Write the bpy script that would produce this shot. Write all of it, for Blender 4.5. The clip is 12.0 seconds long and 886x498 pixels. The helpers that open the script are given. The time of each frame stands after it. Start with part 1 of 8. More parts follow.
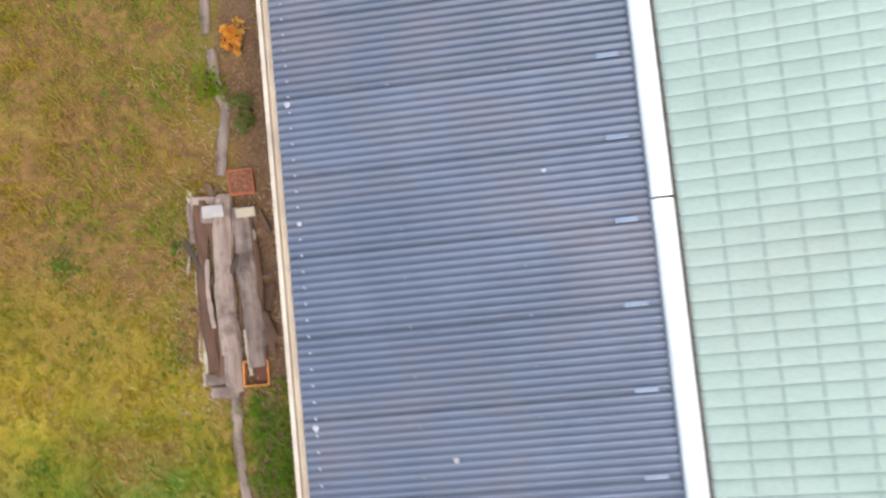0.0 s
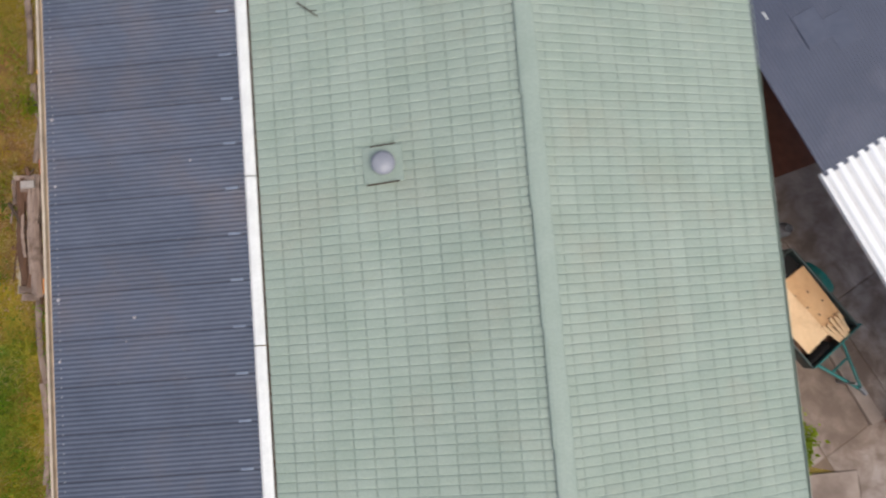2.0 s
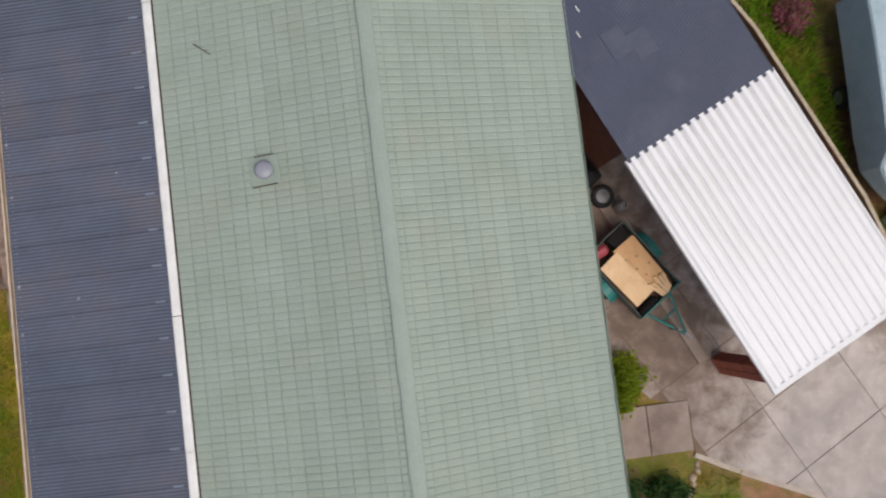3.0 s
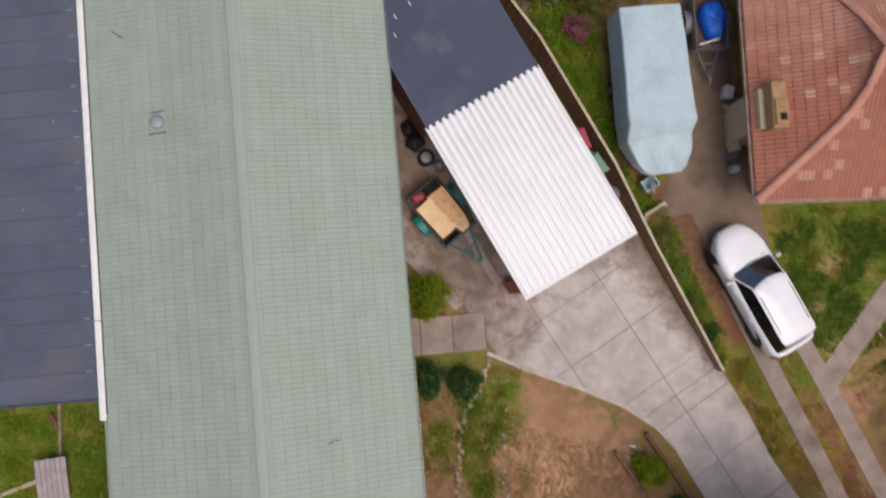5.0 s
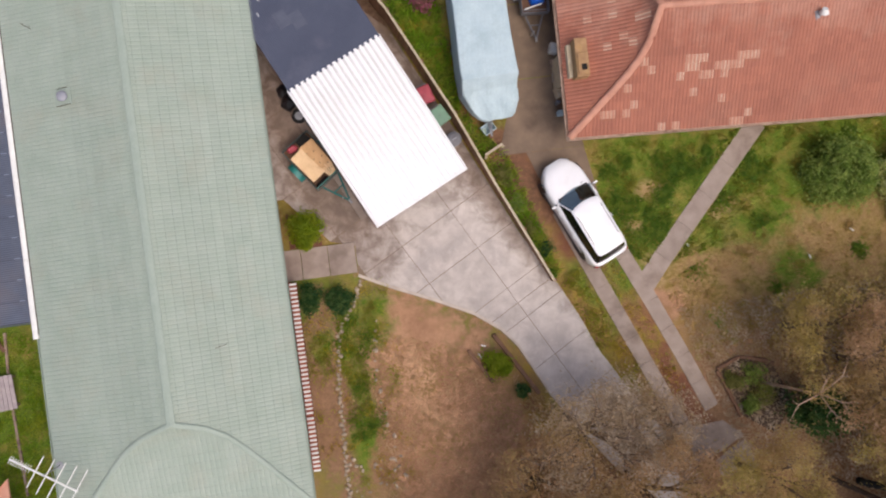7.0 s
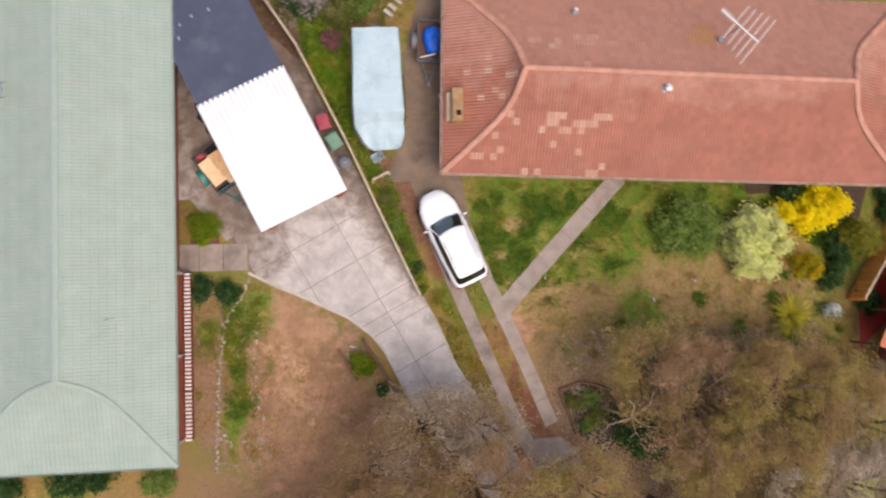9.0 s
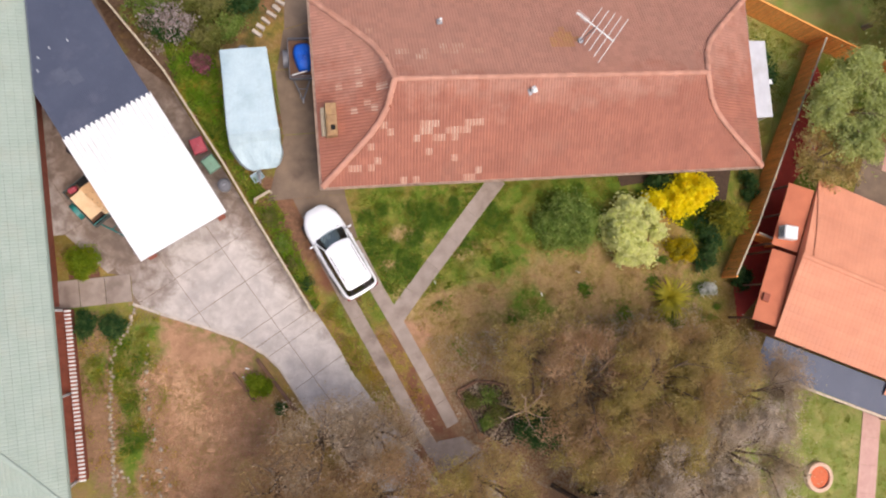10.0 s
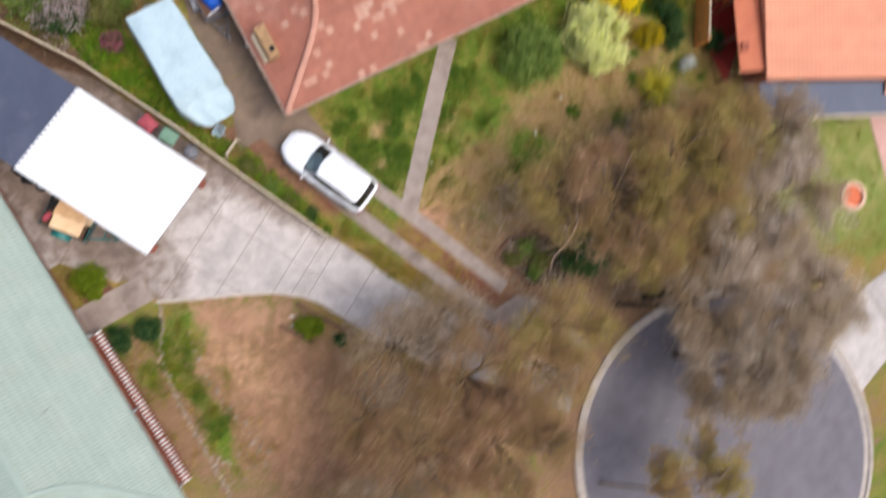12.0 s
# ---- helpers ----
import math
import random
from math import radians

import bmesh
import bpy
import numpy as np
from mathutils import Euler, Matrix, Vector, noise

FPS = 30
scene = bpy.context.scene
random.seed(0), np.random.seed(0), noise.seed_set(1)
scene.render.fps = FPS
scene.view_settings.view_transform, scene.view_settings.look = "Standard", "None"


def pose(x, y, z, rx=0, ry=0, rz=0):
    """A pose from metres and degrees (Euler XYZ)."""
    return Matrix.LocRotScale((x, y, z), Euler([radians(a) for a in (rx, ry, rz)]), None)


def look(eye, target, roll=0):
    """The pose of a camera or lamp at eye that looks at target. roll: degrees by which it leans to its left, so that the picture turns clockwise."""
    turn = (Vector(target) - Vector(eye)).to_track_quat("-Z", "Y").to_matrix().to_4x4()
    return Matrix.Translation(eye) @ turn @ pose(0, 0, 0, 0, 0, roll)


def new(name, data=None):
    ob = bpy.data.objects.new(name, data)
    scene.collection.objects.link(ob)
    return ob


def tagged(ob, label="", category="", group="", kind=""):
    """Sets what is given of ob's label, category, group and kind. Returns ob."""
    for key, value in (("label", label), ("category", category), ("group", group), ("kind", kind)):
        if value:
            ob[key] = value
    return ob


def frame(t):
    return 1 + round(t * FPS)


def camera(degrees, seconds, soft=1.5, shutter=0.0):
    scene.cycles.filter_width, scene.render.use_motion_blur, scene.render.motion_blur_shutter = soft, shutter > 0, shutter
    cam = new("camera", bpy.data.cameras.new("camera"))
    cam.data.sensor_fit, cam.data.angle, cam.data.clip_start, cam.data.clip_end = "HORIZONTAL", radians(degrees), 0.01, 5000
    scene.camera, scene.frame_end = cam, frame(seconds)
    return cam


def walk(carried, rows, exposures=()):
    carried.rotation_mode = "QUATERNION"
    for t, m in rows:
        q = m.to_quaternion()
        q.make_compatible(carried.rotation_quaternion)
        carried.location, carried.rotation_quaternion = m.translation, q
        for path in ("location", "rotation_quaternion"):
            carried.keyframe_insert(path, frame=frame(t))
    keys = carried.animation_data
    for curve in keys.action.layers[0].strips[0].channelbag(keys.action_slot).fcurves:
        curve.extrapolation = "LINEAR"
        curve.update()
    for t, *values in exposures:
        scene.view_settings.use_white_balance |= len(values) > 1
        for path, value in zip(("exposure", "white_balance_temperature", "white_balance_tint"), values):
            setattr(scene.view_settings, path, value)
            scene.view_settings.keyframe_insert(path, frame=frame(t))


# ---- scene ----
# Camera: a small aircraft that rises and drifts over the gardens, looking down.
cam = camera(59.3, 12.0, soft=2.05, shutter=0.35)
PATH = [
    (0, -11.11, 5.72, 9.67, 4.48, -2.21, -5.67),
    (0.5, -10.10, 5.38, 11.18, 2.62, -2.10, -2.67),
    (1, -9.25, 4.96, 12.80, 3.82, -4.75, -3.54),
    (1.5, -8.38, 4.51, 14.40, 5.47, -5.39, -2.43),
    (2, -6.99, 3.84, 15.77, 5.84, -5.23, -4.60),
    (2.5, -5.71, 3.92, 17.60, 4.02, -4.76, -9.43),
    (3, -4.58, 3.41, 19.45, 4.20, -4.54, -6.90),
    (3.2, -4.20, 3.00, 20.06, 4.98, -5.46, -5.67),
    (4.8, -0.67, 1.05, 25.76, 5.30, -4.19, -4.48),
    (5, -0.94, 0.70, 26.24, 4.10, -5.30, -4.91),
    (5.5, 0.00, -0.00, 27.79, 1.45, -6.13, -11.35),
    (6, 0.86, -0.86, 29.17, 2.10, -5.02, -10.25),
    (6.5, 2.12, -1.09, 30.70, 2.10, -5.39, -7.23),
    (7, 3.00, -1.24, 32.09, 1.87, -5.91, -7.86),
    (7.2, 3.44, -1.51, 32.62, 2.47, -5.47, -8.06),
    (8.8, 7.29, -2.37, 36.54, 2.78, -6.11, 0.42),
    (9, 7.76, -2.30, 36.92, 3.18, -6.40, -1.75),
    (9.5, 8.88, -2.27, 37.39, 3.88, -11.62, -8.14),
    (10, 9.39, -2.49, 37.73, 4.73, -11.66, -7.00),
    (10.5, 9.90, -2.82, 37.85, 6.09, -16.00, -8.74),
    (11, 9.68, -2.94, 37.76, 7.94, -16.58, -15.44),
    (11.5, 9.66, -3.10, 37.80, 10.61, -15.79, -19.71),
    (12, 7.23, -3.74, 36.43, 3.68, -12.28, -30.74),
]
EXPOSURES = [(0, 0.52, 6000, 6), (0.5, 0.18, 6200, 7), (1.0, -0.05, 6350, 8), (1.5, -0.14, 6420, 8), (2.0, -0.21, 6500, 9), (2.5, -0.47, 6600, 10), (5.0, -0.43, 6700, 14), (6.5, -0.22, 6750, 15), (9, 0.06, 6700, 15), (11.5, 0.18, 6500, 11), (12, 0.18, 6250, 10.5)]
walk(cam, [(t, pose(x, y, z, rx, ry, rz)) for t, x, y, z, rx, ry, rz in PATH], EXPOSURES)

# ---- world and light: a bright overcast day ----
world = bpy.data.worlds.new("overcast_sky")
world.use_nodes = True
scene.world = world
sky = world.node_tree.nodes.new("ShaderNodeTexSky")
sky.sky_type = "NISHITA"
sky.sun_disc = False
sky.sun_elevation = radians(66.8)
sky.sun_rotation = radians(149.5)
sky.dust_density = 4.0
sky.ozone_density = 1.0
world.node_tree.nodes["Background"].inputs["Strength"].default_value = 0.148
world.node_tree.links.new(sky.outputs[0], world.node_tree.nodes["Background"].inputs["Color"])
sun = new("sun", bpy.data.lights.new("sun", "SUN"))
sun.data.energy, sun.data.angle, sun.data.color = 2.0, radians(44), (1.0, 0.95, 0.88)
sun.matrix_world = look((10, -17, 46), (0, 0, 0))


# ---- materials ----
def lin(r, g, b):
    """Linear colour from eye values of 0 to 255."""
    return tuple(((v / 255) / 12.92 if v <= 10 else ((v / 255 + 0.055) / 1.055) ** 2.4) for v in (r, g, b)) + (1.0,)


class Nodes:
    """A short way to write node trees."""

    def __init__(self, name):
        self.m = bpy.data.materials.new(name)
        self.m.use_nodes = True
        self.t = self.m.node_tree
        self.bsdf = self.t.nodes["Principled BSDF"]
        self.pos = self.t.nodes.new("ShaderNodeNewGeometry").outputs["Position"]

    def put(self, kind, ins=(), **sets):
        n = self.t.nodes.new(kind)
        for k, v in sets.items():
            setattr(n, k, v)
        for k, v in dict(ins).items():
            self.set(n.inputs[k], v)
        return n

    def set(self, socket, v):
        if isinstance(v, bpy.types.NodeSocket):
            self.t.links.new(v, socket)
        else:
            socket.default_value = v

    def noise(self, scale, detail=4.0, rough=0.55, vec=None, distort=0.0):
        return self.put("ShaderNodeTexNoise", {"Vector": vec or self.pos, "Scale": scale, "Detail": detail, "Roughness": rough, "Distortion": distort}).outputs[0]

    def mapped(self, v, a, b, lo=0.0, hi=1.0):
        return self.put("ShaderNodeMapRange", {0: v, 1: a, 2: b, 3: lo, 4: hi}).outputs[0]

    def math(self, op, a, b=0.0):
        return self.put("ShaderNodeMath", {0: a, 1: b}, operation=op).outputs[0]

    def mix(self, f, a, b, blend="MIX"):
        n = self.put("ShaderNodeMix", {0: f}, data_type="RGBA", blend_type=blend)
        self.set(n.inputs[6], a)
        self.set(n.inputs[7], b)
        return n.outputs[2]

    def bump(self, height, strength, distance):
        n = self.put("ShaderNodeBump", {"Height": height, "Strength": strength, "Distance": distance})
        self.t.links.new(n.outputs[0], self.bsdf.inputs["Normal"])

    def scaled(self, sx, sy, sz, rz=0.0):
        return self.put("ShaderNodeMapping", {"Vector": self.pos, "Rotation": (0, 0, rz), "Scale": (sx, sy, sz)}).outputs[0]


def surface(name, a, b, scale=6.0, rough=0.7, metal=0.0, stain=None, stain_scale=0.8, stain_amount=0.5, stain_from=0.52,
            grain=60.0, bump=0.25, depth=0.004, vary=0.0, islands=False, stretch=None, wash=None, gloss=0.5):
    """A weathered surface: two colours mixed by noise, stains at a larger scale, fine relief, and a shift from piece to piece."""
    n = Nodes(name)
    vec = n.scaled(*stretch) if stretch else None
    c = n.mix(n.mapped(n.noise(scale, 5.0, vec=vec), 0.3, 0.7), a, b)
    if stain:
        f = n.mapped(n.noise(stain_scale, 6.0, 0.62), stain_from, stain_from + 0.18, 0.0, stain_amount)
        c = n.mix(f, c, stain)
    if wash:
        # A tint over one stretch: its colour, middle, radii and turn.
        tint, x, y, rx, ry, rz = wash
        m = n.put("ShaderNodeMapping", {"Vector": n.pos, "Location": (x, y, 0), "Rotation": (0, 0, rz), "Scale": (rx, ry, 1e6)}, vector_type="TEXTURE").outputs[0]
        d = n.put("ShaderNodeVectorMath", {0: m}, operation="LENGTH").outputs["Value"]
        c = n.mix(n.mapped(n.math("ADD", d, n.mapped(n.noise(0.9, 6.0, 0.65), 0.3, 0.7, -0.3, 0.3)), 1.15, 0.8, 0.0, 0.6), c, tint)
    fine = n.noise(grain, 3.0, 0.6, vec=vec)
    c = n.mix(0.35, c, n.mix(1.0, c, n.mix(fine, (0.55, 0.55, 0.55, 1), (1.45, 1.45, 1.45, 1)), "MULTIPLY"))
    if vary:
        rnd = n.put("ShaderNodeNewGeometry").outputs["Random Per Island"] if islands else n.put("ShaderNodeObjectInfo").outputs["Random"]
        g = n.mapped(rnd, 0.0, 1.0, 1 - vary, 1 + vary)
        c = n.mix(1.0, c, n.put("ShaderNodeCombineColor", {0: g, 1: g, 2: g}).outputs[0], "MULTIPLY")
    n.set(n.bsdf.inputs["Base Color"], c)
    n.set(n.bsdf.inputs["Roughness"], n.mapped(fine, 0.2, 0.8, max(0.05, rough - 0.1), min(1.0, rough + 0.1)))
    n.bsdf.inputs["Metallic"].default_value = metal
    n.bsdf.inputs["Specular IOR Level"].default_value = gloss
    if bump:
        n.bump(fine, bump, depth)
    return n.m


def foliage(name, a, b, c, rough=0.55, spread=1.6, d=None):
    """Leaves: colours that change from leaf to leaf and from bough to bough, a little light passing through."""
    n = Nodes(name)
    rnd = n.put("ShaderNodeNewGeometry").outputs["Random Per Island"]
    col = n.mix(n.mapped(rnd, 0.0, 0.75), a, b)
    col = n.mix(n.mapped(n.noise(spread, 3.0), 0.45, 0.62), col, c)
    if d:
        col = n.mix(n.mapped(n.noise(0.45, 3.0, distort=0.6), 0.44, 0.6), col, d)
    n.set(n.bsdf.inputs["Base Color"], col)
    n.bsdf.inputs["Roughness"].default_value = rough
    n.bsdf.inputs["Specular IOR Level"].default_value = 0.25
    tr = n.put("ShaderNodeBsdfTranslucent", {"Color": col})
    add = n.put("ShaderNodeMixShader", {0: 0.55, 1: n.bsdf.outputs[0], 2: tr.outputs[0]})
    n.t.links.new(add.outputs[0], n.t.nodes["Material Output"].inputs[0])
    return n.m


def glass(name, tint, rough=0.05, coat=0.6):
    n = Nodes(name)
    n.bsdf.inputs["Base Color"].default_value = tint
    n.bsdf.inputs["Roughness"].default_value = rough
    n.bsdf.inputs["IOR"].default_value = 1.5
    n.bsdf.inputs["Coat Weight"].default_value = coat
    return n.m


GREEN_STEEL = surface("pale_green_steel", lin(150, 164, 151), lin(160, 172, 160), 1.3, 0.5, stain=lin(158, 158, 142), stain_scale=0.6, stain_amount=0.35, grain=25, bump=0.05, vary=0.03, gloss=0.25)
GREEN_CAP = surface("pale_green_cap", lin(150, 164, 152), lin(158, 171, 160), 2.0, 0.5, grain=25, bump=0.05, gloss=0.25)


def patio_sheet():
    """Charcoal corrugated steel: a dark band along each lap, faded sheets, dusty blotches; valley shade and crest sheen
    are painted in.
    """
    n = Nodes("charcoal_patio_steel")
    y = n.put("ShaderNodeSeparateXYZ", {0: n.put("ShaderNodeTexCoord").outputs["Object"]}).outputs[1]
    worn = n.noise(2.2, 5.0, 0.65)
    c = n.mix(n.mapped(n.noise(0.9, 5.0), 0.3, 0.7), lin(82, 89, 104), lin(96, 102, 117))
    c = n.mix(n.mapped(n.noise(0.55, 6.0, 0.62), 0.52, 0.7, 0.0, 0.6), c, lin(120, 112, 114))
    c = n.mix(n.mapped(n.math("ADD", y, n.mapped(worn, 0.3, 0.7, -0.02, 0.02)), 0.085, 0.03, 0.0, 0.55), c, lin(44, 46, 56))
    c = n.mix(n.mapped(n.noise(26.0, 4.0, 0.7), 0.66, 0.74, 0.0, 0.35), c, lin(150, 152, 160))
    # Shade of the valleys and sheen of the crests, put into the colour.
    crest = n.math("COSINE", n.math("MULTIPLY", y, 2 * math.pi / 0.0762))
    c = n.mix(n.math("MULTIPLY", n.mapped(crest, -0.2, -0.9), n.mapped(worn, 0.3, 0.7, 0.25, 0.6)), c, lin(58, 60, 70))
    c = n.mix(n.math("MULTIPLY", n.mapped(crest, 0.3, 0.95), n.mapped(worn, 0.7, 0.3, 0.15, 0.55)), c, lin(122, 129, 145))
    g = n.mapped(n.put("ShaderNodeObjectInfo").outputs["Random"], 0.0, 1.0, 0.93, 1.07)
    c = n.mix(1.0, c, n.put("ShaderNodeCombineColor", {0: g, 1: g, 2: g}).outputs[0], "MULTIPLY")
    n.set(n.bsdf.inputs["Base Color"], c)
    n.set(n.bsdf.inputs["Roughness"], n.mapped(worn, 0.3, 0.7, 0.34, 0.52))
    return n.m


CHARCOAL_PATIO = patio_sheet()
SKYLIGHT = surface("dusty_translucent_sheet", lin(73, 79, 96), lin(84, 89, 105), 3.0, 0.5, stain=lin(96, 98, 112), stain_scale=2.0, stain_amount=0.4, grain=20, bump=0.05)
CHARCOAL_SHED = surface("charcoal_shed_steel", lin(70, 76, 94), lin(78, 84, 102), 0.8, 0.48, stain=lin(98, 100, 116), stain_scale=0.7, stain_amount=0.5, grain=20, bump=0.05, vary=0.03)
WHITE_STEEL = surface("white_steel", lin(236, 236, 236), lin(226, 226, 226), 1.0, 0.45, stain=lin(212, 206, 198), stain_scale=0.5, stain_amount=0.2, grain=15, bump=0.04)

def carport_material(rib):
    """White enamelled steel with grime lying in the valleys, thicker towards the high end."""
    n = Nodes("white_ribbed_steel")
    at = n.put("ShaderNodeSeparateXYZ", {0: n.put("ShaderNodeTexCoord").outputs["Object"]})
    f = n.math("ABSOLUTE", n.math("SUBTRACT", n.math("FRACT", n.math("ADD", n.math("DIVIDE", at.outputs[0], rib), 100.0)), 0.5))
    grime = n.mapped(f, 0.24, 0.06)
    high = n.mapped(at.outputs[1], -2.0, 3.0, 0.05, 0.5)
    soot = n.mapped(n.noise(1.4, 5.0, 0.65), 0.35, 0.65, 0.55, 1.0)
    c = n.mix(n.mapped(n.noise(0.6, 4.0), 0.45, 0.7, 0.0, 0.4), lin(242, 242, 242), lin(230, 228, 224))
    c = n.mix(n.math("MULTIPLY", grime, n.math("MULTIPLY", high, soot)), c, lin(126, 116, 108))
    n.set(n.bsdf.inputs["Base Color"], c)
    n.bsdf.inputs["Roughness"].default_value = 0.45
    return n.m


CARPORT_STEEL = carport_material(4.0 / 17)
AWNING_GREY = surface("pale_grey_sheet", lin(204, 203, 206), lin(190, 189, 193), 1.4, 0.5, stain=lin(176, 172, 170), stain_scale=1.2, stain_amount=0.5, grain=20, bump=0.04)
WHITE_PAINT = surface("white_paint", lin(236, 236, 232), lin(222, 222, 218), 3.0, 0.5, grain=40, bump=0.1)
CREAM_PAINT = surface("cream_paint", lin(212, 192, 164), lin(190, 170, 145), 4.0, 0.6, stain=lin(150, 128, 108), stain_scale=3, grain=40, bump=0.15)
BRICK_RED = surface("red_brick", lin(168, 94, 72), lin(142, 78, 60), 5.0, 0.85, grain=70, bump=0.4, vary=0.14)
BRICK_BROWN = surface("brown_brick", lin(116, 78, 62), lin(96, 64, 52), 5.0, 0.85, grain=70, bump=0.4, vary=0.1)
BRICK_DARK = surface("mortar", lin(150, 128, 112), lin(128, 108, 96), 8.0, 0.9, grain=80)
BRICK_TAN = surface("tan_brick", lin(178, 142, 102), lin(150, 116, 82), 4.0, 0.85, stain=lin(196, 156, 86), stain_scale=1.6, stain_amount=0.4, grain=60, bump=0.4)
GUTTER_CREAM = surface("weathered_cream_gutter", lin(206, 190, 168), lin(182, 164, 144), 3.0, 0.6, stain=lin(136, 122, 108), stain_scale=2, grain=40, bump=0.1)
GUTTER_BROWN = surface("faded_brown_gutter", lin(190, 164, 146), lin(160, 130, 112), 4.0, 0.6, stain=lin(112, 88, 74), stain_scale=2, grain=40, bump=0.1)
EXTENSION_GREY = surface("dull_mid_grey_steel", lin(128, 126, 136), lin(114, 113, 123), 1.2, 0.5, stain=lin(140, 132, 134), stain_scale=0.7, stain_amount=0.5, grain=20, bump=0.05)
SHED_GREY = surface("pale_grey_steel", lin(168, 165, 173), lin(152, 150, 158), 1.2, 0.5, stain=lin(160, 156, 154), stain_scale=0.7, stain_amount=0.4, grain=20, bump=0.05)
CEMENT = surface("cement_cap", lin(206, 190, 162), lin(186, 168, 140), 6.0, 0.85, grain=60)
CONCRETE_PLAIN = surface("plain_concrete", lin(194, 188, 187), lin(176, 169, 168), 1.4, 0.8, stain=lin(136, 127, 126), stain_scale=0.42, stain_amount=0.75, stain_from=0.5, grain=45, bump=0.25, vary=0.06)
CONCRETE_OLD = surface("old_concrete", lin(162, 147, 136), lin(140, 125, 115), 1.8, 0.85, stain=lin(108, 92, 82), stain_scale=0.7, stain_amount=0.7, grain=45, bump=0.3, vary=0.06)

def driveway_material():
    """Pale concrete, blotched, with brown wash-off along the fence and by the carport, darkened between them for shade.
    """
    n = Nodes("driveway_concrete")
    blot, cloud, fine = n.noise(1.7, 6.0, 0.65, distort=0.4), n.noise(0.5, 4.0), n.noise(48.0, 3.0, 0.6)
    col = n.mix(n.mapped(blot, 0.34, 0.66), lin(174, 164, 157), lin(197, 188, 181))
    col = n.mix(n.mapped(cloud, 0.5, 0.68, 0.0, 0.5), col, lin(150, 142, 139))
    col = n.mix(n.mapped(n.noise(3.4, 5.0, 0.7), 0.56, 0.74, 0.0, 0.4), col, lin(210, 203, 197))
    edge = n.mapped(blot, 0.3, 0.7, -0.3, 0.3)
    # Strip between carport, garage and fence: brown wash with its shade painted in.
    for x, y, rx, ry, rz, amount in ((1.0, 5.0, 1.7, 4.4, 0.35, 0.95), (2.6, 1.6, 1.9, 2.6, 0.5, 0.95), (9.5, 0.2, 0.6, 4.6, 0.5, 0.6), (5.4, 4.6, 1.8, 3.2, 0.5, 0.6), (6.4, 5.6, 1.2, 4.2, 0.46, 0.85), (4.2, 9.8, 1.8, 4.0, 0.55, 1.0), (8.6, 1.2, 0.55, 2.6, 0.46, 0.6), (3.6, -1.0, 1.0, 0.7, 0.0, 0.5), (13.6, -8.8, 2.0, 2.2, 0.0, 0.3)):
        m = n.put("ShaderNodeMapping", {"Vector": n.pos, "Location": (x, y, 0), "Rotation": (0, 0, rz), "Scale": (rx, ry, 1e6)}, vector_type="TEXTURE").outputs[0]
        d = n.math("ADD", n.put("ShaderNodeVectorMath", {0: m}, operation="LENGTH").outputs["Value"], edge)
        col = n.mix(n.mapped(d, 1.4, 0.4, 0.0, amount), col, n.mix(n.mapped(blot, 0.4, 0.6), lin(114, 97, 85), lin(138, 120, 107)))
    col = n.mix(0.35, col, n.mix(1.0, col, n.mix(fine, (0.55, 0.55, 0.55, 1), (1.45, 1.45, 1.45, 1)), "MULTIPLY"))
    g = n.mapped(n.put("ShaderNodeObjectInfo").outputs["Random"], 0.0, 1.0, 0.95, 1.05)
    col = n.mix(1.0, col, n.put("ShaderNodeCombineColor", {0: g, 1: g, 2: g}).outputs[0], "MULTIPLY")
    n.set(n.bsdf.inputs["Base Color"], col)
    n.set(n.bsdf.inputs["Roughness"], n.mapped(fine, 0.2, 0.8, 0.7, 0.9))
    n.bump(fine, 0.25, 0.004)
    return n.m


CONCRETE = driveway_material()
CONCRETE_BROWN = surface("brown_yard_concrete", lin(134, 114, 96), lin(112, 95, 80), 1.5, 0.85, stain=lin(92, 76, 64), stain_scale=0.6, stain_amount=0.8, grain=45, bump=0.3)
CONCRETE_PINK = surface("pink_concrete", lin(206, 165, 152), lin(192, 148, 136), 2.5, 0.8, grain=45)
CONCRETE_RED = surface("red_oxide_paving", lin(172, 58, 44), lin(150, 50, 40), 1.5, 0.8, stain=lin(124, 48, 38), grain=45)
ASPHALT = surface("asphalt", lin(120, 114, 119), lin(104, 99, 103), 1.2, 0.9, stain=lin(96, 90, 92), stain_scale=0.4, grain=90, bump=0.5)
KERB = surface("kerb_concrete", lin(196, 184, 170), lin(172, 158, 146), 2.0, 0.85, grain=50)
TIMBER_GREY = surface("weathered_timber", lin(172, 150, 136), lin(128, 107, 95), 9.0, 0.85, stain=lin(84, 66, 54), stain_scale=3, stain_amount=0.75, stain_from=0.48, grain=50, bump=0.4, depth=0.006, vary=0.16, stretch=(1, 0.15, 1))
TIMBER_BROWN = surface("brown_timber", lin(118, 86, 66), lin(92, 66, 50), 8.0, 0.85, grain=50, bump=0.4, vary=0.15, stretch=(1, 0.2, 1))
TIMBER_FENCE = surface("fence_timber", lin(152, 114, 86), lin(124, 92, 68), 7.0, 0.85, grain=50, bump=0.35, vary=0.13)
TIMBER_BLEACHED = surface("bleached_table_timber", lin(176, 164, 164), lin(152, 140, 142), 4.0, 0.85, grain=50, bump=0.3, vary=0.06)
TIMBER_CAP = surface("fence_cap_timber", lin(194, 180, 156), lin(168, 152, 128), 6.0, 0.8, grain=50, bump=0.3, vary=0.08)
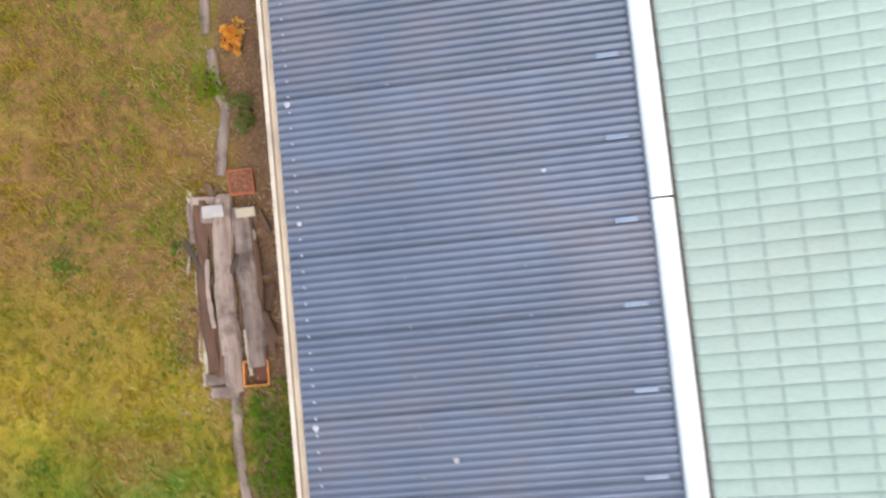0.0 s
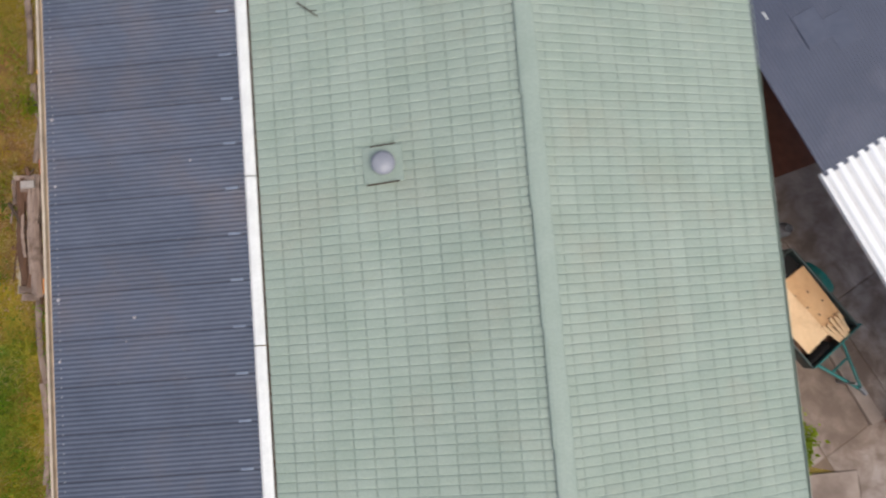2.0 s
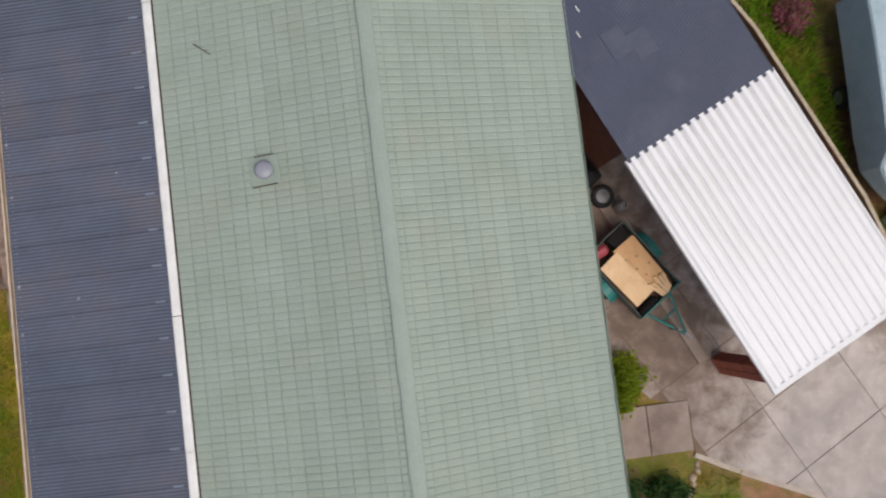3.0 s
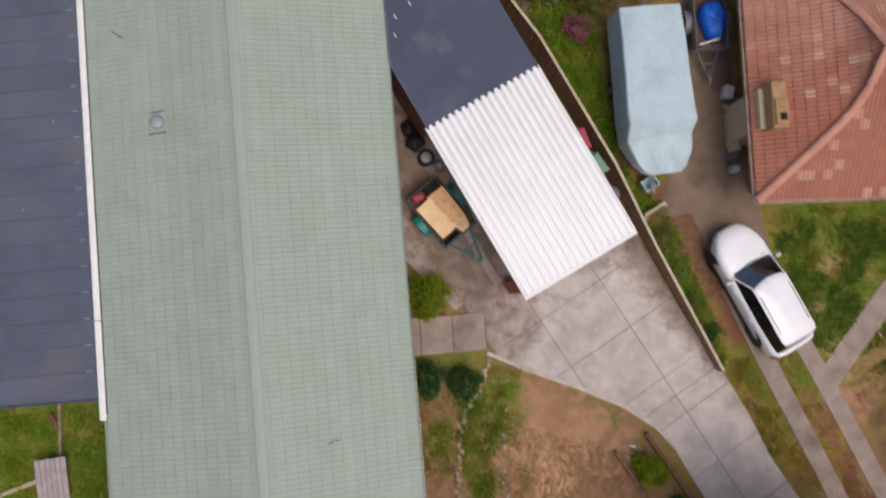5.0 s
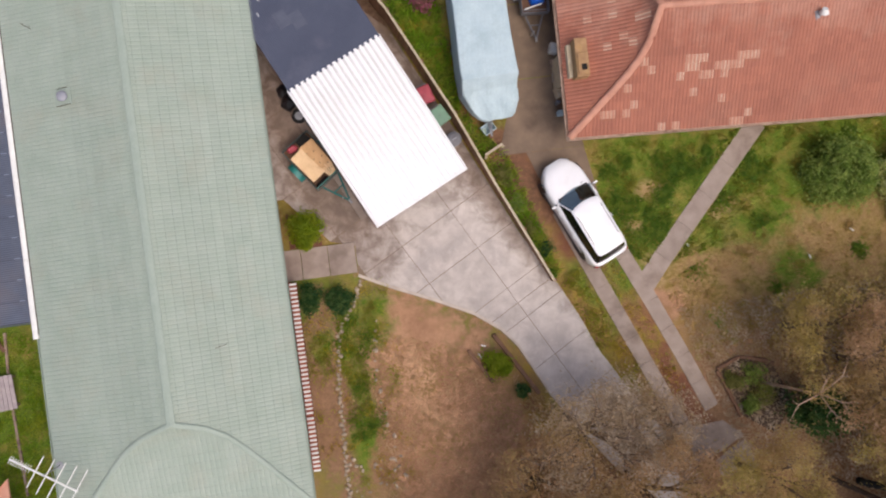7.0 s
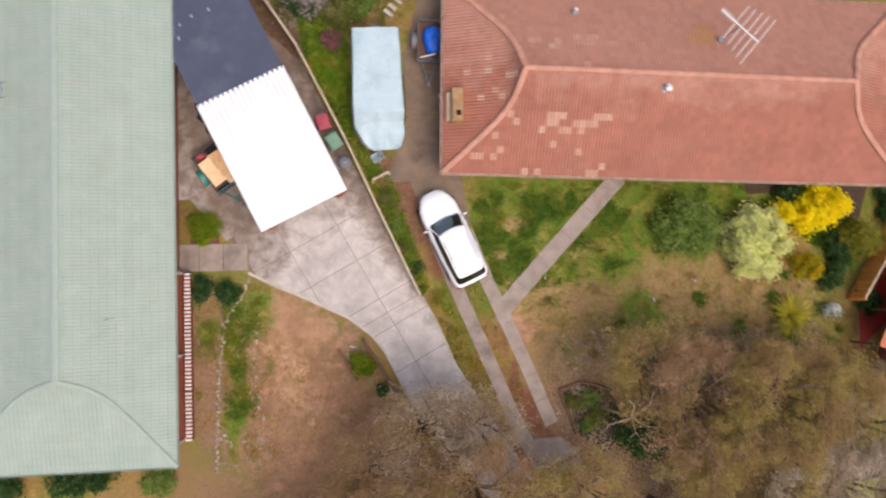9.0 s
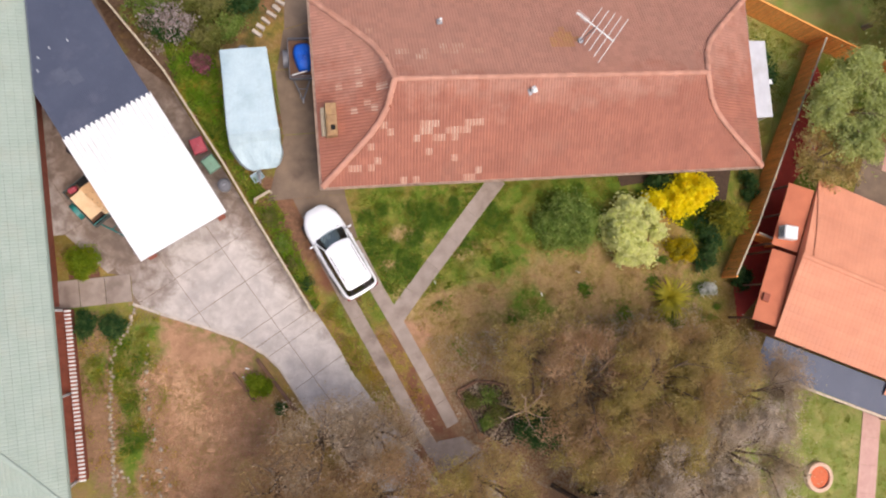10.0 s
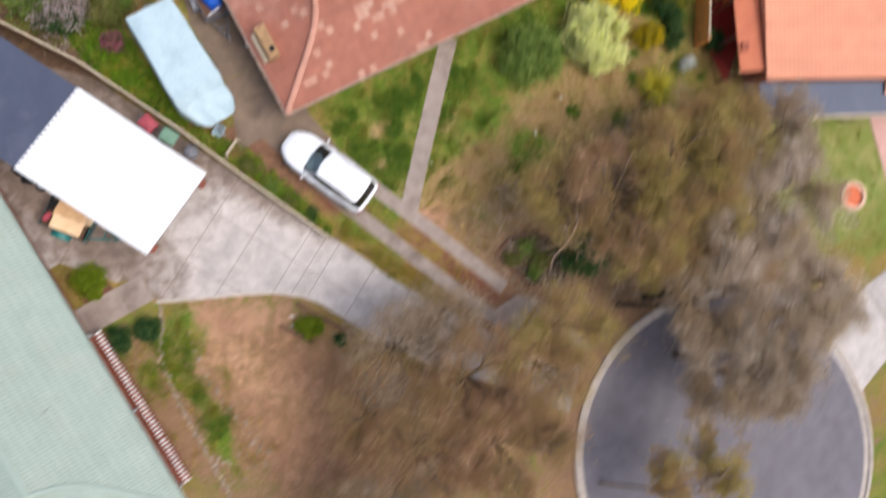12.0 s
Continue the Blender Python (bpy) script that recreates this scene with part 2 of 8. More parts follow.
TIMBER_ORANGE = surface("stained_orange_timber", lin(252, 172, 92), lin(234, 150, 72), 5.0, 0.75, grain=50, bump=0.3, vary=0.12)
PLYWOOD_TAN = surface("tan_plywood", lin(222, 180, 132), lin(208, 162, 114), 5.0, 0.7, stain=lin(190, 144, 100), stain_scale=3.0, grain=60, bump=0.1, stretch=(1, 0.3, 1))
PLYWOOD = surface("new_plywood", lin(238, 206, 164), lin(226, 190, 146), 5.0, 0.7, stain=lin(206, 168, 124), stain_scale=3.0, grain=60, bump=0.1, stretch=(1, 0.3, 1))
TILE_RED = surface("terracotta_tile", lin(168, 107, 86), lin(153, 96, 77), 0.8, 0.75, stain=lin(150, 104, 86), stain_scale=0.35, stain_amount=0.6, grain=60, bump=0.3, wash=(lin(182, 136, 117), 22.5, 10.2, 13.5, 4.2, -0.04), vary=0.075)
TILE_REST = surface("terracotta_tile_field", lin(168, 107, 86), lin(153, 96, 77), 0.8, 0.75, stain=lin(150, 104, 86), stain_scale=0.35, stain_amount=0.6, grain=60, bump=0.3, wash=(lin(182, 136, 117), 22.5, 10.2, 13.5, 4.2, -0.04), vary=0.075, islands=True)


def bleached_tile():
    """Terracotta with pale lichen lying in the pans between the rolls."""
    n = Nodes("lichen_pale_tile")
    x = n.put("ShaderNodeSeparateXYZ", {0: n.put("ShaderNodeTexCoord").outputs["Object"]}).outputs[0]
    f = n.math("ABSOLUTE", n.math("SUBTRACT", n.math("FRACT", n.math("ADD", n.math("DIVIDE", n.math("ADD", x, 0.012), 0.15), 100.5)), 0.5))
    worn = n.mapped(n.noise(9.0, 5.0, 0.65), 0.3, 0.6, 0.35, 1.0)
    much = n.mapped(n.put("ShaderNodeObjectInfo").outputs["Random"], 0.0, 1.0, 0.45, 1.0)
    c = n.mix(n.math("MULTIPLY", n.mapped(f, 0.40, 0.24), n.math("MULTIPLY", worn, much)), lin(174, 116, 93), lin(200, 174, 154))
    n.set(n.bsdf.inputs["Base Color"], c)
    n.bsdf.inputs["Roughness"].default_value = 0.8
    n.bump(n.noise(60.0), 0.3, 0.004)
    return n.m


TILE_PALE = bleached_tile()
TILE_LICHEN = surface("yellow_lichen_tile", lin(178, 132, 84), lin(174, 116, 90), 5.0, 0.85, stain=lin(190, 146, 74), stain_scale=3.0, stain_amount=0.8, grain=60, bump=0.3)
TILE_CAP = surface("ridge_tile", lin(200, 148, 126), lin(180, 126, 104), 2.0, 0.75, grain=60, bump=0.3, vary=0.08)
TILE_ORANGE = surface("orange_roof", lin(218, 146, 112), lin(206, 134, 102), 0.9, 0.65, stain=lin(206, 140, 112), stain_scale=0.4, stain_amount=0.5, grain=40, bump=0.15, vary=0.03)
TERRACOTTA_SHEET = surface("terracotta_sheet", lin(206, 118, 80), lin(190, 104, 70), 1.2, 0.6, grain=30, bump=0.1)
TEAL = surface("teal_enamel", lin(34, 128, 122), lin(24, 104, 102), 4.0, 0.45, stain=lin(70, 84, 76), stain_scale=3, stain_amount=0.5, grain=40, bump=0.1)
PANEL_GREEN = surface("faded_dark_green_steel", lin(84, 100, 96), lin(62, 78, 76), 5.0, 0.55, stain=lin(112, 96, 84), stain_scale=4, stain_amount=0.5, grain=40, bump=0.1)
STEEL = surface("galvanised_steel", lin(170, 172, 176), lin(150, 152, 156), 6.0, 0.42, metal=0.6, grain=30, bump=0.1)
DOME_GREY = surface("pale_grey_dome", lin(151, 153, 161), lin(139, 140, 149), 4.0, 0.4, grain=40, bump=0.02)
BRACKET_GREY = surface("dull_blue_grey_bracket", lin(132, 142, 158), lin(116, 124, 140), 6.0, 0.5, grain=30, bump=0.05)
GREY_PLASTIC = surface("grey_plastic", lin(120, 120, 126), lin(104, 104, 110), 4.0, 0.5, grain=40, bump=0.05)
RUBBER = surface("black_rubber", lin(36, 36, 38), lin(28, 28, 30), 8.0, 0.75, grain=60)
BLACK = surface("soot_black", lin(22, 18, 16), lin(14, 12, 11), 6.0, 0.9, grain=40)
RED_PLASTIC = surface("faded_red_plastic", lin(176, 74, 86), lin(156, 62, 74), 4.0, 0.5, grain=30, bump=0.05)
GREEN_PLASTIC = surface("faded_green_plastic", lin(120, 156, 132), lin(104, 140, 118), 4.0, 0.5, grain=30, bump=0.05)
BLUE_TARP = surface("blue_tarpaulin", lin(24, 108, 220), lin(14, 84, 190), 5.0, 0.45, grain=25, bump=0.4, depth=0.02)
CANVAS = surface("pale_blue_canvas", lin(184, 203, 208), lin(170, 191, 198), 1.6, 0.65, stain=lin(152, 174, 180), stain_scale=0.9, stain_amount=0.6, grain=14, bump=0.35, depth=0.02)


def car_paint(name, colour):
    n = Nodes(name)
    n.set(n.bsdf.inputs["Base Color"], n.mix(n.mapped(n.noise(2.0), 0.4, 0.8, 0.0, 0.12), colour, lin(150, 140, 128)))
    n.bsdf.inputs["Roughness"].default_value = 0.35
    n.bsdf.inputs["Coat Weight"].default_value = 0.7
    return n.m


CAR_WHITE = car_paint("white_car_paint", lin(238, 238, 240))
CAR_RED = car_paint("red_car_paint", lin(206, 84, 106))
CAR_GLASS = glass("dark_car_glass", lin(16, 18, 22), 0.12, 0.0)


def clear_glass():
    """Thin tinted windscreen: the cabin shows through, the sky shows on it."""
    n = Nodes("windscreen_glass")
    see = n.put("ShaderNodeBsdfTransparent", {"Color": lin(188, 200, 202)}).outputs[0]
    shine = n.put("ShaderNodeBsdfGlossy", {"Color": (0.9, 0.95, 1.0, 1.0), "Roughness": 0.06}).outputs[0]
    out = n.put("ShaderNodeMixShader", {0: 0.22, 1: see, 2: shine}).outputs[0]
    n.m.node_tree.links.new(out, n.m.node_tree.nodes["Material Output"].inputs["Surface"])
    return n.m


SCREEN_GLASS = clear_glass()
SEAT_GREY = surface("grey_seat_cloth", lin(150, 152, 156), lin(128, 130, 134), 8.0, 0.9, grain=80, bump=0.2)
CAR_TRIM = surface("black_trim", lin(34, 34, 38), lin(26, 26, 30), 5.0, 0.5, grain=40, bump=0.05)
LAMP_GLASS = glass("lamp_glass", lin(196, 200, 206), 0.1)
TAIL_RED = glass("tail_lamp_red", lin(150, 20, 24), 0.15)
GRAVEL_ORANGE = surface("orange_gravel", lin(222, 122, 82), lin(196, 98, 62), 14.0, 0.9, grain=60, bump=0.7, depth=0.01)
PIT_STONE = surface("pale_pink_stone", lin(224, 190, 164), lin(206, 168, 142), 6.0, 0.85, grain=60, bump=0.3)
STONE = surface("field_stone", lin(176, 160, 140), lin(138, 122, 104), 5.0, 0.9, grain=50, bump=0.5, vary=0.2)
SOIL_RED = surface("reddish_mulch", lin(120, 80, 62), lin(98, 64, 50), 6.0, 0.95, grain=40, bump=0.7, depth=0.02)
SOIL_BROWN = surface("grey_brown_soil", lin(122, 96, 76), lin(98, 78, 62), 3.0, 0.95, stain=lin(132, 112, 94), stain_scale=0.8, grain=40, bump=0.7, depth=0.02)
CHIPS = surface("mixed_bark_chips", lin(168, 108, 76), lin(104, 62, 46), 30.0, 0.95, stain=lin(196, 142, 104), stain_scale=22, stain_amount=0.7, grain=70, bump=1.0, depth=0.02)
SOIL_DARK = surface("dark_and_shaded_soil", lin(84, 64, 50), lin(62, 48, 38), 5.0, 0.95, grain=40, bump=0.7, depth=0.02)
BARK = surface("gum_bark", lin(158, 138, 116), lin(132, 112, 92), 4.0, 0.9, grain=30, bump=0.5)
TWIG = surface("dark_twig", lin(84, 72, 60), lin(66, 56, 46), 6.0, 0.9, grain=30)
DEADWOOD = surface("bleached_dead_wood", lin(184, 156, 134), lin(150, 124, 104), 6.0, 0.9, grain=30)
BARK_GUM = surface("grey_brown_gum_bark", lin(124, 104, 86), lin(98, 80, 66), 4.0, 0.9, grain=30, bump=0.5)
BARK_DARK = surface("dark_gum_bark", lin(96, 78, 64), lin(70, 56, 46), 4.0, 0.9, grain=30, bump=0.5)
LEAF_GUM = foliage("gum_leaf", lin(186, 150, 114), lin(162, 130, 96), lin(202, 170, 136), d=lin(170, 144, 98))
LEAF_GUM_OLIVE = foliage("olive_gum_leaf", lin(186, 166, 96), lin(164, 148, 84), lin(206, 186, 122), d=lin(180, 150, 106))
LEAF_GUM_GREY = foliage("grey_gum_leaf", lin(184, 163, 138), lin(163, 146, 123), lin(208, 193, 174), d=lin(175, 152, 120))
LEAF_GUM_SILVER = foliage("silver_gum_leaf", lin(206, 188, 166), lin(184, 168, 146), lin(228, 214, 198), d=lin(192, 172, 140))
LEAF_GREEN = foliage("green_leaf", lin(140, 164, 80), lin(112, 138, 60), lin(162, 178, 94), spread=2.6)
LEAF_FLAX = foliage("flax_blade", lin(216, 202, 64), lin(192, 180, 54), lin(170, 166, 62))
LEAF_DARK = foliage("dark_leaf", lin(66, 104, 54), lin(50, 86, 44), lin(96, 122, 66), spread=3.2)
LEAF_LIME = foliage("fresh_leaf", lin(138, 156, 30), lin(116, 140, 26), lin(152, 164, 44))
LEAF_CREAM = foliage("variegated_cream_leaf", lin(246, 244, 186), lin(234, 236, 166), lin(222, 226, 146), spread=3.0)
LEAF_PALE = foliage("pale_green_leaf", lin(212, 216, 150), lin(190, 198, 126), lin(172, 178, 102), spread=2.4)
LEAF_GREYGREEN = foliage("grey_green_leaf", lin(160, 168, 114), lin(130, 140, 88), lin(180, 180, 122), spread=1.8)
LEAF_SUN = foliage("yellow_olive_leaf", lin(182, 172, 62), lin(154, 150, 52), lin(134, 140, 58), spread=2.4)
LEAF_OLIVE = foliage("olive_leaf", lin(138, 140, 72), lin(118, 124, 58), lin(150, 146, 86))
FLOWER_YELLOW = foliage("yellow_blossom", lin(255, 244, 40), lin(255, 240, 24), lin(252, 232, 20))
FLOWER_GOLD = foliage("gold_leaf", lin(226, 200, 24), lin(200, 178, 24), lin(166, 154, 36))
FLOWER_ORANGE = foliage("orange_blossom", lin(250, 190, 84), lin(238, 164, 56), lin(250, 204, 110))
FLOWER_SNOW = foliage("snowy_blossom", lin(240, 240, 236), lin(222, 224, 220), lin(150, 160, 130), spread=3.0)
FLOWER_WHITE = foliage("white_blossom", lin(222, 208, 206), lin(188, 170, 164), lin(142, 124, 108), spread=3.0)
FLOWER_PINK = foliage("pink_blossom", lin(192, 118, 136), lin(164, 102, 112), lin(130, 108, 84), spread=3.0)
GRASS_GREEN = foliage("green_grass", lin(116, 142, 38), lin(132, 148, 46), lin(154, 146, 62), d=lin(140, 134, 54))
GRASS_STRAW = foliage("straw_grass", lin(222, 204, 138), lin(204, 184, 116), lin(196, 170, 120))
GRASS_DRY = foliage("dry_grass", lin(172, 146, 84), lin(150, 132, 66), lin(184, 156, 110))
GRASS_OLIVE = foliage("olive_grass", lin(196, 170, 46), lin(166, 146, 36), lin(188, 152, 94), spread=2.2, d=lin(146, 158, 52))
GRASS_LUSH = foliage("lush_grass", lin(138, 174, 46), lin(120, 158, 38), lin(164, 172, 68))
WEED = foliage("lawn_weed", lin(78, 112, 32), lin(94, 126, 36), lin(122, 142, 46), spread=2.6)


def ground_material(name, west):
    """Lawn, dry grass and bare earth, each in the places where it grows or wears through; west: the gardens west of the green roof."""
    n = Nodes(name)
    big, mid, fine, tiny = n.noise(0.22, 5.0), n.noise(1.1, 6.0, 0.65), n.noise(5.0, 6.0, 0.7), n.noise(38.0, 4.0, 0.7)
    warp = n.put("ShaderNodeTexNoise", {"Vector": n.pos, "Scale": 0.55, "Detail": 5.0}).outputs["Color"]
    off = n.put("ShaderNodeVectorMath", {0: warp, 1: (0.5, 0.5, 0.5)}, operation="SUBTRACT").outputs[0]
    at = n.put("ShaderNodeVectorMath", {0: off, 1: (2.6, 2.6, 0), 2: n.pos}, operation="MULTIPLY_ADD").outputs[0]

    ragged = n.mapped(n.noise(2.2, 5.0, 0.6), 0.3, 0.7, -0.4, 0.4)

    def patch(x, y, rx, ry, rz=0.0, soft=0.45):
        m = n.put("ShaderNodeMapping", {"Vector": at, "Location": (x, y, 0), "Rotation": (0, 0, rz), "Scale": (rx, ry, 1e6)}, vector_type="TEXTURE").outputs[0]
        d = n.math("ADD", n.put("ShaderNodeVectorMath", {0: m}, operation="LENGTH").outputs["Value"], ragged)
        return n.mapped(d, 1.0 + soft, 1.0 - soft)

    def patches(rows):
        total = None
        for r in rows:
            p = patch(*r)
            total = p if total is None else n.math("MAXIMUM", total, p)
        return total

    green = n.mix(n.mapped(fine, 0.35, 0.65), lin(86, 112, 34), lin(112, 130, 48))
    green = n.mix(n.mapped(mid, 0.46, 0.68), green, lin(148, 138, 70))
    dry = n.mix(n.mapped(mid, 0.35, 0.65), lin(160, 134, 70), lin(146, 114, 70))
    dry = n.mix(n.mapped(fine, 0.5, 0.72), dry, lin(178, 152, 108))
    earth = n.mix(n.mapped(mid, 0.35, 0.65), lin(190, 148, 116), lin(164, 124, 96))
    earth = n.mix(n.mapped(fine, 0.55, 0.75), earth, lin(204, 162, 128))
    litter = n.mix(n.mapped(fine, 0.35, 0.65), lin(160, 126, 98), lin(134, 104, 78))
    litter = n.mix(n.mapped(tiny, 0.55, 0.75), litter, lin(178, 146, 116))
    olive = n.mix(n.mapped(mid, 0.35, 0.65), lin(186, 162, 54), lin(154, 132, 50))
    base = n.mix(n.mapped(big, 0.4, 0.6), dry, green)
    # x, y, radii, turn, softness
    if west:
        base = n.mix(patches([(-17.5, 5, 5.2, 9, 0, 0.3)]), base, olive)
        base = n.mix(patches([(-15.5, 2.6, 1.6, 1.4), (-13, -4.5, 5, 4, 0, 0.3), (-14.6, 3.2, 0.9, 1.6)]), base, green)
        base = n.mix(patches([(-12.95, 7.5, 0.4, 4.5, 0, 0.2), (-13.3, 6.2, 0.5, 1.6)]), base, litter)
        base = n.mix(patches([(-15.2, 7.5, 1.9, 1.5), (-15.4, 9.6, 1.6, 1.5), (-14.3, 6.9, 0.9, 0.7), (-14.4, 8.6, 0.8, 1.2)]), base, n.mix(n.mapped(fine, 0.4, 0.6), lin(160, 124, 72), lin(128, 98, 62)))
    else:
        base = n.mix(patches([(1.2, -6.2, 1.3, 4.4, 0, 0.25), (6, -8.5, 4.2, 6.5, 0.25, 0.3), (4, -15, 7, 6), (12, -12.5, 7, 4.0), (21, -9.8, 10, 4.8, 0, 0.35), (22.5, -19, 10, 9.5, 0, 0.15)]), base, litter)
        base = n.mix(patches([(24, -2.9, 7.5, 2.4, 0, 0.3), (18.5, -3.6, 3.2, 1.6)]), base, n.mix(n.mapped(fine, 0.4, 0.62), n.mix(n.mapped(mid, 0.44, 0.58), lin(155, 124, 86), lin(130, 116, 58)), lin(170, 142, 98)))
        base = n.mix(patches([(5.2, -5.8, 2.0, 3.8, 0.3), (5.4, -9.4, 2.4, 3.4), (7.4, -8.0, 1.9, 2.4)]), base, earth)
        base = n.mix(patches([(4.7, -5.8, 0.6, 1.9, 0.3, 0.8), (5.9, -3.7, 0.6, 0.35, 0, 0.8)]), base, n.mix(n.mapped(fine, 0.4, 0.6), lin(190, 150, 118), lin(206, 166, 130)))
        base = n.mix(patches([(5.0, -3.2, 1.6, 0.7, -0.4), (15.5, -4.3, 0.9, 0.8)]), base, earth)
        base = n.mix(patches([(2.2, -4.6, 0.45, 2.4), (1.0, -4.2, 0.4, 0.8), (3.2, -3.0, 0.7, 0.9), (2.2, -8.0, 0.4, 1.4)]), base, green)
        base = n.mix(patches([(16.3, 0.9, 3.4, 2.6, 0, 0.35), (21.5, 1.2, 4.6, 1.9, 0, 0.35), (21.6, -3.5, 1.1, 0.8), (20.4, -1.2, 1.4, 1.0), (17.6, -1.6, 1.2, 0.8), (32.4, 0.2, 1.6, 2.2), (26, 1.8, 4, 0.9), (13.7, -3.2, 0.35, 1.6, 0.42)]), base, green)
        base = n.mix(patches([(7.6, 6.8, 0.9, 5.6, 0.42, 0.3), (9.8, 0.9, 0.4, 2.6, 0.42)]), base, n.mix(n.mapped(mid, 0.45, 0.6), green, olive))
        base = n.mix(patches([(11.4, 0.4, 0.65, 3.4, 0.42), (15.6, -7.2, 0.5, 3.2, 0.4), (14.4, -10.4, 0.7, 3.4, 0.6), (10.2, 2.3, 1.2, 1.0)]), base, n.mix(fine, lin(142, 98, 76), lin(122, 82, 64)))
        base = n.mix(patches([(37, -13, 5.2, 4.0, -0.45, 0.3), (44, -15, 4.2, 3, -0.45, 0.3), (36.8, 8.2, 1.6, 3.4), (43, 13, 8, 3)]), base, n.mix(n.mapped(mid, 0.4, 0.65), lin(136, 148, 74), lin(168, 162, 100)))
        base = n.mix(patches([(9.0, 7.2, 1.2, 3.2, 0, 0.3), (10.3, 1.6, 0.9, 1.9, 0.42), (9.4, 3.6, 0.9, 0.8)]), base, n.mix(n.mapped(fine, 0.4, 0.62), lin(118, 88, 68), lin(146, 108, 84)))
        base = n.mix(patches([(15.9, 0.5, 0.55, 0.4), (14.6, -0.9, 0.5, 0.3), (18.6, -0.4, 0.5, 0.35), (15.3, -2.9, 0.4, 0.5)]), base, lin(180, 152, 108))
        base = n.mix(patches([(12.0, -4.4, 0.7, 2.6, 0.42, 0.3), (9.7, -7.6, 0.8, 2.6, 0.5), (14.4, -5.4, 0.35, 1.8, 0.42), (11.0, 12.2, 1.8, 1.6)]), base, n.mix(n.mapped(mid, 0.42, 0.6), lin(152, 130, 64), lin(146, 110, 80)))
        base = n.mix(patches([(7, 13.2, 3.6, 3.2, 0, 0.3)]), base, n.mix(n.mapped(mid, 0.42, 0.6), lin(92, 90, 44), lin(108, 86, 62)))
        # Bare brown strip between garage and fence, darkened to hold its shade.
        base = n.mix(patches([(4.6, 9.9, 0.7, 2.2, 0.55, 0.3), (2.6, 12.8, 0.9, 2.0, 0.5, 0.3)]), base, n.mix(n.mapped(fine, 0.4, 0.62), lin(104, 82, 66), lin(130, 104, 84)))
    shade = n.mapped(tiny, 0.25, 0.75, 0.62, 1.38)
    base = n.mix(1.0, base, n.put("ShaderNodeCombineColor", {0: shade, 1: shade, 2: shade}).outputs[0], "MULTIPLY")
    n.set(n.bsdf.inputs["Base Color"], base)
    n.bsdf.inputs["Roughness"].default_value = 0.95
    n.bsdf.inputs["Specular IOR Level"].default_value = 0.15
    n.bump(n.math("ADD", fine, tiny), 0.9, 0.05)
    return n.m


GROUND, GROUND_WEST = ground_material("garden_ground", False), ground_material("west_garden_ground", True)


